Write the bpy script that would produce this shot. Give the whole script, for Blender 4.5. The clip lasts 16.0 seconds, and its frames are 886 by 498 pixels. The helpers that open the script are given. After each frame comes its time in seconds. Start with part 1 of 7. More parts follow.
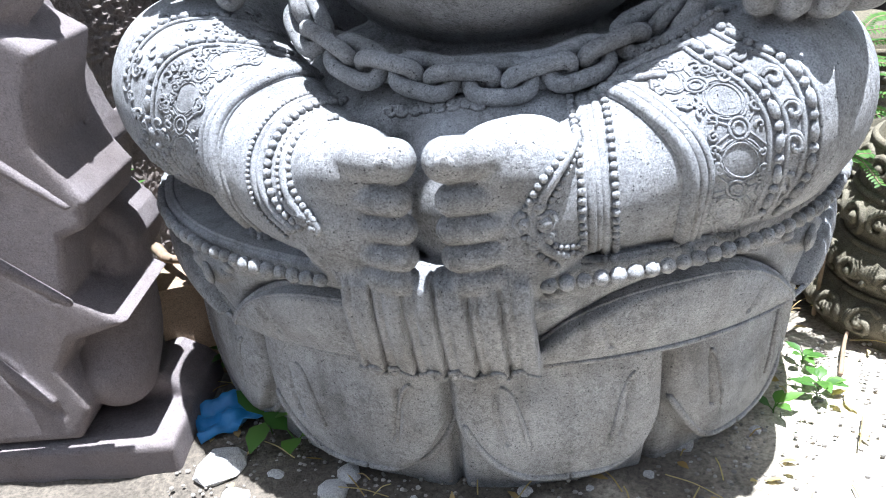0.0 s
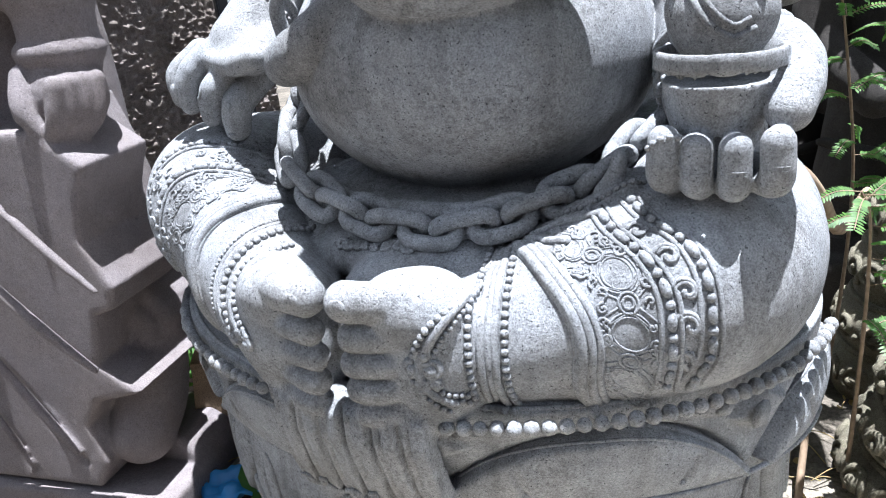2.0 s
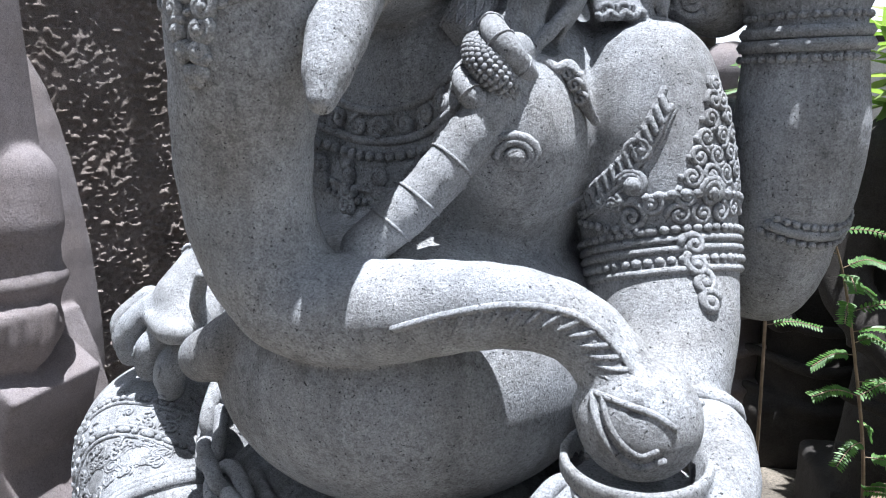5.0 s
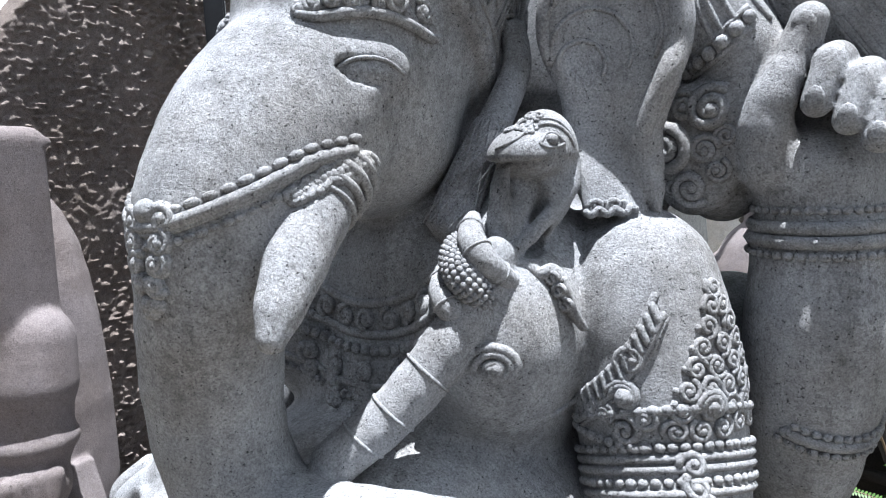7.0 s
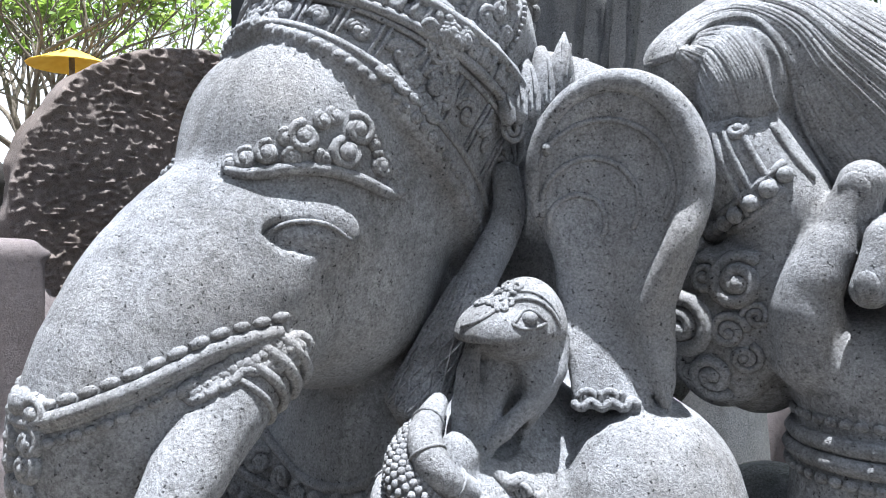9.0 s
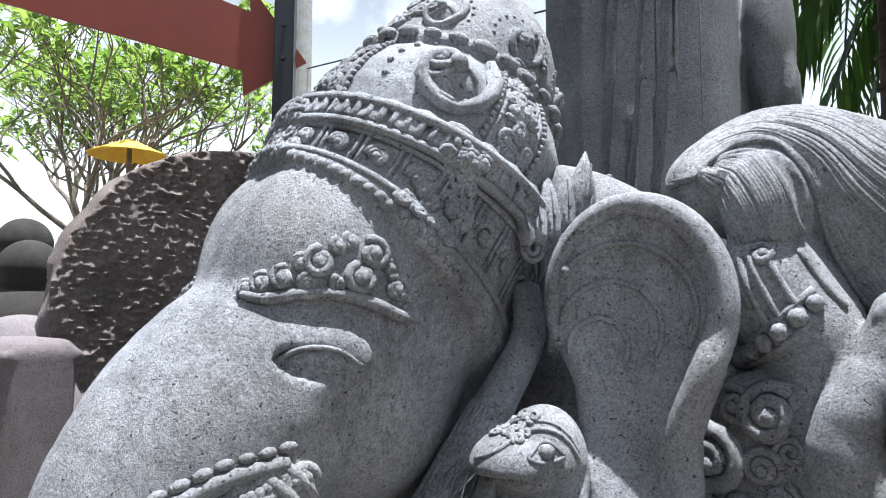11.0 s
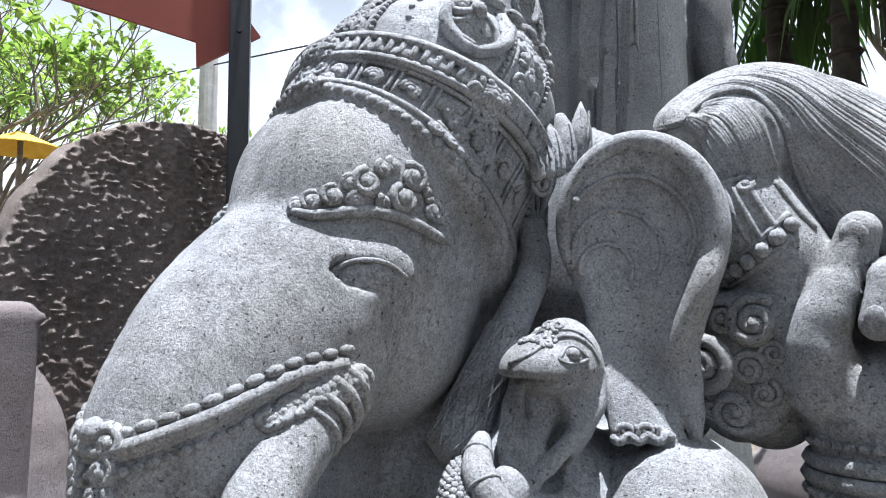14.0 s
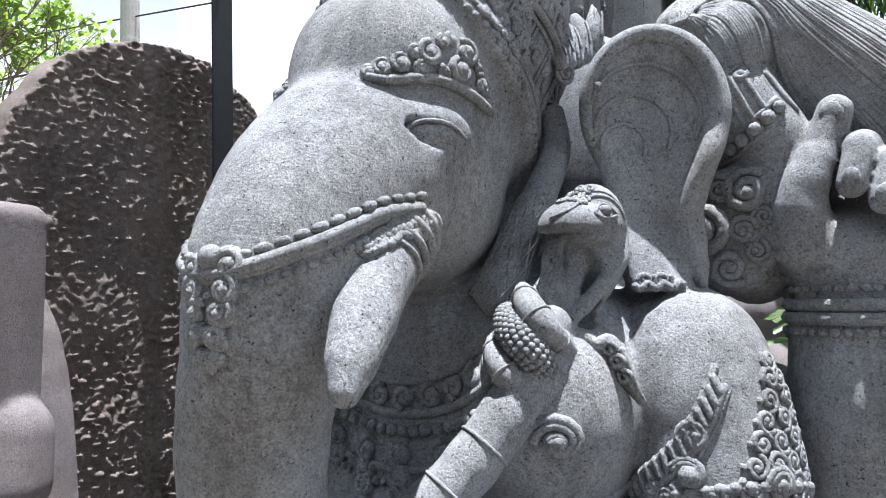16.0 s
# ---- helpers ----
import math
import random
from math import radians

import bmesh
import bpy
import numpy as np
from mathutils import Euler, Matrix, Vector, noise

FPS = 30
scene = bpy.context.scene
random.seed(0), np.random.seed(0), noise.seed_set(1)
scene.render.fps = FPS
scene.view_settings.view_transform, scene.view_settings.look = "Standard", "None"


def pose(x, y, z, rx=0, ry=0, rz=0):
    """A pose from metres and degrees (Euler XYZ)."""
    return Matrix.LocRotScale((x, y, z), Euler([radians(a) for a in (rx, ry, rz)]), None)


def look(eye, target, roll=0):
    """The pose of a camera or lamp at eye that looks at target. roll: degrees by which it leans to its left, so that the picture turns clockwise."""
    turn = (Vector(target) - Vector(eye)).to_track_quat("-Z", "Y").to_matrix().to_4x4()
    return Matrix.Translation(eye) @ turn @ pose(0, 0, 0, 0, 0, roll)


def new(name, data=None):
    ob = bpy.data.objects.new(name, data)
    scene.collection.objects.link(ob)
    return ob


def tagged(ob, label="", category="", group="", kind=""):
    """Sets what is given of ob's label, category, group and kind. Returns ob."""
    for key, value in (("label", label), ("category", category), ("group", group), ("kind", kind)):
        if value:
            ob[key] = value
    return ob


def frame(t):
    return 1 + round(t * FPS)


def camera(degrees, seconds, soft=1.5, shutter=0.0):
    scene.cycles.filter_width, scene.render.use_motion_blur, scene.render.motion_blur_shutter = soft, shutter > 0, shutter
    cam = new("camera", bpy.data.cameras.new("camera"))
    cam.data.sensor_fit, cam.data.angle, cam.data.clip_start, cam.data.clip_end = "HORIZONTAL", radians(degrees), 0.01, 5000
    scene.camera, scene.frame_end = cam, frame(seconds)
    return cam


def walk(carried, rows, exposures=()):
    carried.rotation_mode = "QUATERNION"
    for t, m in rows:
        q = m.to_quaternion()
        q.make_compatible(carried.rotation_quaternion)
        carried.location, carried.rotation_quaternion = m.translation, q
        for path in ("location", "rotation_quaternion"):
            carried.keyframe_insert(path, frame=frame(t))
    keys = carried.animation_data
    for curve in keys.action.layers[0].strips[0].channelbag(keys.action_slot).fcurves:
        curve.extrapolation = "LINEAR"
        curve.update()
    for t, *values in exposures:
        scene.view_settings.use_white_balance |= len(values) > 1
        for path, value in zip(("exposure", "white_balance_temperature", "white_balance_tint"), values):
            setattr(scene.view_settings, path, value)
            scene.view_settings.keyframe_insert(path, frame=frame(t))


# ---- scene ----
cam = camera(64.5, 16.0, soft=1.0)
METRES, EYE, TILT, LEAN, TURN = 2.0, 1.2, -29.0, 5.5, 0.0
ROWS = [
    (0.0, 0.0, 0.0, 0.0, 0.0, 0.0, -0.0),
    (0.5, 0.0741, -0.0068, 0.0106, 3.66, 0.32, -2.76),
    (1.0, 0.1418, -0.0149, 0.0229, 7.42, 1.56, -4.14),
    (1.5, 0.1872, -0.0246, 0.0454, 11.12, 2.96, -5.65),
    (2.0, 0.2041, -0.0196, 0.0691, 12.93, 4.84, -6.98),
    (2.5, 0.2182, -0.0043, 0.1003, 13.23, 6.53, -8.17),
    (3.0, 0.2256, 0.0155, 0.1388, 14.37, 7.97, -9.33),
    (3.5, 0.2294, 0.0212, 0.1716, 15.1, 8.38, -10.1),
    (4.0, 0.2429, 0.0276, 0.2077, 15.32, 8.94, -10.92),
    (4.5, 0.2617, 0.0289, 0.2521, 15.67, 10.03, -12.18),
    (5.0, 0.2814, 0.0303, 0.2905, 17.4, 11.52, -12.92),
    (7.5, 0.3213, 0.055, 0.4208, 22.77, 18.97, -14.88),
    (8.0, 0.3244, 0.0724, 0.4478, 22.66, 21.1, -14.92),
    (8.5, 0.3336, 0.0963, 0.482, 25.63, 20.91, -17.73),
    (9.0, 0.341, 0.1139, 0.5093, 28.4, 20.91, -19.14),
    (9.5, 0.3444, 0.1176, 0.5264, 30.85, 21.53, -19.83),
    (10.0, 0.3486, 0.1127, 0.5384, 31.94, 23.42, -20.56),
    (12.5, 0.3485, 0.1132, 0.5294, 30.44, 28.21, -20.69),
    (13.0, 0.3379, 0.1126, 0.511, 28.96, 28.19, -20.68),
    (13.5, 0.3187, 0.1001, 0.4826, 27.12, 28.81, -19.42),
    (14.0, 0.3016, 0.0811, 0.4517, 23.82, 29.78, -17.21),
    (14.5, 0.2864, 0.0676, 0.4189, 20.49, 30.75, -15.71),
    (15.0, 0.2776, 0.0684, 0.3972, 19.66, 30.63, -14.5),
    (15.5, 0.269, 0.0663, 0.3733, 19.2, 29.17, -14.58),
    (16.0, 0.2502, 0.0477, 0.3413, 18.16, 28.85, -13.9),
]
walk(cam, [(t, pose(0, 0, EYE, TILT, LEAN, TURN) @ pose(METRES * x, METRES * y, METRES * z, 90 + pitch, roll, yaw)) for t, x, y, z, yaw, pitch, roll in ROWS],
     [(0.0, 2.10, 5750, 10), (2.5, 1.78, 5800, 10), (4.5, 1.58, 5850, 10), (7.5, 1.66, 6000, 10), (9.5, 1.60, 5950, 10), (12.3, 1.29, 5950, 10), (13.5, 1.49, 5950, 10), (16.0, 1.54, 6000, 10)])

# ---- light: a high noon sun, slightly behind the statue ----
SUN_EL, SUN_AZ = 84.5, 78.0          # degrees; azimuth from +y towards +x
world = bpy.data.worlds.new("sky")
scene.world = world
world.use_nodes = True
wt = world.node_tree
wt.nodes.clear()
sky = wt.nodes.new("ShaderNodeTexSky")
sky.sky_type = "NISHITA"
sky.sun_disc = False
sky.sun_elevation, sky.sun_rotation = radians(SUN_EL), radians(SUN_AZ)
sky.air_density, sky.dust_density = 1.0, 2.0
cl_tc = wt.nodes.new("ShaderNodeTexCoord")
cl_n = wt.nodes.new("ShaderNodeTexNoise")
cl_n.inputs["Scale"].default_value = 3.2
cl_n.inputs["Detail"].default_value = 7.0
cl_r = wt.nodes.new("ShaderNodeValToRGB")
cl_r.color_ramp.elements[0].position, cl_r.color_ramp.elements[1].position = 0.46, 0.62
cl_m = wt.nodes.new("ShaderNodeMixRGB")
cl_m.inputs[2].default_value = (28.5, 30.0, 31.5, 1)
bg = wt.nodes.new("ShaderNodeBackground")
bg.inputs["Strength"].default_value = 0.0214
wo = wt.nodes.new("ShaderNodeOutputWorld")
wt.links.new(cl_tc.outputs["Generated"], cl_n.inputs["Vector"])
wt.links.new(cl_n.outputs["Fac"], cl_r.inputs["Fac"])
cl_s = wt.nodes.new("ShaderNodeSeparateXYZ")
cl_h = wt.nodes.new("ShaderNodeMapRange")            # white haze low over the horizon
cl_h.inputs["From Min"].default_value, cl_h.inputs["From Max"].default_value = 0.10, 0.62
cl_h.inputs["To Min"].default_value, cl_h.inputs["To Max"].default_value = 1.0, 0.0
cl_x = wt.nodes.new("ShaderNodeMath")
cl_x.operation = "MAXIMUM"
wt.links.new(cl_tc.outputs["Generated"], cl_s.inputs[0])
wt.links.new(cl_s.outputs["Z"], cl_h.inputs["Value"])
wt.links.new(cl_h.outputs["Result"], cl_x.inputs[0])
wt.links.new(cl_r.outputs["Color"], cl_x.inputs[1])
wt.links.new(cl_x.outputs["Value"], cl_m.inputs[0])
wt.links.new(sky.outputs["Color"], cl_m.inputs[1])
wt.links.new(cl_m.outputs["Color"], bg.inputs["Color"])
wt.links.new(bg.outputs["Background"], wo.inputs["Surface"])

sun_data = bpy.data.lights.new("sun", "SUN")
sun_data.energy, sun_data.angle, sun_data.color = 5.0, radians(0.53), (1.0, 0.975, 0.94)
sun = new("sun", sun_data)
_e, _a = radians(SUN_EL), radians(SUN_AZ)
sun.matrix_world = look((9 * math.sin(_a) * math.cos(_e), 9 * math.cos(_a) * math.cos(_e), 9 * math.sin(_e)), (0, 0, 0))
scene.view_settings.exposure = 1.6

# ---- materials ----
def node_mat(name):
    m = bpy.data.materials.new(name)
    m.use_nodes = True
    nt = m.node_tree
    return m, nt, nt.nodes["Principled BSDF"]


def tex_coord(nt):
    g = nt.nodes.new("ShaderNodeTexCoord")
    return g.outputs["Object"]


def noise_tex(nt, co, scale, detail=4.0, rough=0.55, stretch=None):
    if stretch:
        mp = nt.nodes.new("ShaderNodeMapping")
        mp.inputs["Scale"].default_value = stretch
        nt.links.new(co, mp.inputs["Vector"])
        co = mp.outputs["Vector"]
    n = nt.nodes.new("ShaderNodeTexNoise")
    n.inputs["Scale"].default_value = scale
    n.inputs["Detail"].default_value = detail
    n.inputs["Roughness"].default_value = rough
    nt.links.new(co, n.inputs["Vector"])
    return n.outputs["Fac"]


def ramp(nt, fac, stops):
    r = nt.nodes.new("ShaderNodeValToRGB")
    els = r.color_ramp.elements
    while len(els) < len(stops):
        els.new(0.5)
    for e, (p, c) in zip(els, stops):
        e.position = p
        e.color = (*c, 1) if len(c) == 3 else c
    nt.links.new(fac, r.inputs["Fac"])
    return r.outputs["Color"]


def mix(nt, kind, fac, a, b):
    n = nt.nodes.new("ShaderNodeMixRGB")
    n.blend_type = kind
    for i, v in ((0, fac), (1, a), (2, b)):
        if isinstance(v, (int, float)):
            n.inputs[i].default_value = v
        elif isinstance(v, tuple):
            n.inputs[i].default_value = (*v, 1)
        else:
            nt.links.new(v, n.inputs[i])
    return n.outputs["Color"]


def bump(nt, bsdf, heights):
    """heights: (socket, strength, distance) from coarse to fine."""
    last = None
    for h, s, d in heights:
        b = nt.nodes.new("ShaderNodeBump")
        b.inputs["Strength"].default_value = s
        b.inputs["Distance"].default_value = d
        nt.links.new(h, b.inputs["Height"])
        if last is not None:
            nt.links.new(last, b.inputs["Normal"])
        last = b.outputs["Normal"]
    nt.links.new(last, bsdf.inputs["Normal"])


def stone_mat(name, light, dark, stain, pit=0.8, speck=1.0, stain_at=(0.55, 0.75), rough=0.88, streak=0.0):
    """Cast or carved stone: mottled tone, weather stains, fine speckles and pores."""
    m, nt, b = node_mat(name)
    co = tex_coord(nt)
    col = ramp(nt, noise_tex(nt, co, 9.0, 8.0, 0.7), [(0.3, dark), (0.7, light)])
    col = mix(nt, "MIX", ramp(nt, noise_tex(nt, co, 2.6, 9.0, 0.72), [(stain_at[0], (0, 0, 0)), (stain_at[1], (0.8, 0.8, 0.8))]), col, stain)
    if streak:
        s = ramp(nt, noise_tex(nt, co, 6.0, 4.0, 0.5, (4.0, 4.0, 0.5)), [(0.5, (0, 0, 0)), (0.75, (streak, streak, streak))])
        col = mix(nt, "MIX", s, col, stain)
    col = mix(nt, "MULTIPLY", 0.55, col, ramp(nt, noise_tex(nt, co, 3.7, 6.0, 0.6), [(0.42, (1, 1, 1)), (0.68, (0.80, 0.72, 0.62))]))
    spots = noise_tex(nt, co, 95.0, 4.0, 0.7)
    where = ramp(nt, noise_tex(nt, co, 7.0, 3.0, 0.6), [(0.38, (0.05, 0.05, 0.05)), (0.60, (0.8, 0.8, 0.8))])
    col = mix(nt, "MIX", mix(nt, "MULTIPLY", 1.0, where, ramp(nt, spots, [(0.50, (0, 0, 0)), (0.57, (0.5, 0.5, 0.5))])), col, stain)
    grain = noise_tex(nt, co, 300.0, 5.0, 0.75)
    col = mix(nt, "MULTIPLY", speck, col, ramp(nt, grain, [(0.33, (0.56, 0.56, 0.58)), (0.5, (1.0, 1.0, 1.0)), (0.68, (1.42, 1.42, 1.40))]))
    pores = ramp(nt, noise_tex(nt, co, 210.0, 3.0, 0.55), [(0.30, (0.07, 0.07, 0.08)), (0.36, (1, 1, 1))])
    col = mix(nt, "MULTIPLY", pit, col, pores)
    cracks = ramp(nt, noise_tex(nt, co, 16.0, 9.0, 0.8), [(0.485, (1, 1, 1)), (0.50, (0.45, 0.44, 0.43)), (0.515, (1, 1, 1))])
    col = mix(nt, "MULTIPLY", ramp(nt, noise_tex(nt, co, 5.0, 3.0, 0.6), [(0.45, (0, 0, 0)), (0.65, (0.7, 0.7, 0.7))]), col, cracks)
    nt.links.new(col, b.inputs["Base Color"])
    b.inputs["Roughness"].default_value = rough
    b.inputs["Specular IOR Level"].default_value = 0.3
    bump(nt, b, [(noise_tex(nt, co, 22.0, 6.0, 0.6), 0.55, 0.007), (spots, 0.35, 0.004), (grain, 0.85, 0.003), (pores, 0.9, 0.0035)])
    return m


def plain_mat(name, a, b_, scale=8.0, rough=0.7, bumpy=0.2, dist=0.003, metal=0.0, random_tone=0.0):
    m, nt, b = node_mat(name)
    co = tex_coord(nt)
    n1 = noise_tex(nt, co, scale, 6.0, 0.6)
    col = ramp(nt, n1, [(0.3, a), (0.7, b_)])
    if random_tone:
        oi = nt.nodes.new("ShaderNodeNewGeometry")
        col = mix(nt, "MULTIPLY", 1.0, col, ramp(nt, oi.outputs["Random Per Island"], [(0, (1 - random_tone,) * 3), (1, (1 + random_tone,) * 3)]))
    nt.links.new(col, b.inputs["Base Color"])
    b.inputs["Roughness"].default_value = rough
    b.inputs["Metallic"].default_value = metal
    if bumpy:
        bump(nt, b, [(noise_tex(nt, co, scale * 4, 6.0, 0.6), bumpy, dist)])
    return m


def leaf_mat(name, a, b_, gloss=0.45):
    """Thin leaves: two greens by island, some light through the blade."""
    m, nt, b = node_mat(name)
    g = nt.nodes.new("ShaderNodeNewGeometry")
    col = ramp(nt, g.outputs["Random Per Island"], [(0.0, a), (1.0, b_)])
    nt.links.new(col, b.inputs["Base Color"])
    b.inputs["Roughness"].default_value = gloss
    tr = nt.nodes.new("ShaderNodeBsdfTranslucent")
    nt.links.new(mix(nt, "MULTIPLY", 1.0, col, (1.3, 1.55, 0.7)), tr.inputs["Color"])
    mx = nt.nodes.new("ShaderNodeMixShader")
    mx.inputs[0].default_value = 0.4
    nt.links.new(b.outputs[0], mx.inputs[1])
    nt.links.new(tr.outputs[0], mx.inputs[2])
    nt.links.new(mx.outputs[0], nt.nodes["Material Output"].inputs["Surface"])
    return m


M_GREY = stone_mat("grey_cast_stone", (0.385, 0.398, 0.42), (0.23, 0.239, 0.257), (0.092, 0.090, 0.088), stain_at=(0.52, 0.74), streak=0.45)
M_PINK = stone_mat("rosy_sandstone", (0.236, 0.211, 0.216), (0.173, 0.153, 0.160), (0.15, 0.13, 0.12), pit=0.25, speck=0.7)
# darker copy of the statue's grey, with the robe's shade in its colour
M_ROBE = stone_mat("shaded_grey_stone", (0.225, 0.235, 0.25), (0.15, 0.157, 0.168), (0.085, 0.085, 0.085), stain_at=(0.50, 0.74), streak=0.6)
# near-black base colour stands in for the shade over the side figures
M_DARK = stone_mat("shade_darkened_stone", (0.05, 0.045, 0.042), (0.026, 0.023, 0.021), (0.015, 0.014, 0.013), pit=0.5)


def chipped_mat():
    """Rough brown stone with pale fresh chips left by the chisel."""
    m = stone_mat("chiselled_stone", (0.25, 0.214, 0.20), (0.145, 0.124, 0.115), (0.09, 0.076, 0.07), pit=0.6)
    nt = m.node_tree
    b = nt.nodes["Principled BSDF"]
    co = tex_coord(nt)
    src = b.inputs["Base Color"].links[0].from_socket
    n = nt.nodes.new("ShaderNodeTexNoise")
    n.noise_type = "RIDGED_MULTIFRACTAL"
    n.inputs["Scale"].default_value = 15.0
    n.inputs["Detail"].default_value = 3.0
    mp = nt.nodes.new("ShaderNodeMapping")
    mp.inputs["Scale"].default_value = (1.0, 1.0, 2.1)
    nt.links.new(co, mp.inputs["Vector"])
    nt.links.new(mp.outputs["Vector"], n.inputs["Vector"])
    f = ramp(nt, n.outputs["Fac"], [(0.45, (0, 0, 0)), (0.75, (0.7, 0.7, 0.7))])
    nt.links.new(mix(nt, "MIX", f, src, (0.44, 0.395, 0.36)), b.inputs["Base Color"])
    return m


M_CHISEL = chipped_mat()
M_MOSS = stone_mat("mossy_stone", (0.22, 0.20, 0.15), (0.11, 0.10, 0.075), (0.07, 0.07, 0.04), pit=0.5)
M_BLOCK = stone_mat("tan_paras_stone", (0.36, 0.27, 0.19), (0.26, 0.19, 0.13), (0.15, 0.11, 0.08), pit=0.3)
M_POLE = plain_mat("black_painted_steel", (0.008, 0.009, 0.012), (0.016, 0.017, 0.02), 30.0, 0.45, 0.05, 0.001)
M_SIGN = plain_mat("red_brown_paint", (0.19, 0.032, 0.016), (0.26, 0.045, 0.022), 3.0, 0.5, 0.08, 0.002)
M_BARK = plain_mat("bark", (0.10, 0.08, 0.06), (0.22, 0.19, 0.15), 14.0, 0.9, 0.7, 0.01)
# palm bark darkened in colour, as if seen against the light
M_PALMBARK = plain_mat("backlit_palm_bark", (0.025, 0.020, 0.016), (0.07, 0.055, 0.045), 14.0, 0.9, 0.7, 0.01)
M_LEAF = leaf_mat("tree_leaf", (0.11, 0.18, 0.05), (0.33, 0.40, 0.15))
M_FERN = leaf_mat("pinnate_leaf", (0.045, 0.12, 0.025), (0.10, 0.20, 0.045))

# ---- sculpting kit: a distance field on a grid, meshed once ----
def as_mesh(name, verts, faces, smooth=True):
    me = bpy.data.meshes.new(name)
    verts = np.asarray(verts, np.float32)
    me.vertices.add(len(verts))
    me.vertices.foreach_set("co", verts.ravel())
    sizes = np.concatenate([np.full(len(f), f.shape[1], np.int32) for f in faces])
    loops = np.concatenate([f.ravel() for f in faces]).astype(np.int32)
    me.loops.add(len(loops))
    me.loops.foreach_set("vertex_index", loops)
    me.polygons.add(len(sizes))
    me.polygons.foreach_set("loop_start", np.concatenate([[0], np.cumsum(sizes)[:-1]]).astype(np.int32))
    me.polygons.foreach_set("use_smooth", np.full(len(sizes), smooth))
    me.update(calc_edges=True)
    me.validate()
    return me


def spline(pts, n=8):
    """Catmull-Rom through rows of any width."""
    p = np.asarray(pts, float)
    if len(p) < 3:
        s = np.linspace(0, 1, n + 1)[:, None]
        return p[0] * (1 - s) + p[-1] * s
    p = np.vstack([2 * p[0] - p[1], p, 2 * p[-1] - p[-2]])
    out = []
    for i in range(1, len(p) - 2):
        a, b, c, d = p[i - 1:i + 3]
        for s in np.linspace(0, 1, n, endpoint=False):
            out.append(0.5 * (2 * b + (c - a) * s + (2 * a - 5 * b + 4 * c - d) * s * s + (3 * b - a - 3 * c + d) * s ** 3))
    out.append(p[-2])
    return np.array(out)


class Clay:
    """Stone as a signed distance field that forms are pressed into and cut from; loose() adds crisp small pieces."""

    def __init__(self, lo, hi, h):
        self.lo, self.h = np.array(lo, float), h
        self.n = np.ceil((np.array(hi) - self.lo) / h).astype(int) + 1
        self.d = np.full(self.n, 1.0, np.float32)
        self.bits = []
        self.count = 0

    def window(self, lo, hi, pad):
        a = np.clip(np.floor((np.array(lo) - pad - self.lo) / self.h).astype(int), 0, self.n)
        b = np.clip(np.ceil((np.array(hi) + pad - self.lo) / self.h).astype(int) + 1, 0, self.n)
        if (b <= a).any():
            return None, None
        ax = [(self.lo[i] + self.h * np.arange(a[i], b[i])).astype(np.float32) for i in range(3)]
        return tuple(slice(a[i], b[i]) for i in range(3)), np.meshgrid(*ax, indexing="ij", sparse=True)

    def press(self, fn, lo, hi, k=0.0, cut=False):
        sl, g = self.window(lo, hi, max(k, 0) + 3 * self.h)
        if sl is None:
            return
        d = fn(*g)
        old = self.d[sl]
        if cut:
            old, d = -old, d
        if k > 0:
            hh = np.maximum(k - np.abs(old - d), 0) / k
            new_d = np.minimum(old, d) - hh * hh * (k * 0.25)
        else:
            new_d = np.minimum(old, d)
        self.d[sl] = -new_d if cut else new_d

    def ball(self, c, r, k=0.02, rz=0.0, tilt=(0, 0), cut=False):
        """Ellipsoid with radii r, turned rz about z, then tipped about x and y (degrees)."""
        r = (r, r, r) if isinstance(r, (int, float)) else r
        m = np.array((Euler((radians(tilt[0]), radians(tilt[1]), radians(rz))).to_matrix()).transposed())
        R = max(r)
        c = np.array(c, float)
        ir = 1 / np.array(r)

        def fn(X, Y, Z):
            x, y, z = X - c[0], Y - c[1], Z - c[2]
            p = [(m[i, 0] * x + m[i, 1] * y + m[i, 2] * z) * ir[i] for i in range(3)]
            k0 = np.sqrt(p[0] ** 2 + p[1] ** 2 + p[2] ** 2)
            k1 = np.sqrt((p[0] * ir[0]) ** 2 + (p[1] * ir[1]) ** 2 + (p[2] * ir[2]) ** 2) + 1e-6
            return k0 * (k0 - 1) / k1
        self.press(fn, c - R, c + R, k, cut)

    def limb(self, pts, k=0.02, n=5, cut=False):
        """A tube through rows (x, y, z, radius)."""
        p = spline(pts, n)
        a, b = p[:-1], p[1:]

        def fn(X, Y, Z):
            d = None
            for q, w in zip(a, b):
                v = w[:3] - q[:3]
                L = float(v @ v) + 1e-9
                t = np.clip(((X - q[0]) * v[0] + (Y - q[1]) * v[1] + (Z - q[2]) * v[2]) / L, 0, 1)
                e = np.sqrt((X - q[0] - t * v[0]) ** 2 + (Y - q[1] - t * v[1]) ** 2 + (Z - q[2] - t * v[2]) ** 2) - (q[3] + (w[3] - q[3]) * t)
                d = e if d is None else np.minimum(d, e)
            return d
        if len(p) > 14 or cut:
            for i in range(0, len(p) - 1, 4):
                a, b = p[i:i + 5][:-1], p[i:i + 5][1:]
                R = p[i:i + 5, 3].max()
                self.press(fn, p[i:i + 5, :3].min(0) - R, p[i:i + 5, :3].max(0) + R, k if not i else (0.004 if cut else 0.006), cut)
        else:
            R = p[:, 3].max()
            self.press(fn, p[:, :3].min(0) - R, p[:, :3].max(0) + R, k, cut)

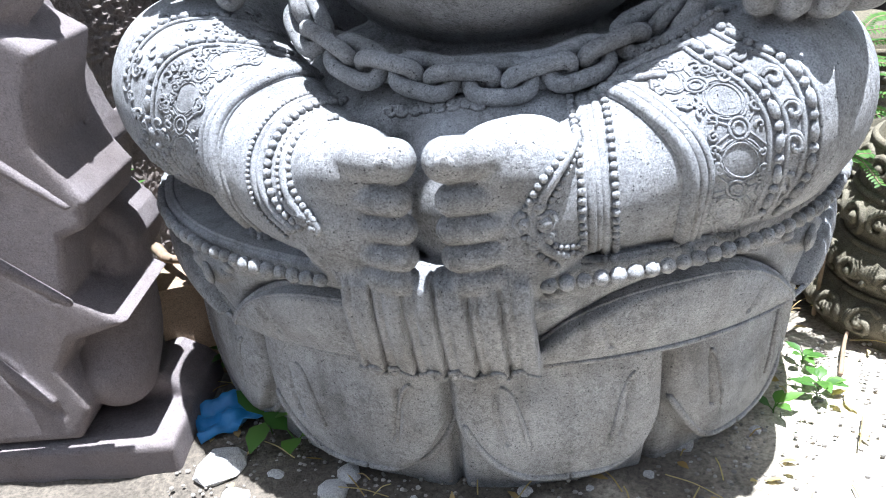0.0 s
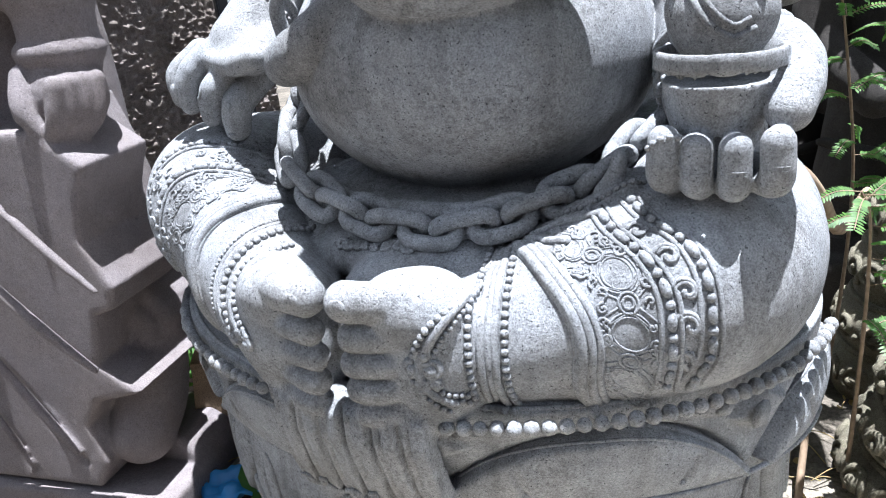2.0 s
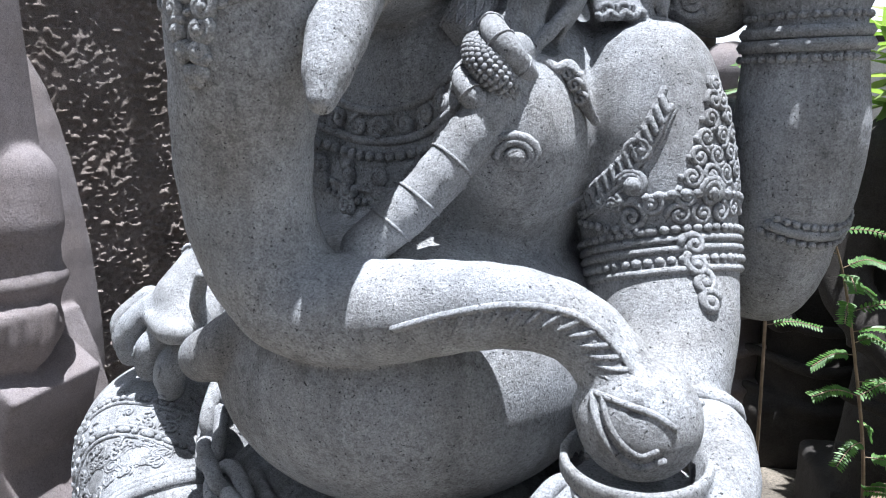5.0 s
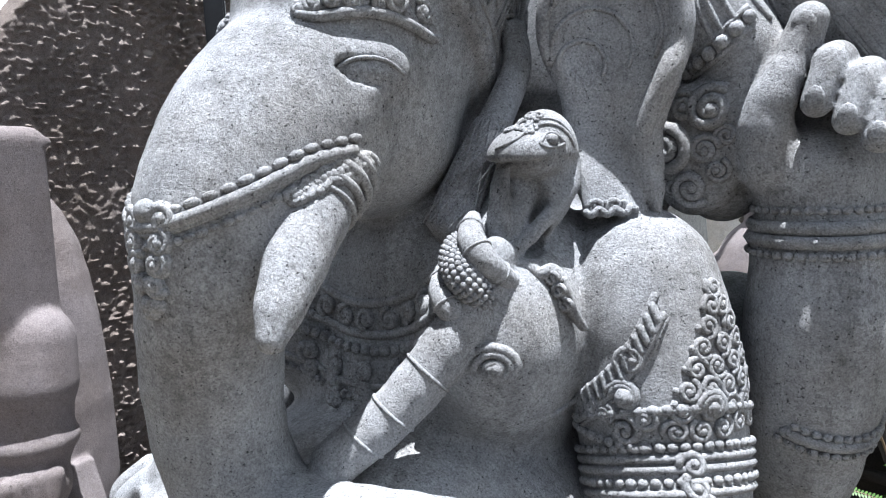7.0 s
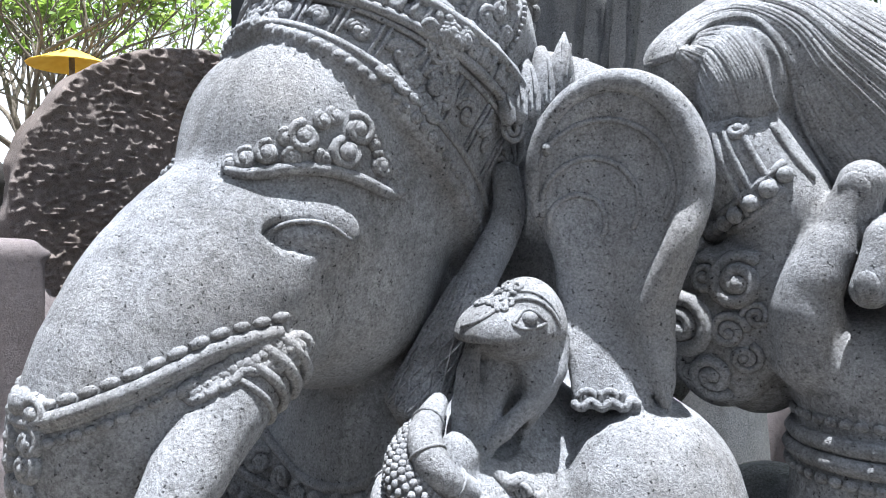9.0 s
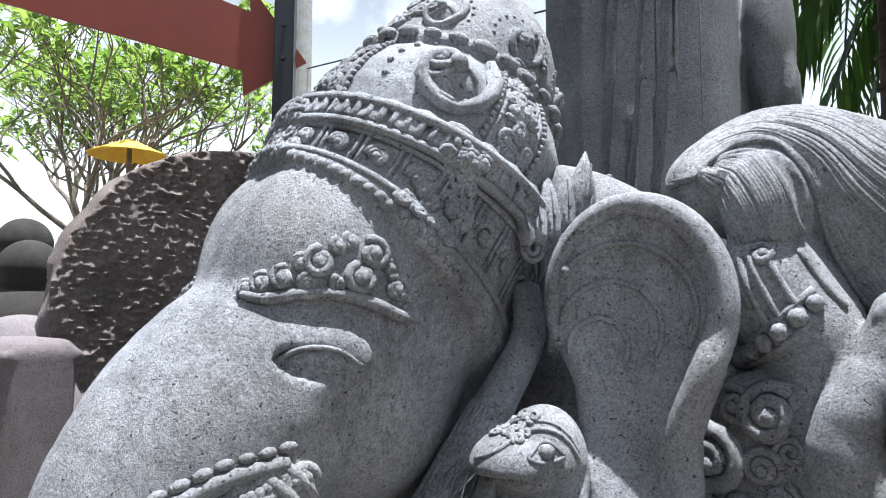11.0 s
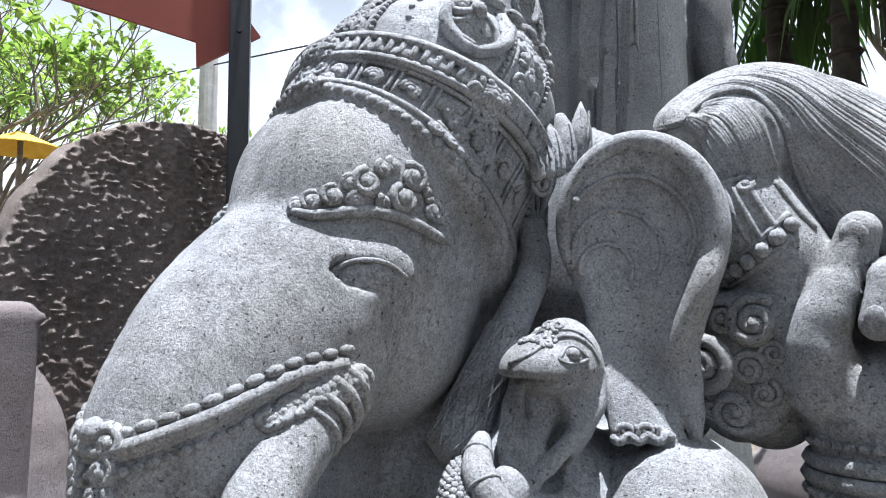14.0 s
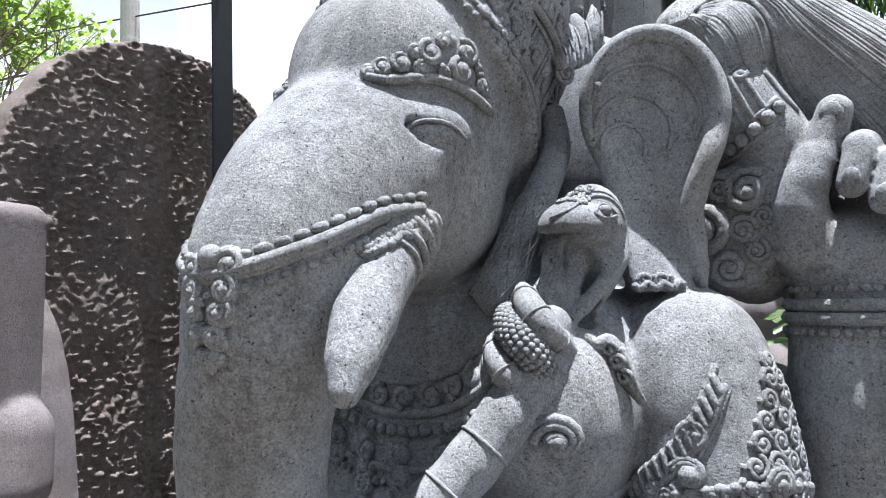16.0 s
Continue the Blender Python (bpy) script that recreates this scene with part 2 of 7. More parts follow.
    def box(self, c, half, r=0.01, k=0.0, rz=0.0, tilt=(0, 0), cut=False):
        m = np.array((Euler((radians(tilt[0]), radians(tilt[1]), radians(rz))).to_matrix()).transposed())
        c = np.array(c, float)
        R = float(np.linalg.norm(half))

        def fn(X, Y, Z):
            x, y, z = X - c[0], Y - c[1], Z - c[2]
            q = [np.abs(m[i, 0] * x + m[i, 1] * y + m[i, 2] * z) - (half[i] - r) for i in range(3)]
            out = np.sqrt(np.maximum(q[0], 0) ** 2 + np.maximum(q[1], 0) ** 2 + np.maximum(q[2], 0) ** 2)
            return out + np.minimum(np.maximum(np.maximum(q[0], q[1]), q[2]), 0) - r
        self.press(fn, c - R, c + R, k, cut)

    def prism(self, pts, y0, y1, r=0.01, k=0.0, slope=0.0):
        """A sheet cut to an outline in x and z, between two depths; slope tips its front."""
        P = np.array(pts, float)

        def fn(X, Y, Z):
            d, inside = None, None
            for a, b in zip(P, np.roll(P, -1, 0)):
                e = b - a
                t = np.clip(((X - a[0]) * e[0] + (Z - a[1]) * e[1]) / float(e @ e), 0, 1)
                q = (X - a[0] - t * e[0]) ** 2 + (Z - a[1] - t * e[1]) ** 2
                d = q if d is None else np.minimum(d, q)
                w = ((a[1] > Z) != (b[1] > Z)) & (X < (b[0] - a[0]) * (Z - a[1]) / (b[1] - a[1] + 1e-9) + a[0])
                inside = w if inside is None else inside ^ w
            d = np.where(inside, -np.sqrt(d), np.sqrt(d)) + r
            f = np.maximum(y0 + slope * Z - Y, Y - y1) + r
            return np.sqrt(np.maximum(d, 0) ** 2 + np.maximum(f, 0) ** 2) + np.minimum(np.maximum(d, f), 0) - r
        self.press(fn, (P[:, 0].min(), y0 - abs(slope), P[:, 1].min()), (P[:, 0].max(), y1, P[:, 1].max()), k)

    def sample(self, p):
        p = (np.asarray(p, float) - self.lo) / self.h
        p = np.clip(p, 0, self.n - 1.001)
        i = p.astype(int)
        f = p - i
        out = 0
        for dx in (0, 1):
            for dy in (0, 1):
                for dz in (0, 1):
                    w = (f[..., 0] if dx else 1 - f[..., 0]) * (f[..., 1] if dy else 1 - f[..., 1]) * (f[..., 2] if dz else 1 - f[..., 2])
                    out = out + w * self.d[i[..., 0] + dx, i[..., 1] + dy, i[..., 2] + dz]
        return out

    def snap(self, pts, way, back=0.15, far=0.45):
        """Slides points along way, from a little before them, on to the stone; nan where there is none."""
        pts = np.array(pts, float)
        lost = np.isnan(pts).any(1)
        pts[lost] = self.lo
        way = np.broadcast_to(np.asarray(way, float), pts.shape)
        way = way / np.linalg.norm(way, axis=1, keepdims=True)
        s = np.arange(-back, far, self.h * 0.4)
        f = self.sample(pts[:, None, :] + way[:, None, :] * s[None, :, None])
        v = f < 0
        k = v.argmax(1)
        i = np.arange(len(pts))
        f1, f0 = f[i, k], f[i, np.maximum(k - 1, 0)]
        at = s[k] - self.h * 0.4 * np.clip(f1 / np.where(f1 - f0 == 0, -1, f1 - f0), 0, 1)
        out = pts + way * at[:, None]
        out[(k == 0) | lost] = np.nan
        return out

    @staticmethod
    def runs(pts, jump):
        """Unbroken stretches of a curve, split where it leaps or is missing."""
        p = np.asarray(pts, float)
        bad = np.isnan(p).any(1)
        out, cur = [], []
        for i in range(len(p)):
            if bad[i] or (cur and np.linalg.norm(p[i] - cur[-1]) > jump):
                if len(cur) > 2:
                    out.append(np.array(cur))
                cur = []
            if not bad[i]:
                cur.append(p[i])
        if len(cur) > 2:
            out.append(np.array(cur))
        return out

    def normal(self, p):
        p = np.nan_to_num(p)
        e = self.h
        g = np.stack([self.sample(p + e * np.eye(3)[i]) - self.sample(p - e * np.eye(3)[i]) for i in range(3)], -1)
        return g / (np.linalg.norm(g, axis=-1, keepdims=True) + 1e-9)

    def loose(self, verts, faces):
        self.bits.append((np.asarray(verts, np.float32), faces))

    def bead(self, c, r, seg=8, rings=5, turn=None):
        """A small rounded piece; r one radius or three along the axes of turn."""
        if np.isnan(np.asarray(c)).any():
            return
        r = np.array([r, r, r] if isinstance(r, (int, float)) else r, float)
        th, ph = np.arange(seg) * 2 * np.pi / seg, np.arange(1, rings) * np.pi / rings
        ring = np.stack([np.outer(np.sin(ph), np.cos(th)), np.outer(np.sin(ph), np.sin(th)), np.repeat(np.cos(ph)[:, None], seg, 1)], -1).reshape(-1, 3)
        v = np.vstack([ring, [[0, 0, 1], [0, 0, -1]]]) * r
        if turn is not None:
            v = v @ np.asarray(turn)
        q, tr, n = [], [], len(ring)
        for i in range(rings - 2):
            for j in range(seg):
                q.append((i * seg + j, (i + 1) * seg + j, (i + 1) * seg + (j + 1) % seg, i * seg + (j + 1) % seg))
        for j in range(seg):
            tr += [(n, j, (j + 1) % seg), (n + 1, (rings - 2) * seg + (j + 1) % seg, (rings - 2) * seg + j)]
        self.loose(v + np.asarray(c), [np.array(q), np.array(tr)])

    def strip(self, pts, r, seg=6, jump=0.03):
        """A cord along a curve on the stone, broken where the curve is."""
        for q in self.runs(pts, jump):
            self.cord(q, r, seg)

    def cord(self, pts, r, seg=6, closed=False):
        """A thin round strip through points; r may vary."""
        p = np.asarray(pts, float)
        n = len(p)
        r = np.broadcast_to(np.asarray(r, float), (n,))
        t = (np.roll(p, -1, 0) - np.roll(p, 1, 0)) if closed else np.gradient(p, axis=0)
        t /= np.linalg.norm(t, axis=1, keepdims=True) + 1e-9
        ref = np.array([0.0, 0, 1]) if abs(t[:, 2]).max() < 0.9 else np.linalg.svd(t, full_matrices=False)[2][-1] + np.array([0.013, 0.007, 0.0])
        u = np.cross(t, ref)
        u /= np.linalg.norm(u, axis=1, keepdims=True) + 1e-9
        w = np.cross(t, u)
        th = np.arange(seg) * 2 * np.pi / seg
        v = (p[:, None] + r[:, None, None] * (np.cos(th)[None, :, None] * u[:, None] + np.sin(th)[None, :, None] * w[:, None])).reshape(-1, 3)
        m = n if closed else n - 1
        i, j = np.meshgrid(np.arange(m), np.arange(seg), indexing="ij")
        i2, j2 = (i + 1) % n, (j + 1) % seg
        q = np.stack([i * seg + j, i * seg + j2, i2 * seg + j2, i2 * seg + j], -1).reshape(-1, 4)
        faces = [q]
        if not closed:
            v = np.vstack([v, p[0] - t[0] * r[0] * 0.6, p[-1] + t[-1] * r[-1] * 0.6])
            jj = np.arange(seg)
            faces.append(np.vstack([np.stack([np.full(seg, n * seg), (jj + 1) % seg, jj], -1),
                                    np.stack([np.full(seg, n * seg + 1), (n - 1) * seg + jj, (n - 1) * seg + (jj + 1) % seg], -1)]))
        self.loose(v, faces)

    def bead_row(self, pts, r, gap=2.05, long=1.0, sink=0.2, jitter=0.08):
        """Half-sunk beads along a curve that already lies on the stone."""
        for p in self.runs(pts, 0.04):
            s = np.concatenate([[0], np.cumsum(np.linalg.norm(np.diff(p, axis=0), axis=1))])
            step = r * 0.80 * gap * long
            m = max(int(s[-1] / step), 1)
            at = np.linspace(0, s[-1], m + 1)
            c = np.stack([np.interp(at, s, p[:, i]) for i in range(3)], -1)
            t = np.gradient(c, axis=0)
            t /= np.linalg.norm(t, axis=1, keepdims=True) + 1e-9
            nn = self.normal(c)
            for ci, ti, ni in zip(c, t, nn):
                w = np.cross(ti, ni)
                w /= np.linalg.norm(w) + 1e-9
                rr = r * 0.80 * (1 + random.uniform(-jitter, jitter))
                self.bead(ci + ni * rr * (0.50 - sink), (rr * long, rr, rr * 0.85), turn=np.stack([ti, w, np.cross(ti, w)]))

    def curl(self, c, way, r, tube, turns=1.6, start=0.0, flip=1, up=(0, 0, 1)):
        """A carved spiral, laid on the stone against way."""
        way = np.asarray(way, float) / np.linalg.norm(way)
        u = np.cross(up, way)
        u /= np.linalg.norm(u)
        w = np.cross(way, u)
        a = np.linspace(0, turns * 2 * np.pi, int(14 * turns))
        rad = r * (1 - 0.86 * a / a[-1])
        p = np.asarray(c) + rad[:, None] * (np.cos(start + flip * a)[:, None] * u + np.sin(start + flip * a)[:, None] * w)
        q = self.snap(p, way)
        depth = (q - p) @ way
        if np.isnan(depth).all():
            return
        q[np.abs(depth - np.nanmedian(depth)) > max(0.02, r)] = np.nan
        q = q - way * tube * 0.35
        for k in self.runs(q, max(0.015, r * 0.8)):
            self.cord(k, tube * 1.2)
        if tube > 0.004 and not np.isnan(q[-1]).any():
            self.bead(q[-1], tube * 1.6)

    def stud(self, at, way, r):
        """One bead on the stone."""
        q = self.snap([at], way)[0]
        if not np.isnan(q).any():
            self.bead(q, r)

    def mesh(self, name):
        """Surface nets over the field, joined with the loose pieces."""
        d, n = self.d, self.n
        s = d < 0
        s[0], s[-1], s[:, 0], s[:, -1], s[:, :, -1] = 0, 0, 0, 0, 0
        cnt = np.zeros(n - 1, np.int8)
        for dx in (0, 1):
            for dy in (0, 1):
                for dz in (0, 1):
                    cnt += s[dx:n[0] - 1 + dx, dy:n[1] - 1 + dy, dz:n[2] - 1 + dz]
        act = (cnt > 0) & (cnt < 8)
        idx = np.argwhere(act)
        ids = np.full(n - 1, -1, np.int32)
        ids[act] = np.arange(len(idx))
        corner = {}
        for dx in (0, 1):
            for dy in (0, 1):
                for dz in (0, 1):
                    corner[dx, dy, dz] = d[idx[:, 0] + dx, idx[:, 1] + dy, idx[:, 2] + dz]
        acc, m = np.zeros((len(idx), 3)), np.zeros(len(idx))
        for a in corner:
            for ax in range(3):
                if a[ax] == 0:
                    b = tuple(1 if i == ax else a[i] for i in range(3))
                    da, db = corner[a], corner[b]
                    x = (da < 0) != (db < 0)
                    t = np.where(x, da / np.where(x, da - db, 1), 0)
                    for i in range(3):
                        acc[:, i] += np.where(x, a[i] + (t if i == ax else 0), 0)
                    m += x
        v = self.lo + self.h * (idx + acc / np.maximum(m, 1)[:, None])
        faces = []
        for ax in range(3):
            sl0 = [slice(1, -1)] * 3
            sl1 = [slice(1, -1)] * 3
            sl0[ax], sl1[ax] = slice(0, n[ax] - 1), slice(1, n[ax])
            a, b = s[tuple(sl0)], s[tuple(sl1)]
            for sign in (0, 1):
                e = np.argwhere((a & ~b) if sign == 0 else (~a & b))
                if not len(e):
                    continue
                e = e + np.array([0 if i == ax else 1 for i in range(3)])
                o1, o2 = [(1, 2), (2, 0), (0, 1)][ax]
                q = []
                for s1, s2 in ((-1, -1), (0, -1), (0, 0), (-1, 0)):
                    c = e.copy()
                    c[:, o1] += s1
                    c[:, o2] += s2
                    q.append(ids[c[:, 0], c[:, 1], c[:, 2]])
                q = np.stack(q if sign == 0 else q[::-1], -1)
                faces.append(q[(q >= 0).all(1)])
        quads = np.vstack(faces)
        # two light passes of smoothing take off the grid's stairs
        for lam in (0.45, -0.2):
            sm, ct = np.zeros_like(v), np.zeros(len(v))
            for i in range(4):
                np.add.at(sm, quads[:, i], v[quads[:, (i + 1) % 4]])
                np.add.at(sm, quads[:, i], v[quads[:, (i - 1) % 4]])
                np.add.at(ct, quads[:, i], 2)
            v = v + lam * (sm / np.maximum(ct, 1)[:, None] - v)
        allv, q4, q3, off = [v], [quads], [], len(v)
        for bv, bf in self.bits:
            allv.append(bv)
            for f in bf:
                (q4 if f.shape[1] == 4 else q3).append(f + off)
            off += len(bv)
        fs = [np.vstack(q4)] + ([np.vstack(q3)] if q3 else [])
        return as_mesh(name, np.vstack(allv), fs)


def vnoise(X, Y, Z, scale, seed=0):
    """Smooth lattice noise, -1 to 1, on broadcast arrays."""
    rs = np.random.RandomState(seed)
    t = rs.uniform(-1, 1, 4096).astype(np.float32)
    c = []
    for a in (X, Y, Z):
        a = np.asarray(a, np.float32) * scale + 500.0
        i = np.floor(a).astype(np.int64)
        f = a - i
        c.append((i, f * f * (3 - 2 * f)))
    out = 0
    for dx in (0, 1):
        for dy in (0, 1):
            for dz in (0, 1):
                h = ((c[0][0] + dx) * 7349 + (c[1][0] + dy) * 9151 + (c[2][0] + dz) * 3571)
                h = (h ^ (h >> 5)) * 2971 % 4096
                w = (c[0][1] if dx else 1 - c[0][1]) * (c[1][1] if dy else 1 - c[1][1]) * (c[2][1] if dz else 1 - c[2][1])
                out = out + w * t[h]
    return out


def scoops(X, Z, size, seed=0):
    """Distance to the nearest of scattered points: hollows with sharp ridges between."""
    rs = np.random.RandomState(seed)
    jx, jz = rs.uniform(0.1, 0.9, 4096), rs.uniform(0.1, 0.9, 4096)
    x, z = X / size + 300.0, Z / size + 300.0
    ix, iz = np.floor(x).astype(np.int64), np.floor(z).astype(np.int64)
    best = None
    for dx in (-1, 0, 1):
        for dz in (-1, 0, 1):
            h = ((ix + dx) * 733 + (iz + dz) * 1999) % 4096
            d = (x - ix - dx - jx[h]) ** 2 + (z - iz - dz - jz[h]) ** 2
            best = d if best is None else np.minimum(best, d)
    return np.sqrt(best)


class Soup:
    """Small loose pieces gathered into one mesh: twigs, leaves, chips."""
    loose, bead, cord = Clay.loose, Clay.bead, Clay.cord

    def __init__(self):
        self.bits = []

    def leaf(self, base, way, up, length, width, fold=0.25, droop=0.2):
        """A folded, pointed blade."""
        way, up = np.asarray(way, float), np.asarray(up, float)
        way = way / (np.linalg.norm(way) + 1e-9)
        side = np.cross(way, up)
        side /= np.linalg.norm(side) + 1e-9
        nrm = np.cross(side, way)
        b = np.asarray(base, float)
        rows = []
        for q, w in ((0.0, 0.04), (0.3, 0.42), (0.62, 0.40), (1.0, 0.02)):
            m = b + way * length * q - nrm * droop * length * q * q
            rows += [m + side * w * width + nrm * fold * w * width, m, m - side * w * width + nrm * fold * w * width]
        q = [(3 * i + j, 3 * i + j + 1, 3 * i + j + 4, 3 * i + j + 3) for i in range(3) for j in range(2)]
        self.loose(rows, [np.array(q)])

    def mesh(self, name, smooth=True):
        v, q4, q3, off = [], [], [], 0
        for bv, bf in self.bits:
            v.append(bv)
            for f in bf:
                (q4 if f.shape[1] == 4 else q3).append(f + off)
            off += len(bv)
        return as_mesh(name, np.vstack(v), ([np.vstack(q4)] if q4 else []) + ([np.vstack(q3)] if q3 else []), smooth)


def part(name, me, mat, parent=None, label=""):
    """One mesh object under a thing; me a mesh or a bmesh."""
    if isinstance(me, bmesh.types.BMesh):
        data = bpy.data.meshes.new(name)
        me.to_mesh(data)
        me.free()
        me = data
    me.materials.clear()
    me.materials.append(mat)
    ob = new(name, me)
    if parent is not None:
        ob.parent = parent
    return tagged(ob, label=label)


# ---- frame of the seated statue: u to its left hand, v ahead, z up ----
SX, SY, SA = 0.07, 1.50, radians(-10.4)
SC, SS = math.cos(SA), math.sin(SA)
SDEG = -10.4


def S(u, v, z, *r):
    return (SX + u * SC + v * SS, SY + u * SS - v * SC, z, *r)


FWD = np.array([SS, -SC, 0.0])
SIDE = np.array([SC, SS, 0.0])

# ---- the seated elephant-headed statue: one carved stone, one mesh ----
VOX = 0.0055
BU, BV = -0.05, -0.09                 # centre of the lotus seat
CROWN, LEAN_BACK = (0.034, -0.008, 2.08), radians(28)


def D(du, dv, dz=0.0):
    """A direction in the statue's own frame."""
    d = du * SIDE + dv * FWD + np.array([0, 0, dz])
    return d / np.linalg.norm(d)


def C(f, s, w, *r):
    """Crown frame: f ahead, s to the side, w along the leaning axis."""
    s = s / float(np.interp(w, [-0.12, -0.05, 0.03, 0.15], [1.36, 1.26, 1.12, 0.99]))
    v = f * math.cos(LEAN_BACK) - w * math.sin(LEAN_BACK)
    z = f * math.sin(LEAN_BACK) + w * math.cos(LEAN_BACK)
    return S(CROWN[0] + s, CROWN[1] + v, CROWN[2] + z, *r)


def oval(a, rx, ry, z):
    """A point on the seat's oval; a in degrees, 90 is the front."""
    return S(BU + rx * math.cos(radians(a)), BV + ry * math.sin(radians(a)), z)


def around(c, at, axis, R, a0=0.0, a1=360.0, n=60, ref=(0, 0, 1), back=0.0):
    """A ring round a limb, drawn tight on to the stone. Angle 0 is up, 90 towards axis x up."""
    at, axis = np.array(at[:3], float), np.array(axis, float)
    axis /= np.linalg.norm(axis)
    u = np.array(ref, float) - axis * np.dot(ref, axis)
    u /= np.linalg.norm(u)
    w = np.cross(axis, u)
    a = np.radians(np.linspace(a0, a1, n))
    d = np.cos(a)[:, None] * u + np.sin(a)[:, None] * w
    return c.snap(at + d * R, -d, back, R)


def lotus_seat(c):
    def uv(X, Y):
        dx, dy = X - SX, Y - SY
        return dx * SC + dy * SS - BU, dx * SS - dy * SC - BV

    def drum(X, Y, Z):
        u, v = uv(X, Y)
        u = (u + 0.022) * 1.04
        th = np.degrees(np.arctan2(v / 0.55, u / 0.77))
        ph = ((th - 90 + 18) % 36 - 18) / 18.0            # 0 on a cleft, +-1 on a petal's middle
        mid = 1 - np.abs(ph)
        edge = 0.05 + 0.30 * np.clip(mid - 0.18, 0, 1) ** 2.6 - 0.02 * np.exp(-(mid / 0.1) ** 2)
        up = Z - edge
        swell = 0.022 * np.sin(np.clip(Z / 0.42, 0, 1) * np.pi) * np.clip(np.abs(ph) * 4, 0, 1)
        line = 0.014 * np.exp(-((np.abs(ph) - 0.42 - 0.5 * np.clip(0.30 - Z, 0, 1) ** 2 * 8) / 0.022) ** 2) * ((Z > 0.16) & (Z < 0.30))
        cleft = 0.040 * np.exp(-(ph / 0.05) ** 2)
        low = 0.036 / (1 + np.exp(np.clip(up / 0.0025, -30, 30)))
        rx = 0.752 + swell - cleft - low - line - 0.25 * np.clip(0.10 - Z, 0, 1) ** 1.3
        q = np.sqrt((u / 0.77) ** 2 + (v / 0.55) ** 2)
        return np.maximum((q - rx / 0.765) * 0.58, np.maximum(Z - 0.44, -0.05 - Z))
    c.press(drum, (-0.98, 0.76, -0.05), (1.0, 2.3, 0.45))

    def ring(X, Y, Z):
        u, v = uv(X, Y)
        th = np.degrees(np.arctan2(v / 0.63, u / 0.79))
        m = np.abs(((th - 55 + 26) % 52 - 26) / 26.0)      # 0 in the middle of a leaf
        bottom = 0.372 + 0.012 * m ** 2
        t = np.clip((Z - 0.37) / 0.2, 0, 1)
        top_line = 0.86 - 0.9 * m ** 2.4
        groove = 0.032 * np.exp(-((t - top_line) / 0.045) ** 2)
        recess = 0.016 / (1 + np.exp(np.clip((top_line - t) / 0.02, -30, 30)))
        q2 = np.abs(m - 1) * 2.2 + np.abs(t - 0.72) * 2.6
        diamond = 0.016 / (1 + np.exp(np.clip((q2 - 0.55) / 0.04, -30, 30)))
        q3 = np.abs(m - 0.60) * 4 + np.abs(t - 0.92) * 5
        diamond = diamond + 0.014 / (1 + np.exp(np.clip((q3 - 0.5) / 0.05, -30, 30)))
        stroke = 0.010 * np.exp(-((m - 0.5 + 0.2 * (0.5 - t)) / 0.02) ** 2) * ((t > 0.2) & (t < 0.5))
        bulge = 0.012 * np.sin(np.clip(t / np.maximum(top_line, 0.05), 0, 1) * np.pi) * (t < top_line)
        ry = 0.562 + 0.050 * t
        q = np.sqrt(((u + 0.008) / 0.772) ** 2 + (v / ry) ** 2)
        return np.maximum((q - 1) * 0.64 + groove + recess - diamond + stroke - bulge, np.maximum(Z - 0.575, bottom - Z)) - 0.004
    c.press(ring, (-0.98, 0.76, 0.3), (1.0, 2.3, 0.62), 0.004)

    def lip(X, Y, Z):
        u, v = uv(X, Y)
        q = np.sqrt(((u + 0.008) / 0.758) ** 2 + (v / 0.605) ** 2)
        return np.maximum((q - 1) * 0.65, np.abs(Z - 0.585) - 0.017) - 0.005
    c.press(lip, (-0.98, 0.76, 0.5), (1.0, 2.3, 0.65), 0.004)
    # cloth hanging over the front in flat pleats

    def cloth(X, Y, Z):
        u, v = uv(X, Y)
        uf = u / (1 + 0.30 * (0.60 - Z))
        ph = (uf + 0.16) / 0.0535
        saw = ph % 1.0
        pleat = 0.020 + 0.006 * saw - 0.014 * np.exp(-((saw - 0.06) / 0.065) ** 2) - 0.008 * np.exp(-((saw - 0.42) / 0.06) ** 2)
        out = np.interp(Z, [0.36, 0.375, 0.46, 0.55, 0.60, 0.63], [0.575, 0.580, 0.610, 0.632, 0.628, 0.59]) * np.sqrt(np.clip(1 - (u / 0.775) ** 2, 0.1, 1))
        hem = 0.368 + 0.012 * np.abs(np.sin(ph * np.pi))
        return np.maximum(np.abs(v - out - pleat + 0.018) - 0.022, np.maximum(np.abs(uf) - 0.16, np.maximum(Z - 0.622, hem - Z))) * 0.75
    c.press(cloth, (-0.40, 0.70, 0.34), (0.40, 1.15, 0.66), 0.003)


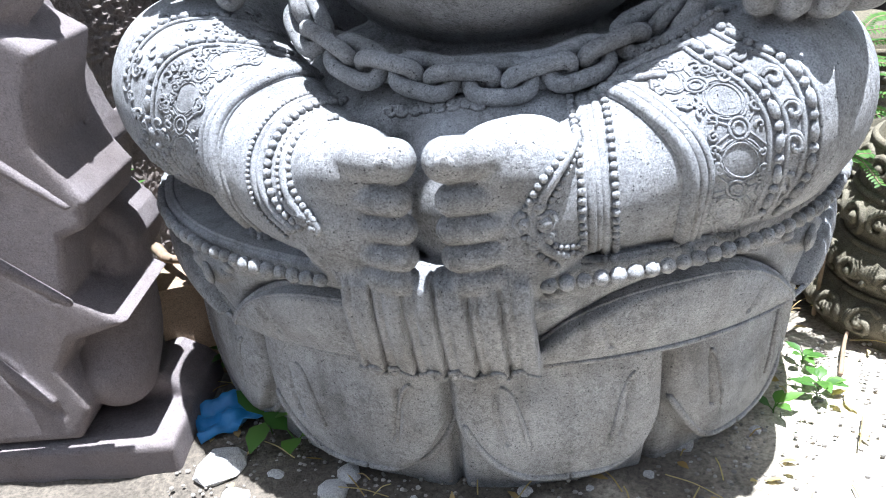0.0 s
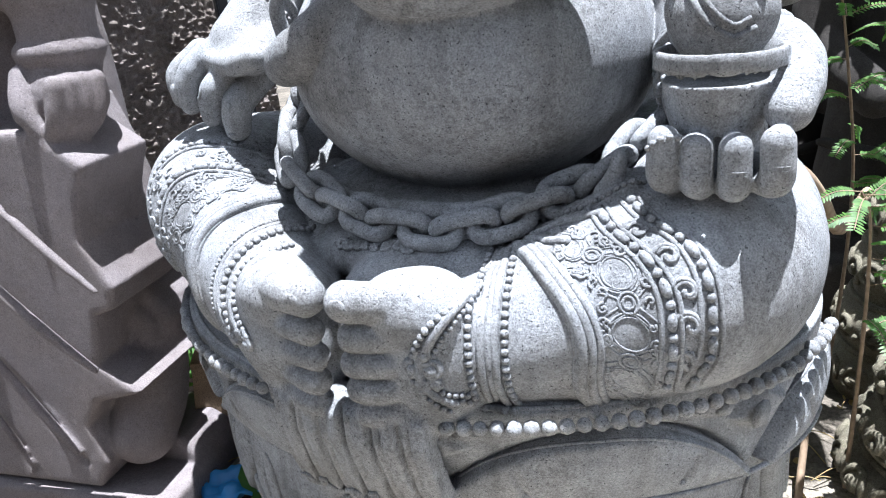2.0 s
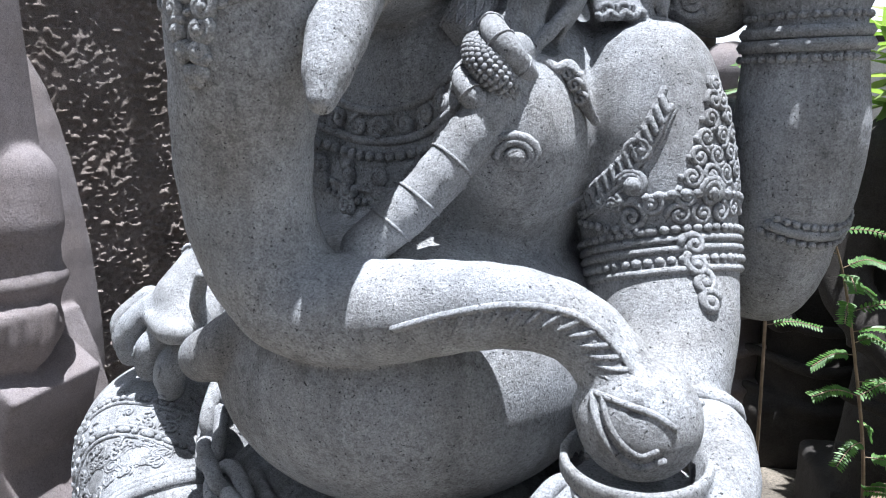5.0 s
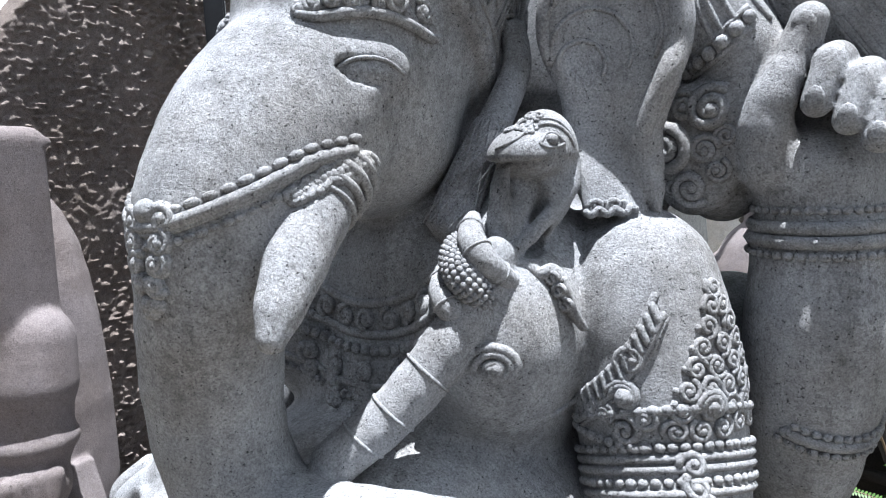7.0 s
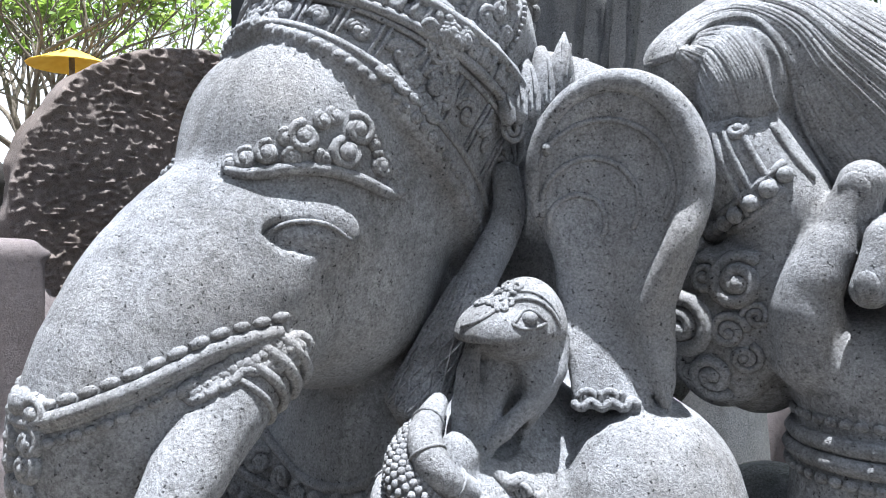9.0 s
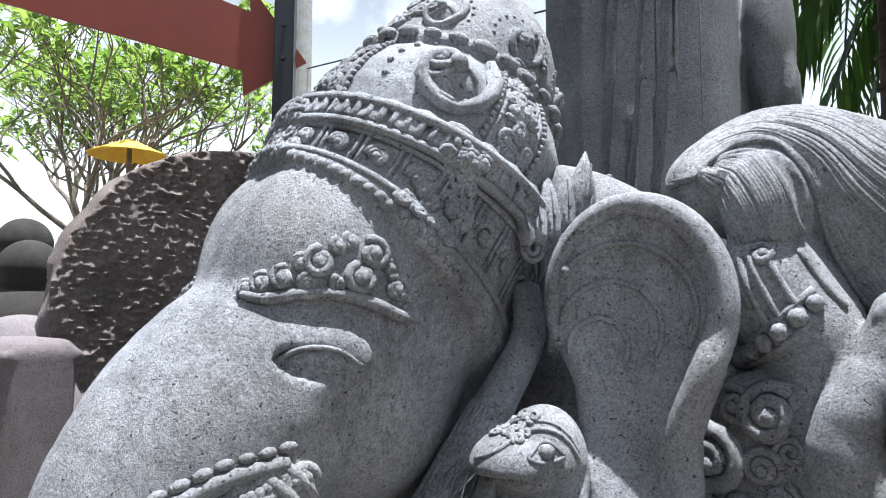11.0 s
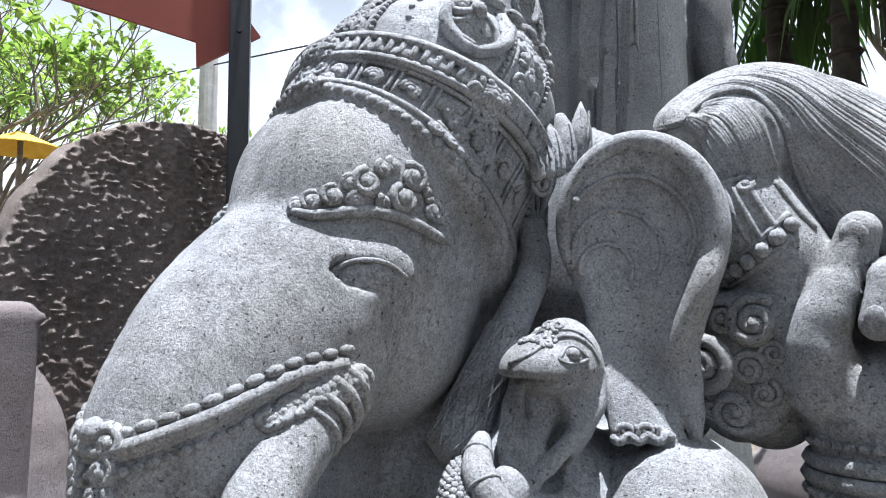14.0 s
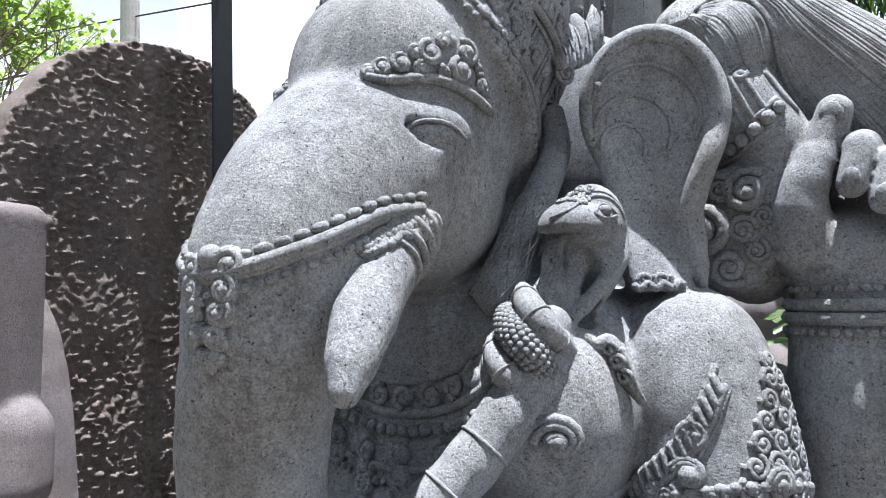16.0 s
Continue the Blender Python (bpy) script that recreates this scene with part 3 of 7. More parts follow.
def seat_trim(c):
    # outlines of the large petals and of the leaves on the ring
    for k in range(-3, 3):
        for sg in (1, -1):
            for inset, z0 in ((0.05, 0.0), (0.40, 0.17)):
                pts = []
                for q in np.linspace(inset, 0.98 if z0 == 0 else 0.62, 26):
                    mid = 1 - q
                    z = 0.058 + 0.30 * max(mid - 0.18, 0) ** 2.6 if z0 == 0 else 0.31 - 0.155 * ((q - inset) / (0.62 - inset)) ** 2
                    if z > 0.36:
                        continue
                    a = 90 + 36 * k + sg * 18 * q
                    pts.append(oval(a, 0.90, 0.70, z))
                if len(pts) > 3:
                    pts = np.array(pts)
                    to = np.array([oval(90, 0.0, 0.0, p[2]) for p in pts]) - pts
                    c.strip(c.snap(pts, to, 0.0, 0.4), 0.0085 if z0 == 0 else 0.0055)
    for k in range(-1, 3):
        for inset, r in ((0.0, 0.0075), (0.055, 0.0035)):
            pts = []
            for m in np.linspace(-0.96, 0.96, 60):
                t = 0.86 - 0.9 * abs(m) ** 2.4 - inset
                if t > 0.02:
                    a = 55 + 52 * k + 26 * m
                    under = abs(0.785 * math.cos(radians(a))) < 0.19      # hidden by the cloth
                    pts.append((math.nan,) * 3 if under else oval(a, 0.92, 0.76, 0.37 + 0.2 * t))
            pts = np.array(pts)
            to = np.array([oval(90, 0.0, 0.0, p[2]) for p in np.nan_to_num(pts)]) - np.nan_to_num(pts)
            c.strip(c.snap(pts, to, 0.0, 0.4), r)
        for m, t, w, h in ((1.0, 0.70, 0.040, 0.030), (0.72, 0.90, 0.028, 0.014), (1.28, 0.90, 0.028, 0.014)):
            a = 55 + 52 * k + 26 * m
            if abs(0.785 * math.cos(radians(a))) < 0.20:
                continue
            at = np.array(oval(a, 0.92, 0.76, 0.37 + 0.2 * t))
            d = np.array(oval(90, 0, 0, at[2])) - at
            q = c.snap([at], d)[0]
            d /= np.linalg.norm(d)
            sd = np.cross(d, [0, 0, 1])
            c.bead(q, (w, 0.012, h), 4, 4, np.stack([sd, d, [0, 0, 1]]))
    edge = np.array([oval(a, 0.772, 0.568, 0.377) for a in np.linspace(5, 175, 120)])
    c.cord(edge, 0.006)
    for a0, a1 in ((8, 76), (105, 172)):
        p = np.array([oval(a, 0.770, 0.626, 0.590) for a in np.linspace(a0, a1, 60)])
        c.bead_row(p, 0.0190, 1.95, 0.95, 0.1)
        c.cord(np.array([oval(a, 0.752, 0.602, 0.608) for a in np.linspace(a0, a1, 50)]), 0.005)
    # rolled hem of the hanging cloth, curling at every pleat
    x = np.linspace(-0.158, 0.158, 90)
    hem = np.array([S(BU + q * 1.065, BV + 0.75, 0.380 + 0.012 * abs(math.sin((q + 0.16) / 0.0535 * math.pi))) for q in x])
    c.strip(c.snap(hem, -FWD, 0.0, 0.3), 0.0055)
    for i in range(6):
        q = -0.133 + 0.0535 * i
        c.curl(S(BU + q * 1.065 + 0.012 * (-1) ** i, BV + 0.70, 0.392), -FWD, 0.013, 0.0045, 1.2, 3.14 * (i % 2), (-1) ** i)


LEG_R = [(0.28, -0.25, 0.80, 0.19), (0.47, -0.04, 0.79, 0.19), (0.505, 0.10, 0.78, 0.188), (0.475, 0.19, 0.77, 0.198), (0.40, 0.25, 0.75, 0.190), (0.28, 0.325, 0.72, 0.150), (0.17, 0.40, 0.70, 0.113), (0.12, 0.44, 0.70, 0.095)]
LEG_L = [(-0.30, -0.25, 0.80, 0.20), (-0.53, -0.04, 0.815, 0.185), (-0.578, 0.11, 0.83, 0.188), (-0.548, 0.19, 0.828, 0.185), (-0.445, 0.265, 0.79, 0.160), (-0.32, 0.355, 0.73, 0.138), (-0.22, 0.43, 0.71, 0.115), (-0.17, 0.46, 0.70, 0.10)]
TRUNK = [(0.02, 0.13, 1.90, 0.158), (0.02, 0.24, 1.84, 0.148), (0.015, 0.325, 1.74, 0.128), (0.002, 0.358, 1.63, 0.102), (-0.022, 0.358, 1.512, 0.094), (-0.018, 0.352, 1.40, 0.089), (0.029, 0.34, 1.318, 0.085), (0.113, 0.325, 1.300, 0.077), (0.199, 0.31, 1.309, 0.070), (0.286, 0.292, 1.323, 0.060), (0.358, 0.272, 1.325, 0.053), (0.427, 0.252, 1.306, 0.048), (0.475, 0.247, 1.261, 0.048), (0.507, 0.253, 1.215, 0.05)]
HAIR = [(0.90, -0.45, 1.60, 0.09), (0.81, -0.44, 1.79, 0.11), (0.715, -0.43, 1.93, 0.12), (0.62, -0.415, 2.025, 0.12), (0.53, -0.395, 2.10, 0.118), (0.455, -0.355, 2.145, 0.102), (0.402, -0.300, 2.140, 0.072), (0.384, -0.262, 2.130, 0.052), (0.395, -0.235, 2.135, 0.030)]


def leg_at(rows, u):
    """Axis point and direction of a leg where it crosses u."""
    p = spline(rows, 12)
    i = 12 + int(np.argmin(np.abs(p[12:, 0] - u)))
    i = min(i, len(p) - 2)
    a, b = np.array(S(*p[i - 1, :3])), np.array(S(*p[i + 1, :3]))
    return np.array(S(*p[i, :3])), (b - a) / np.linalg.norm(b - a), p[i, 3]


def legs_and_feet(c):
    for rows in (LEG_R, LEG_L):
        c.limb([S(*r) for r in rows], 0.02, 6)
    c.ball(S(-0.015, 0.40, 0.70), (0.10, 0.12, 0.14), 0.02, SDEG)
    for s, u0 in ((1, -0.032), (-1, -0.056)):
        # the foot's body, sole ahead
        c.ball(S(u0 + s * 0.135, 0.475, 0.70), (0.105, 0.078, 0.155), 0.02, SDEG, (0, s * 8))
        c.ball(S(u0 + s * 0.115, 0.50, 0.79), (0.09, 0.065, 0.068), 0.02, SDEG)
        rows = [(0.818, 0.035, 0.0), (0.754, 0.0262, 0.004), (0.704, 0.0252, 0.0), (0.655, 0.0248, 0.004), (0.609, 0.0238, 0.014)]
        for i, (z, r, back) in enumerate(rows):
            c.limb([S(u0 + s * 0.13, 0.515, z + 0.004, r * 0.85), S(u0 + s * 0.07, 0.545, z + 0.002, r * 0.95), S(u0 + s * (0.027 + back), 0.55, z, r)], 0.005)
            if i:
                zz = z + r + 0.0005
                c.limb([S(u0 + s * 0.12, 0.575, zz, 0.003), S(u0 + s * 0.05, 0.585, zz, 0.0045), S(u0 + s * 0.02, 0.58, zz, 0.005)], 0.004, cut=True)
        # nail of the great toe
        c.bead(S(u0 + s * 0.033, 0.582, 0.823), (0.017, 0.004, 0.015), turn=np.stack([SIDE, FWD, [0, 0, 1]]))


LIE = -0.75 * FWD - np.array([0, 0, 0.66])       # down and back on to thighs and shins


def laid(c, rows, n=9, way=None):
    """A smooth line through rows (u, v, z), laid on to the stone."""
    way = LIE if way is None else way
    return c.snap(spline([S(*r) for r in rows], n) - 0.06 * way, way, 0.08, 0.3)


def cloth_relief(c, rows, width):
    """Shallow lattice along a field of cloth: small rosettes with double bars, large double rings between them."""
    mid = spline(rows, 12)
    run = np.concatenate([[0], np.cumsum(np.linalg.norm(np.diff(mid, axis=0), axis=1))])

    def at(q, o):
        p = np.array([np.interp(q, run, mid[:, i]) for i in range(3)])
        d = np.array([np.interp(q + 0.01, run, mid[:, i]) - np.interp(q - 0.01, run, mid[:, i]) for i in range(3)])
        d /= np.linalg.norm(d) + 1e-9
        side = np.array([-d[2], 0.0, d[0]])
        return np.array(S(*(p + side * o))) - 0.06 * LIE

    def line(a, b):
        pts = np.array([at(a[0] + (b[0] - a[0]) * q, a[1] + (b[1] - a[1]) * q) for q in np.linspace(0, 1, 8)])
        c.strip(c.snap(pts, LIE, 0.08, 0.3), 0.0020, 5, 0.04)

    def ring(q, o, r, tube):
        a = np.linspace(0, 6.4, 26)
        pts = np.array([at(q + r * math.cos(x), o + r * math.sin(x)) for x in a])
        c.strip(c.snap(pts, LIE, 0.08, 0.3), tube, 5, 0.04)
    k, q = 0, 0.02
    while q < run[-1]:
        if k % 2:
            for r in (0.034, 0.027):
                ring(q, 0.0, r, 0.0020)
        else:
            for r in (0.016, 0.009):
                ring(q, 0.0, r, 0.0027)
            for su in (-1, 1):
                for sv in (-1, 1):
                    for off in (-0.005, 0.005):
                        line((q + su * 0.012 + off, sv * 0.012 - su * sv * off), (q + su * 0.034 + off, sv * width - su * sv * off))
        q += 0.048
        k += 1
    for sv in (-1, 1):
        line((0.0, sv * width), (run[-1], sv * width))
    for k in range(60):
        o = random.choice((-1, 1)) * random.uniform(0.75, 1.05) * width
        c.curl(at(random.uniform(0, run[-1]), o), LIE, random.uniform(0.006, 0.012), 0.0022, random.uniform(0.6, 1.4), random.uniform(0, 6.3), random.choice((-1, 1)))


def flat_band(c, rows, r=0.0075, half=0.010, bead=0.0088, edge=0.026, shift=(1, 0, 0)):
    """A raised band with a row of beads along both edges; shift is across it."""
    d = np.array(shift, float)
    for o, rr in ((0.0, r), (half, r * 1.1), (-half, r * 1.1)):
        c.strip(laid(c, np.array(rows) + o * d), rr)
    for o in (-edge, edge):
        c.bead_row(laid(c, np.array(rows) + o * d), bead, 2.0, 1.0, 0.12)


def bead_band(c, rows, across, long=1.6, r=0.0088):
    """Long and round beads by turns between two fine rails."""
    d = np.array(across, float)
    for o in (-0.015, 0.013):
        c.strip(laid(c, np.array(rows) + o * d), 0.0048)
    for q in c.runs(laid(c, rows, 14), 0.04):
        run = np.concatenate([[0], np.cumsum(np.linalg.norm(np.diff(q, axis=0), axis=1))])
        at, k = 0.0, 0
        while at < run[-1]:
            L = r * (long * 1.25 if k % 2 else 0.9)
            x = np.array([np.interp(at + L, run, q[:, i]) for i in range(3)])
            t = np.array([np.interp(at + L + 0.006, run, q[:, i]) for i in range(3)]) - np.array([np.interp(at + L - 0.006, run, q[:, i]) for i in range(3)])
            t /= np.linalg.norm(t) + 1e-9
            n = c.normal(x[None])[0]
            w = np.cross(t, n)
            w /= np.linalg.norm(w) + 1e-9
            c.bead(x + n * r * 0.25, (L, r * random.uniform(0.85, 1.05), r * 0.8), turn=np.stack([t, w, np.cross(t, w)]))
            at += 2 * L
            k += 1


def hem_fold(c, rows, across, width=0.030):
    """A turned-over cloth edge: a broad soft roll with a fine line along each side."""
    d = np.array(across, float)
    mid = laid(c, rows)
    c.strip(mid, 0.0125, 8)
    c.strip(laid(c, np.array(rows) + d * width * 0.5), 0.0105, 8)
    c.strip(laid(c, np.array(rows) + d * width), 0.0075, 6)
    c.strip(laid(c, np.array(rows) - d * width * 0.4), 0.0050, 6)


def leg_dress(c):
    # leg whose foot lies in front: shin band, slanted anklet, sash, thigh bands
    flat_band(c, [(0.195, 0.36, 0.850), (0.203, 0.41, 0.828), (0.212, 0.47, 0.76), (0.216, 0.49, 0.69), (0.216, 0.48, 0.62), (0.20, 0.45, 0.585)])
    for o, r, bead in ((-0.016, 0.0085, 1), (0.0, 0.0100, 0), (0.016, 0.0070, 1)):
        p = laid(c, [(0.196 + o, 0.45, 0.838 + o), (0.158 + o, 0.52, 0.795), (0.128 + o, 0.54, 0.745), (0.118 + o, 0.54, 0.706), (0.135 + o, 0.54, 0.672), (0.168 + o, 0.53, 0.645 + o)], 9, -FWD)
        c.bead_row(p, r, 1.9, 1.0, 0.1) if bead else c.strip(p, r)
    for u, z, r in ((0.108, 0.715, 0.016), (0.128, 0.742, 0.017), (0.138, 0.715, 0.017), (0.120, 0.688, 0.014), (0.142, 0.690, 0.012)):
        c.stud(S(u, 0.70, z), -FWD, r * 0.75)
        c.curl(S(u, 0.70, z), -FWD, r, 0.0055, 1.3, z * 90, 1 if u > 0.12 else -1)
    sash = [(0.222, 0.36, 0.858), (0.250, 0.38, 0.848), (0.297, 0.42, 0.825), (0.338, 0.44, 0.783), (0.356, 0.45, 0.733), (0.352, 0.45, 0.672), (0.352, 0.44, 0.628)]
    hem_fold(c, sash, (1, 0, 0.35), 0.026)
    c.strip(laid(c, [(0.352, 0.46, 0.70), (0.360, 0.46, 0.64), (0.372, 0.46, 0.60)]), 0.011)
    for rows in ([(0.24, 0.33, 0.862), (0.30, 0.33, 0.892), (0.36, 0.33, 0.912)], [(0.235, 0.33, 0.852), (0.275, 0.36, 0.868), (0.315, 0.37, 0.875)]):
        c.strip(laid(c, rows), 0.008)
    bead_band(c, [(0.345, 0.30, 0.905), (0.384, 0.36, 0.893), (0.440, 0.39, 0.862), (0.472, 0.40, 0.812), (0.481, 0.40, 0.755), (0.481, 0.40, 0.69), (0.470, 0.37, 0.625)], (1, 0, 0.25))
    bead_band(c, [(0.395, 0.30, 0.925), (0.431, 0.34, 0.912), (0.490, 0.36, 0.882), (0.522, 0.37, 0.832), (0.534, 0.38, 0.77), (0.533, 0.38, 0.705), (0.505, 0.36, 0.635)], (1, 0, 0.25))
    for u, v, z in ((0.418, 0.36, 0.897), (0.468, 0.38, 0.868), (0.498, 0.39, 0.815), (0.506, 0.39, 0.755), (0.502, 0.39, 0.692)):
        for r in (0.021, 0.015):
            c.curl(np.array(S(u, v, z)) - 0.05 * LIE, LIE, r, 0.0032, 1.02)
    cloth_relief(c, [(0.27, 0.33, 0.885), (0.328, 0.39, 0.872), (0.375, 0.40, 0.862), (0.412, 0.42, 0.828), (0.424, 0.44, 0.775), (0.424, 0.44, 0.715), (0.415, 0.42, 0.655), (0.40, 0.39, 0.61)], 0.042)
    # far edge bead line over the thigh
    c.bead_row(laid(c, [(0.25, 0.30, 0.885), (0.33, 0.31, 0.915), (0.40, 0.28, 0.945), (0.47, 0.25, 0.955)]), 0.0065, 2.0, 1.2, 0.15)
    # the other leg: anklet, beaded shin band, hem, thigh band
    for o, r, bead in ((-0.014, 0.0085, 1), (0.0, 0.0110, 0), (0.016, 0.0070, 1)):
        p = laid(c, [(-0.235 - o, 0.40, 0.838), (-0.262 - o, 0.45, 0.825), (-0.278 - o, 0.49, 0.785), (-0.268 - o, 0.52, 0.748), (-0.238 - o, 0.54, 0.712)])
        c.bead_row(p, r, 1.9, 1.0, 0.1) if bead else c.strip(p, r)
    for u, z, r in ((-0.262, 0.745, 0.015), (-0.245, 0.728, 0.016), (-0.228, 0.708, 0.014)):
        c.stud(S(u, 0.70, z), -FWD, r * 0.75)
        c.curl(S(u, 0.70, z), -FWD, r, 0.0055, 1.3, z * 90, 1)
    shin = [(-0.245, 0.34, 0.862), (-0.290, 0.41, 0.855), (-0.322, 0.46, 0.815), (-0.330, 0.49, 0.765), (-0.312, 0.51, 0.722), (-0.270, 0.52, 0.680)]
    for o, rr in ((0.0, 0.0085), (-0.013, 0.0075)):
        c.strip(laid(c, np.array(shin) + (o, 0, 0)), rr)
    c.bead_row(laid(c, np.array(shin) + (0.016, 0, 0.004)), 0.0098, 1.95, 1.0, 0.1)
    c.bead_row(laid(c, np.array(shin) + (-0.028, 0, -0.002)), 0.0060, 1.95, 1.0, 0.1)
    hem_fold(c, [(-0.300, 0.29, 0.905), (-0.345, 0.36, 0.900), (-0.392, 0.40, 0.874), (-0.424, 0.43, 0.828), (-0.430, 0.45, 0.765), (-0.418, 0.46, 0.70), (-0.39, 0.46, 0.655)], (-1, 0, 0.1), 0.030)
    bead_band(c, [(-0.33, 0.27, 0.925), (-0.39, 0.30, 0.952), (-0.453, 0.32, 0.966), (-0.51, 0.335, 0.958), (-0.552, 0.35, 0.925), (-0.572, 0.37, 0.872), (-0.578, 0.37, 0.81), (-0.56, 0.36, 0.74)], (-0.5, 0, 0.8))
    bead_band(c, [(-0.36, 0.20, 0.962), (-0.43, 0.24, 0.99), (-0.50, 0.26, 0.995), (-0.56, 0.27, 0.98), (-0.61, 0.29, 0.94), (-0.635, 0.30, 0.87)], (-0.5, 0, 0.8), 1.2, 0.0075)
    cloth_relief(c, [(-0.37, 0.30, 0.935), (-0.43, 0.34, 0.925), (-0.48, 0.37, 0.885), (-0.505, 0.40, 0.83), (-0.51, 0.41, 0.77), (-0.495, 0.41, 0.71)], 0.040)
    for k in range(200):
        u = random.uniform(0.455, 0.545)
        p, t, r = leg_at(LEG_L, -u)
        a = random.uniform(-150, 150)
        q = around(c, p, t, r + 0.03, a - 1, a + 1, 3)[1]
        if not np.isnan(q).any():
            c.curl(q - (p - q) * 0.1, p - q, random.uniform(0.006, 0.018), 0.0026, random.uniform(0.5, 1.5), random.uniform(0, 6.3), random.choice((-1, 1)))
    # fan of cloth between the feet, lace along its upper edge
    for k in range(11):
        a = -1.1 + 0.22 * k
        q = c.snap(np.array([S(-0.045 + 0.12 * math.sin(a) * q, 0.66, 0.845 - 0.12 * q * math.cos(a * 0.7)) for q in np.linspace(0.1, 1, 9)]), -FWD, 0.0, 0.5)
        q[(q - np.array([SX, SY, 0])) @ FWD > 0.47] = np.nan
        c.strip(q, 0.0055)
    for k in range(8):
        u = -0.13 + 0.022 * k
        c.curl(np.array(S(u, 0.37, 0.838)) - 0.03 * LIE, LIE, 0.013, 0.0048, 1.3, k, (-1) ** k)


def chain_girdle(c):
    path = spline([(-0.315, 0.12, 1.09), (-0.315, 0.19, 1.02), (-0.285, 0.26, 0.955), (-0.20, 0.31, 0.905), (-0.10, 0.335, 0.882), (0.0, 0.345, 0.868), (0.10, 0.34, 0.866), (0.20, 0.31, 0.886), (0.29, 0.26, 0.915), (0.36, 0.20, 0.955), (0.40, 0.13, 1.0)], 20)
    p = np.array([S(*q) for q in path])
    s = np.concatenate([[0], np.cumsum(np.linalg.norm(np.diff(p, axis=0), axis=1))])
    out = S(0.02, 0.0, 1.19)
    m = int(s[-1] / 0.0620)
    for i in range(m + 1):
        at = s[-1] * i / m
        q = np.array([np.interp(at, s, p[:, j]) for j in range(3)])
        t = np.array([np.interp(at + 0.01, s, p[:, j]) - np.interp(at - 0.01, s, p[:, j]) for j in range(3)])
        t /= np.linalg.norm(t)
        n = D(0.25 * math.copysign(1, path[min(int(i / m * len(path)), len(path) - 1), 0]) * abs(path[min(int(i / m * len(path)), len(path) - 1), 0]) * 4, 0.55, 0.75)
        w = np.cross(n, t)
        w /= np.linalg.norm(w)
        n = np.cross(t, w)
        turn = random.uniform(-0.12, 0.12)
        a, b = t * math.cos(turn) + w * math.sin(turn), w * math.cos(turn) - t * math.sin(turn)
        th = np.linspace(0, 2 * np.pi, 28, endpoint=False)
        # rounded oblong links, flat and on edge by turns
        L, H = (0.050, 0.030) if i % 2 else (0.052, 0.018)
        cx = np.sign(np.cos(th)) * np.abs(np.cos(th)) ** 0.6 * L
        cy = np.sign(np.sin(th)) * np.abs(np.sin(th)) ** 0.7 * H
        tip = (0.10 if i % 2 else 1.50) + random.uniform(-0.10, 0.10)
        loop = q + n * (0.012 if i % 2 else 0.016) + cx[:, None] * a + cy[:, None] * (b * math.cos(tip) + n * math.sin(tip))
        c.cord(loop, 0.0148, 10, True)


def body(c):
    c.ball(S(0.02, -0.25, 1.25), (0.36, 0.26, 0.60), 0.05, SDEG)
    c.ball(S(0.02, -0.09, 1.56), (0.33, 0.19, 0.24), 0.05, SDEG)
    for s in (1, -1):
        c.ball(S(0.02 + s * 0.200, -0.005, 1.515), (0.135, 0.150, 0.165), 0.03, SDEG)
    c.ball(S(0.02, 0.0, 1.135), (0.37, 0.385, 0.275), 0.012, SDEG)
    c.ball(S(0.02, -0.04, 1.40), (0.29, 0.165, 0.20), 0.03, SDEG)
    # lap under the belly, with a fold along it
    c.ball(S(0.02, 0.02, 0.80), (0.43, 0.385, 0.112), 0.02, SDEG)
    c.ball(S(-0.20, 0.10, 0.83), (0.16, 0.20, 0.10), 0.03, SDEG)
    c.limb([S(0.02 + 0.34 * math.cos(a), 0.02 + 0.30 * math.sin(a), 0.905 - 0.012 * math.sin(a), 0.018) for a in np.linspace(0.15, 2.99, 9)], 0.012, 4)
    # back slab behind neck and ears
    c.ball(S(0.02, -0.27, 1.86), (0.42, 0.09, 0.36), 0.05, SDEG)


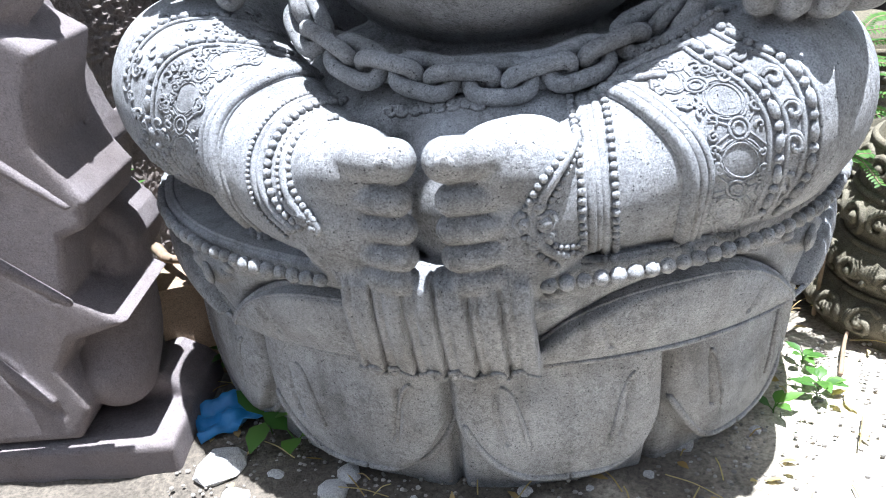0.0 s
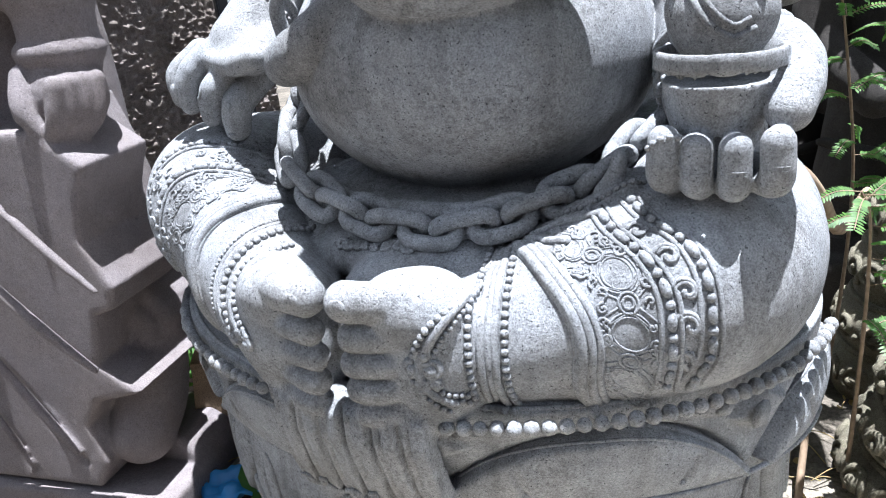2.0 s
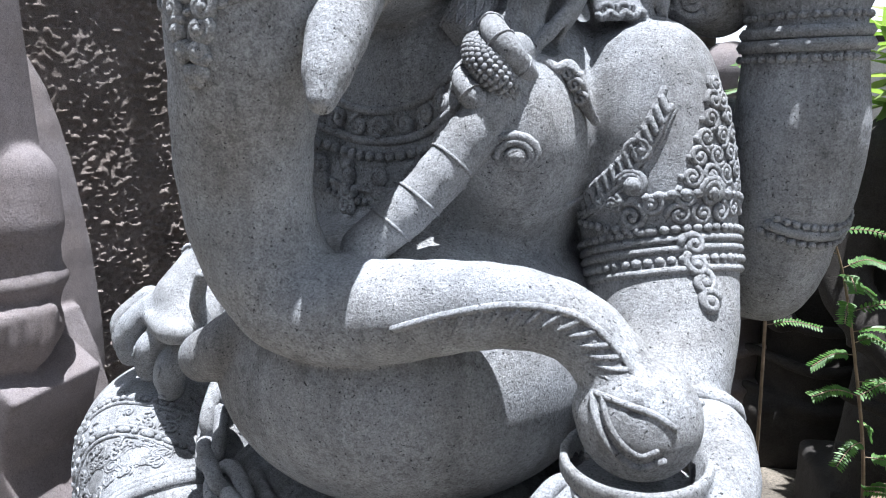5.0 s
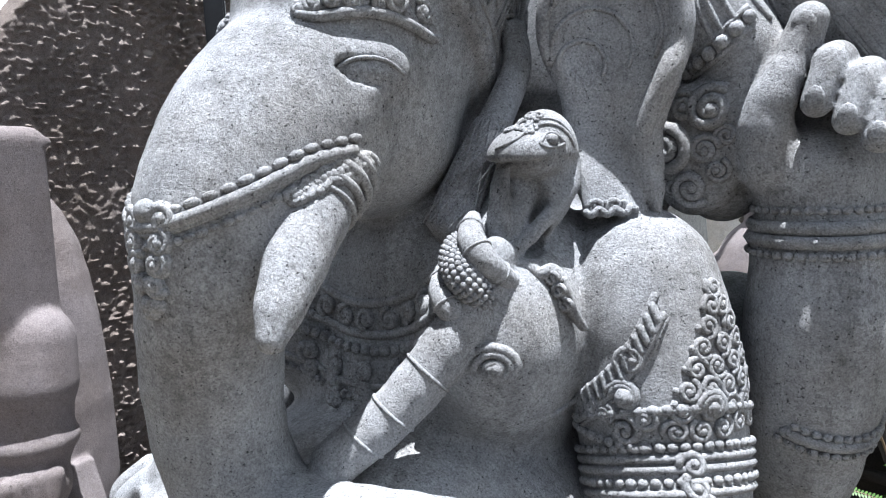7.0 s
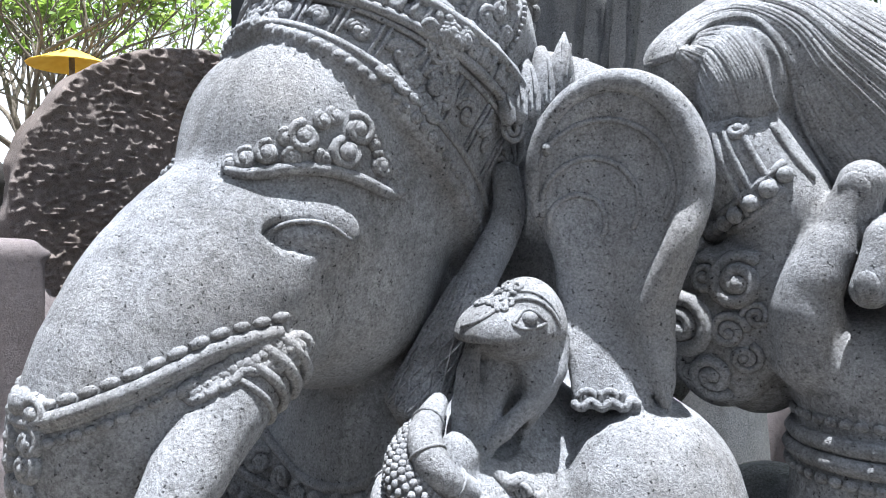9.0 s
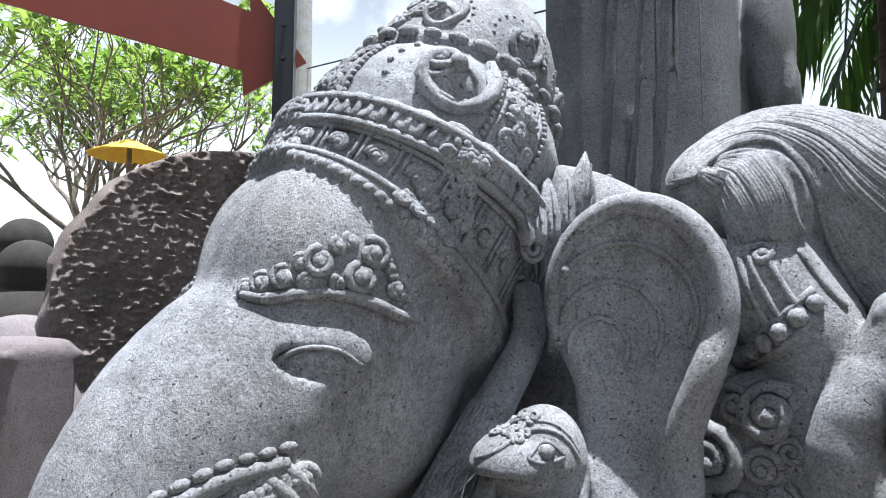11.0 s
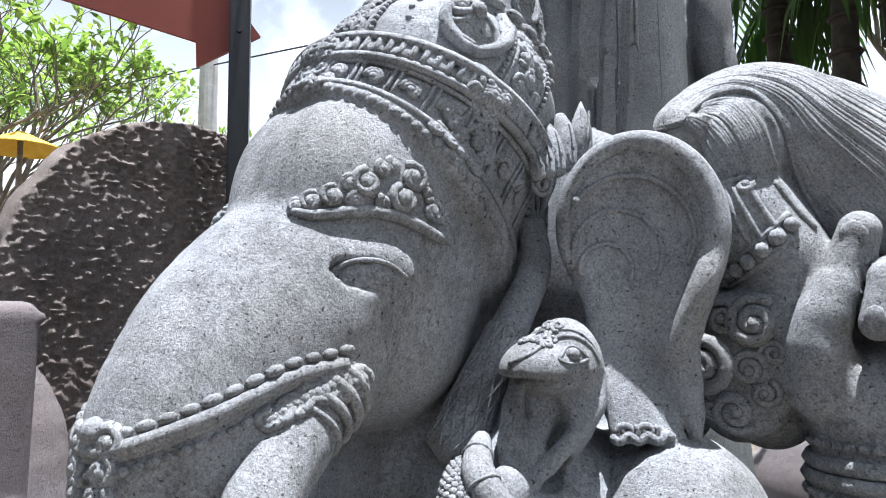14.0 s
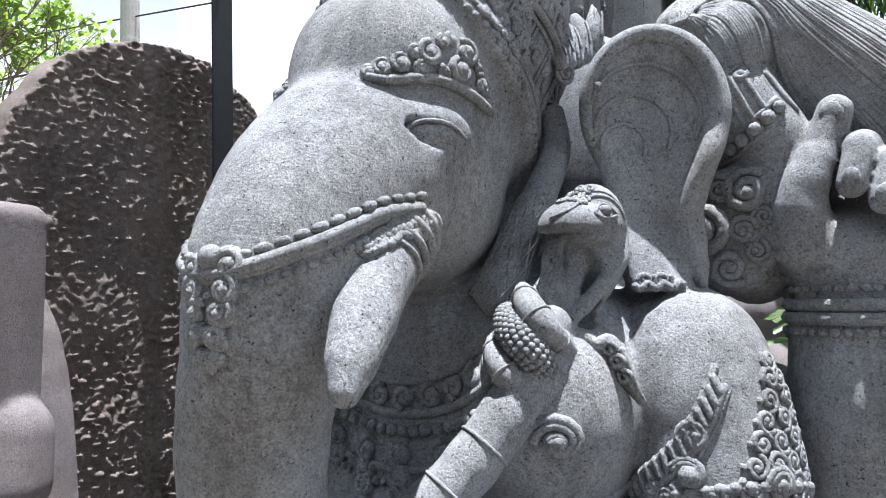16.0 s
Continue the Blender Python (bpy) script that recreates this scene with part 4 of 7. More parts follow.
def head(c):
    c.ball(S(0.022, 0.082, 1.945), (0.167, 0.204, 0.213), 0.02, SDEG)
    c.ball(S(0.02, -0.06, 2.0), (0.140, 0.15, 0.14), 0.03, SDEG)
    c.ball(S(0.02, 0.085, 1.825), (0.152, 0.165, 0.125), 0.02, SDEG)
    c.ball(S(0.02, -0.10, 1.80), (0.11, 0.12, 0.20), 0.02, SDEG)
    for k in (1, -1):
        c.ball(S(0.030 + k * 0.034, 0.104, 2.02), (0.122, 0.162, 0.156), 0.016, SDEG)
    c.limb([S(*r) for r in TRUNK], 0.015, 6)
    c.ball(S(0.514, 0.256, 1.200), (0.077, 0.075, 0.076), 0.010, SDEG)
    c.ball(S(0.455, 0.278, 1.212), (0.018, 0.018, 0.024), 0.008, SDEG)
    # the one whole tusk in its sheath
    c.limb([S(0.098, 0.205, 1.812, 0.066), S(0.110, 0.24, 1.782, 0.060)], 0.010)
    c.limb([S(0.108, 0.210, 1.801, 0.052), S(0.124, 0.262, 1.759, 0.048), S(0.145, 0.325, 1.698, 0.042), S(0.165, 0.382, 1.638, 0.032), S(0.176, 0.412, 1.597, 0.018)], 0.006)
    for k in (1, -1):
        c.limb([S(0.02 + k * u, v, z, r) for u, v, z, r in ((0.075, 0.262, 1.985, 0.006), (0.112, 0.226, 1.998, 0.011), (0.138, 0.188, 2.006, 0.013), (0.154, 0.148, 1.990, 0.011), (0.162, 0.115, 1.958, 0.006))], 0.015)
    # eyes: swell, cut, ball, upper lid
    for k in (1, -1):
        way = D(-k * 0.85, -0.53)
        lat = D(k * 0.53, -0.85)
        start = S(0.02 + k * 0.212, 0.254, 1.912)
        q = c.snap([start], way)[0]
        c.ball(q + way * 0.011, (0.060, 0.014, 0.036), 0.02, SDEG + k * 57)
        q = c.snap([start], way)[0]
        c.ball(q + np.array([0, 0, -0.004]), (0.050, 0.016, 0.0190), 0.002, SDEG + k * 57, (0, k * 6), cut=True)
        c.ball(q + way * 0.0125 + np.array([0, 0, -0.004]), (0.040, 0.0120, 0.0170), 0.001, SDEG + k * 57, (0, k * 6))
        for rows in (((-0.048, -0.004, -0.006, 0.0028), (-0.026, 0.0095, -0.003, 0.0028), (0.0, 0.0135, -0.0025, 0.0030), (0.026, 0.0085, -0.004, 0.0028), (0.050, -0.008, -0.010, 0.0028)), ((-0.036, -0.013, -0.009, 0.0024), (0.0, -0.018, -0.007, 0.0032), (0.036, -0.014, -0.011, 0.0022))):
            line = spline([np.concatenate([q - way * o + lat * x + np.array([0, 0, z]), [r]]) for x, z, o, r in rows], 8)
            c.cord(line[:, :3], line[:, 3], 7)
    # crown in three tiers
    ax = -math.degrees(LEAN_BACK)

    def tiers(X, Y, Z):
        dx, dy, dz = X - SX, Y - SY, Z - CROWN[2]
        s = dx * SC + dy * SS - CROWN[0]
        v = dx * SS - dy * SC - CROWN[1]
        w = -v * math.sin(LEAN_BACK) + dz * math.cos(LEAN_BACK)
        f = v * math.cos(LEAN_BACK) + dz * math.sin(LEAN_BACK)
        s = s * np.interp(w, [-0.12, -0.05, 0.03, 0.15], [1.36, 1.26, 1.12, 0.99])
        rad = np.sqrt(s * s + f * f)
        w = np.where(w < 0.03, 0.03 + (w - 0.03) * 0.09 / np.maximum(0.115 - 0.24 * f, 0.04), w)
        prof = np.interp(w, [-0.2, -0.075, -0.07, -0.045, -0.04, 0.028, 0.035, 0.058, 0.062, 0.075, 0.08, 0.12, 0.16, 0.20, 0.222, 0.225, 0.242, 0.246, 0.28, 0.33, 0.38, 0.43, 0.47, 0.5],
                         [0.20, 0.21, 0.232, 0.232, 0.222, 0.222, 0.234, 0.230, 0.204, 0.204, 0.200, 0.204, 0.196, 0.178, 0.162, 0.170, 0.168, 0.150, 0.152, 0.142, 0.120, 0.085, 0.045, 0.0])
        th = np.degrees(np.arctan2(s, f))
        flute = 0.006 * (np.abs((th % 12) - 6) < 1.1) * ((w > 0.032) & (w < 0.06))
        return np.maximum((rad - prof + flute) * 0.8, np.maximum(-0.085 - w, w - 0.5))
    c.press(tiers, (-0.25, 1.1, 1.85), (0.50, 1.95, 2.62), 0.004)
    for s in (1, -1):
        rz = SDEG + s * 25
        e = S(0.02 + s * 0.335, -0.125, 1.978)
        n = D(s * 0.42, 0.907)
        c.ball(e, (0.110, 0.040, 0.128), 0.01, rz)
        c.ball(S(0.02 + s * 0.328, -0.128, 1.83), (0.070, 0.036, 0.150), 0.03, rz)
        c.ball(np.array(e) + n * 0.036, (0.087, 0.034, 0.105), 0.008, rz, cut=True)
        low = np.array(S(0.02 + s * 0.318, -0.123, 1.83)) + n * 0.04
        c.ball(low, (0.050, 0.022, 0.15), 0.02, rz, cut=True)
        # hanging flap of the ear, a deep crease, then the thick outer roll
        for f in np.linspace(0, 1, 7):
            c.limb([S(0.02 + s * (u0 + (u1 - u0) * f - 0.02), v0 + (v1 - v0) * f - 0.011, z, 0.011) for u0, v0, u1, v1, z in ((0.293, -0.094, 0.335, -0.126, 1.87), (0.319, -0.073, 0.365, -0.114, 1.785), (0.343, -0.054, 0.402, -0.101, 1.703))], 0.006)
        roll = [S(0.02 + s * u, v, z, r) for u, v, z, r in ((0.405, -0.158, 1.90, 0.026), (0.378, -0.142, 1.83, 0.030), (0.380, -0.137, 1.785, 0.028), (0.393, -0.132, 1.738, 0.019), (0.405, -0.125, 1.699, 0.007))]
        c.limb(roll, 0.004)
        c.limb([S(0.02 + s * u, v, z, r) for u, v, z, r in ((0.330, -0.106, 1.83, 0.003), (0.345, -0.103, 1.79, 0.006), (0.363, -0.098, 1.745, 0.007), (0.388, -0.100, 1.704, 0.007))], 0.003, cut=True)


def head_dress(c):
    # crown: bead rows and scrolls
    def low(w, f):
        """Heights below the mid line follow the band's dropping lower edge."""
        return w if w >= 0.03 else 0.03 + (w - 0.03) * max(0.115 - 0.24 * f, 0.04) / 0.09

    def crown_ring(w, r, a0=-150, a1=150, n=120):
        a = np.radians(np.linspace(a0, a1, n))
        return np.array([C(r * math.cos(x), r * math.sin(x), low(w, r * math.cos(x))) for x in a])
    c.bead_row(crown_ring(-0.058, 0.226), 0.0100, 2.0, 1.0, 0.15)
    for w, R, r in ((-0.040, 0.226, 0.0065), (0.018, 0.224, 0.0042), (0.028, 0.227, 0.0070), (0.062, 0.228, 0.0080)):
        c.cord(crown_ring(w, R), r)
    c.bead_row(crown_ring(0.072, 0.212), 0.0125, 2.3, 1.9, 0.15, 0.2)
    c.bead_row(crown_ring(0.234, 0.168), 0.0115, 2.3, 1.8, 0.15, 0.2)
    up = np.array(C(0, 0, 1)) - np.array(C(0, 0, 0))
    # belt: outlined medallions with paired bars between, short flutes above
    for a in range(-150, 151, 15):
        x = radians(a)
        mid = low(-0.010, 0.22 * math.cos(x))
        at = np.array(C(0.25 * math.cos(x), 0.25 * math.sin(x), mid))
        way = np.array(C(0, 0, mid)) - at
        h = max(0.115 - 0.24 * 0.22 * math.cos(x), 0.04) / 0.115
        for r in (0.024 * h, 0.016 * h):
            c.curl(at, way, r, 0.0042, 1.02, 0, 1, up)
        c.stud(at, way, 0.0075 * h)
        for da in (6.2, 8.8):
            y = radians(a + da)
            bar = np.array([C(0.224 * math.cos(y), 0.224 * math.sin(y), low(w, 0.224 * math.cos(y))) for w in (-0.034, -0.010, 0.014)])
            c.cord(bar, 0.0030, 6)
    for a in np.arange(-150, 151, 4.4):
        x = radians(a)
        c.cord(np.array([C(0.229 * math.cos(x), 0.229 * math.sin(x), w) for w in (0.035, 0.045, 0.056)]), 0.0056, 6)
    # carved clusters rising over the belt at both temples and in front
    for a0 in (-70, 0, 70, 140):
        for k in range(46):
            q = random.random()
            w = -0.045 + 0.135 * q
            y = radians(a0 + random.uniform(-1, 1) * 13 * (1 - 0.75 * q))
            at = np.array(C(0.26 * math.cos(y), 0.26 * math.sin(y), low(w, 0.22 * math.cos(y))))
            way = np.array(C(0, 0, w)) - at
            r = random.uniform(0.008, 0.015)
            c.curl(at, way, r, 0.0046, 1.35, random.uniform(0, 6), random.choice((-1, 1)), up)
            c.stud(at, way, r * 0.45)

    def swirl(a, w, R, tall):
        """A domed boss in a sunk frame, with a spiral cut into it."""
        x = radians(a)
        at = np.array(C(0.24 * math.cos(x), 0.24 * math.sin(x), w))
        way = np.array(C(0, 0, w - tall)) - at
        way /= np.linalg.norm(way)
        q = c.snap([at], way)[0]
        if np.isnan(q).any():
            return
        side = np.cross(way, up)
        c.ball(q + way * 0.004, R * 0.86, 0.004, cut=True)
        c.ball(q + way * R * 0.78, R * 1.00, 0.004)
        c.curl(at, way, R * 1.16, 0.0090 * R / 0.065, 1.02, 2.2, 1, up)
        c.curl(at, way, R * 0.98, 0.0050 * R / 0.065, 1.0, 2.4, 1, up)
        c.curl(at - side * R * 0.25 + up * R * 0.18, way, R * 0.36, 0.0058 * R / 0.065, 1.6, 0.6, -1, up)
        c.strip(c.snap(np.array([at + side * R * (-0.60 + 1.2 * t) - up * R * (0.10 + 0.25 * math.sin(t * 6)) for t in np.linspace(0, 1, 14)]), way), 0.0050 * R / 0.065)
        for t in np.linspace(-0.2, 3.4, 12):
            c.stud(at + R * 1.36 * (math.cos(t) * side + math.sin(t) * up), way, 0.0055 * R / 0.065)
    for a in (-118, -50, 50, 118):
        swirl(a, 0.160, 0.062, 0.045)
    for a in (-130, -78, -26, 26, 78, 130):
        swirl(a, 0.305, 0.036, 0.020)
    for a in (-150, -84, 0, 84, 150):
        x = radians(a)
        for k in range(26):
            w = random.uniform(0.085, 0.225)
            y = x + radians(random.uniform(-8, 8))
            at = np.array(C(0.22 * math.cos(y), 0.22 * math.sin(y), w))
            c.curl(at, np.array(C(0, 0, w)) - at, random.uniform(0.008, 0.014), 0.0042, 1.3, random.uniform(0, 6), random.choice((-1, 1)), up)
        for o in (-13, -10, 10, 13):
            y = x + radians(o)
            line = c.snap(np.array([C(0.22 * math.cos(y), 0.22 * math.sin(y), w) for w in np.linspace(0.085, 0.22, 20)]), np.array(C(0, 0, 0)) - np.array(C(math.cos(y), math.sin(y), 0)))
            c.bead_row(line, 0.0062, 2.0, 1.0, 0.1) if abs(o) == 13 else c.strip(line, 0.0036)
        for k in range(10):
            w = random.uniform(0.25, 0.36)
            y = x + radians(random.uniform(-12, 12))
            at = np.array(C(0.20 * math.cos(y), 0.20 * math.sin(y), w))
            c.curl(at, np.array(C(0, 0, w - 0.02)) - at, random.uniform(0.008, 0.013), 0.0042, 1.3, random.uniform(0, 6), random.choice((-1, 1)), up)
    # brow ornaments
    for s in (1, -1):
        q = [(0.095, 0.268, 1.984), (0.115, 0.25, 1.979), (0.145, 0.222, 1.984), (0.168, 0.188, 1.984), (0.184, 0.150, 1.974), (0.193, 0.110, 1.958), (0.197, 0.09, 1.962)]
        way = D(-s * 0.82, -0.57)
        base = c.snap(spline([S(0.02 + s * (u - 0.02), v, z) for u, v, z in q], 6) - way * 0.08, way)
        good = base[~np.isnan(base).any(axis=1)]
        c.cord(good - way * 0.003, np.interp(np.linspace(0, 1, len(good)), [0, 0.2, 0.8, 1], [0.005, 0.0078, 0.0078, 0.005]), 8)
        n = len(base)
        # rising and falling row of curls: place along the brow, height over it, size
        brow = ((0.04, 0.009, 0.009), (0.15, 0.019, 0.014), (0.25, 0.024, 0.015), (0.33, 0.040, 0.010), (0.36, 0.014, 0.012), (0.425, 0.040, 0.020), (0.50, 0.013, 0.010), (0.51, 0.063, 0.010), (0.565, 0.072, 0.010), (0.60, 0.028, 0.021), (0.66, 0.065, 0.021), (0.745, 0.058, 0.010), (0.77, 0.034, 0.017), (0.85, 0.034, 0.011), (0.86, 0.014, 0.012), (0.92, 0.024, 0.011), (0.97, 0.011, 0.010))
        for k, (f, h, r) in enumerate((f, 0.88 * h, 0.86 * r) for f, h, r in brow):
            i = min(int(f * n), n - 1)
            while i > 0 and np.isnan(base[i]).any():
                i -= 1
            at = base[i] + np.array([0, 0, h]) - way * 0.02
            c.curl(at, way, r, 0.0042 if r < 0.013 else 0.0052, 1.5, 2.2 - 1.6 * f, -1 if f < 0.62 else 1)
            c.stud(at, way, r * 0.62)
        # ear rim and inner ridges
        e, n2 = np.array(S(0.02 + s * 0.335, -0.125, 1.978)), D(s * 0.42, 0.907)
        wd = np.cross([0, 0, 1], n2) * -1
        wd = D(s * 0.907, -0.42)
        up = np.array([0, 0, 1.0])
        a = np.radians(np.linspace(-20, 205, 14))
        rim = e + n2 * 0.016 + (0.100 * np.cos(a))[:, None] * wd + (0.119 * np.sin(a))[:, None] * up
        tail = [np.array(S(0.02 + s * u, v, z)) for u, v, z in ((0.407, -0.121, 1.699), (0.396, -0.120, 1.738), (0.386, -0.122, 1.785), (0.388, -0.124, 1.83), (0.416, -0.132, 1.893))]
        full = spline(tail + list(rim), 5)
        c.cord(full, np.interp(np.linspace(0, 1, len(full)), [0, 0.1, 0.25, 0.5, 1], [0.006, 0.014, 0.021, 0.0185, 0.010]), 8)
        for k, rr in enumerate((0.085, 0.060, 0.035)):
            cc = e + wd * (-0.012 - 0.016 * k) + up * (-0.022 * k - 0.012)
            aa = np.radians(np.linspace(-30, 190, 26))
            pts = cc + n2 * 0.08 + (rr * np.cos(aa))[:, None] * wd + (rr * np.sin(aa))[:, None] * up
            c.strip(c.snap(pts, -n2), 0.0042)
        # pleats of the flap and its hem rolled into two curls
        def flap(f, g, out=0.0):
            return np.array(S(0.02 + s * (0.299 + 0.024 * g + (0.046 + 0.013 * g) * f), -0.073 + 0.019 * g - (0.041 + 0.006 * g) * f + out, 1.785 - 0.084 * g))
        for f0, f1, r in ((0.05, 0.16, 0.0038), (0.17, 0.30, 0.0032), (0.70, 0.60, 0.0036), (0.80, 0.72, 0.0030)):
            c.cord(np.array([flap(f0 + (f1 - f0) * g, g) for g in np.linspace(-0.2, 0.86, 10)]), np.interp(np.linspace(0, 1, 10), [0, 0.3, 1], [0.0005, r, r]), 6)
        c.cord(np.array([flap(f, 1.0 + 0.05 * math.sin(f * 19), 0.002) for f in np.linspace(-0.02, 1.0, 34)]), 0.0062, 7)
        for f, r in ((0.24, 0.0155), (0.60, 0.0150)):
            th = np.linspace(0, 10.5, 34)
            rad = r * (1 - th / 13.0)
            lat = (flap(1, 1) - flap(0, 1)) / np.linalg.norm(flap(1, 1) - flap(0, 1))
            at = flap(f, 0.90, 0.004)
            c.cord(at - (rad * np.cos(th + 2.6))[:, None] * lat + (rad * np.sin(th + 2.6))[:, None] * up * 0.8, 0.0046, 6)
        # pointed leaf of the crown behind the ear: overlapping leaflets up to the tip, a ring at its foot
        leaflets = (((0.216, -0.080, 2.100), (0.238, -0.072, 2.056), 0.013), ((0.213, -0.105, 2.128), (0.243, -0.084, 2.060), 0.015), ((0.215, -0.128, 2.150), (0.248, -0.100, 2.066), 0.016), ((0.226, -0.148, 2.168), (0.253, -0.118, 2.078), 0.017), ((0.249, -0.170, 2.193), (0.256, -0.136, 2.090), 0.019), ((0.254, -0.166, 2.148), (0.258, -0.142, 2.085), 0.013), ((0.262, -0.152, 2.118), (0.260, -0.138, 2.07), 0.011))
        for k, (a, b, r) in enumerate(leaflets):
            a, b = (np.array(S(0.02 + s * (q[0] - 0.02), q[1] + 0.004 * (3 - k), q[2])) for q in (a, b))
            m = (a + b) / 2 + (s * SIDE + FWD) * 0.006
            body_line = spline([b, m, a], 6)
            c.cord(body_line, r * np.interp(np.linspace(0, 1, len(body_line)), [0, 0.45, 0.75, 1], [0.8, 1.0, 0.9 - 0.35 * (k == 4), 0.08 if k == 4 else 0.5]), 10)
            vein = body_line + (s * SIDE * 0.6 + FWD * 0.8) * (r * 0.78)
            c.cord(vein[2:-2], 0.0030, 5)
            for o in (-1, 1):
                c.cord((vein + o * np.cross((a - b) / np.linalg.norm(a - b), FWD) * r * 0.55)[3:-3] - FWD * r * 0.12, 0.0022, 5)
        ring_at = np.array(S(0.02 + s * 0.216, -0.072, 2.050))
        th = np.linspace(0, 6.283, 22, endpoint=False)
        for r in (0.0135, 0.007):
            c.cord(ring_at + r * (np.cos(th)[:, None] * D(s * 0.66, -0.75) + np.sin(th)[:, None] * up * 1.3), 0.0040, 6, True)
        # ribbon from crown to shoulder
        rib = spline([S(0.02 + s * 0.178, -0.10, 2.00), S(0.02 + s * 0.186, -0.095, 1.93), S(0.02 + s * 0.176, -0.045, 1.85), S(0.02 + s * 0.160, 0.01, 1.765), S(0.02 + s * 0.140, 0.055, 1.68)], 6)
        c.cord(rib, np.linspace(0.020, 0.036, 25), 10)
        # netted lower stretch
        rt = np.gradient(rib, axis=0)
        rt /= np.linalg.norm(rt, axis=1, keepdims=True)
        for sg in (-1, 1):
            for off in np.arange(0, 6.28, 0.45):
                q = []
                for k in range(13, 25):
                    e1 = np.cross(rt[k], [0, 0, 1.0])
                    e1 /= np.linalg.norm(e1)
                    e2 = np.cross(rt[k], e1)
                    a = off + sg * (k - 13) * 0.16
                    q.append(rib[k] + (0.020 + 0.016 * k / 24) * (math.cos(a) * e1 + math.sin(a) * e2))
                c.cord(np.array(q), 0.0024, 4)
        for k in (13, 17, 18):
            th = np.linspace(0, 6.283, 14, endpoint=False)
            c.cord(rib[k] + np.stack([np.cos(th), np.sin(th), 0.3 * np.cos(th)], -1) * 0.026, 0.006, 5, True)
    # bridle of beads over the trunk
    def bridle(off, s):
        q = [(0.0, 0.53, 1.720), (0.04, 0.52, 1.722), (0.085, 0.47, 1.735), (0.120, 0.41, 1.755), (0.142, 0.36, 1.775), (0.160, 0.31, 1.793), (0.175, 0.24, 1.802)]
        p = spline([(0.02 + s * u, v, z + off) for u, v, z in q], 8)
        pts = np.array([S(*x) for x in p])
        to = np.array([S(0.02, 0.24 + 0.06 * (1 - x[0]), x[2] + 0.01) for x in p])
        return c.snap(pts, to - pts)
    for s in (1, -1):
        c.bead_row(bridle(0.018, s), 0.0080, 2.0, 1.7, 0.35, 0.12)
        c.strip(bridle(0.003, s), 0.0095)
        c.strip(bridle(-0.006, s), 0.0045)
        c.bead_row(bridle(-0.020, s)[:34], 0.0066, 2.0, 1.5, 0.3, 0.12)
        # scrolled rim over the sheath
        rim = spline([(0.138, 0.345, 1.752), (0.148, 0.318, 1.768), (0.154, 0.285, 1.781), (0.160, 0.235, 1.786)], 4)
        for k, q in enumerate(rim):
            big = k > 7
            at = np.array(S(0.02 + s * (q[0] + 0.02), q[1] + 0.02, q[2]))
            c.curl(at, D(-s * 0.75, -0.66), 0.017 if big else 0.011, 0.0056, 1.4, k, (-1) ** k)
            c.stud(at, D(-s * 0.75, -0.66), 0.006 if big else 0.005)
    for k in range(5):
        for s in (-1, 1):
            c.curl(S(0.02 + s * (0.028 - 0.005 * k), 0.55, 1.735 - 0.026 * k), -FWD, 0.019 - 0.002 * k, 0.006, 1.4, 1.2 * k, s)
    c.stud(S(0.02, 0.55, 1.745), -FWD, 0.016)
    # rings at the root of the tusk
    t0, t1 = np.array(S(0.116, 0.240, 1.780)), np.array(S(0.135, 0.295, 1.727))
    ax = (t1 - t0) / np.linalg.norm(t1 - t0)
    e1 = np.cross(ax, [0, 0, 1.0])
    e1 /= np.linalg.norm(e1)
    e2 = np.cross(ax, e1)
    th = np.linspace(0, 2 * np.pi, 40, endpoint=False)
    for k, r, R in ((0.06, 0.0080, 0.057), (0.32, 0.0080, 0.054), (0.58, 0.0065, 0.0505), (0.84, 0.0042, 0.0475)):
        c.cord(t0 + (t1 - t0) * k + R * (np.cos(th)[:, None] * e1 + np.sin(th)[:, None] * e2), r, 6, True)
    # trunk: hem line, wrinkles and the tip
    rows = [S(*r) for r in TRUNK]
    p = spline(rows, 10)
    mid = p[82:127]
    t = np.gradient(mid[:, :3], axis=0)
    t /= np.linalg.norm(t, axis=1, keepdims=True)
    up = np.array([0, 0, 1.0])
    side = np.cross(t, up)
    side /= np.linalg.norm(side, axis=1, keepdims=True)
    side[side @ FWD < 0] *= -1
    nrm = np.cross(side, t)
    nrm[nrm[:, 2] < 0] *= -1
    ang = np.linspace(-0.05, 1.0, len(mid))
    line = mid[:, :3] + (mid[:, 3] + 0.001)[:, None] * (np.cos(ang)[:, None] * side + np.sin(ang)[:, None] * nrm)
    c.cord(line, 0.0058)
    for i in range(7, len(mid) - 1, 3):
        a = np.linspace(ang[i] - 0.04, ang[i] - 1.15, 9)
        q = mid[i, :3] + (mid[i, 3] + 0.001) * (np.cos(a)[:, None] * side[i] + np.sin(a)[:, None] * nrm[i]) - t[i] * (0.05 * np.linspace(0, 1, 9) ** 1.5)[:, None]
        c.cord(q - 0.0012 * side[i], np.linspace(0.0056, 0.0008, 9))
    # folded lip of the tip, with the nostril in it
    n2 = D(0.18, 0.88, 0.44)
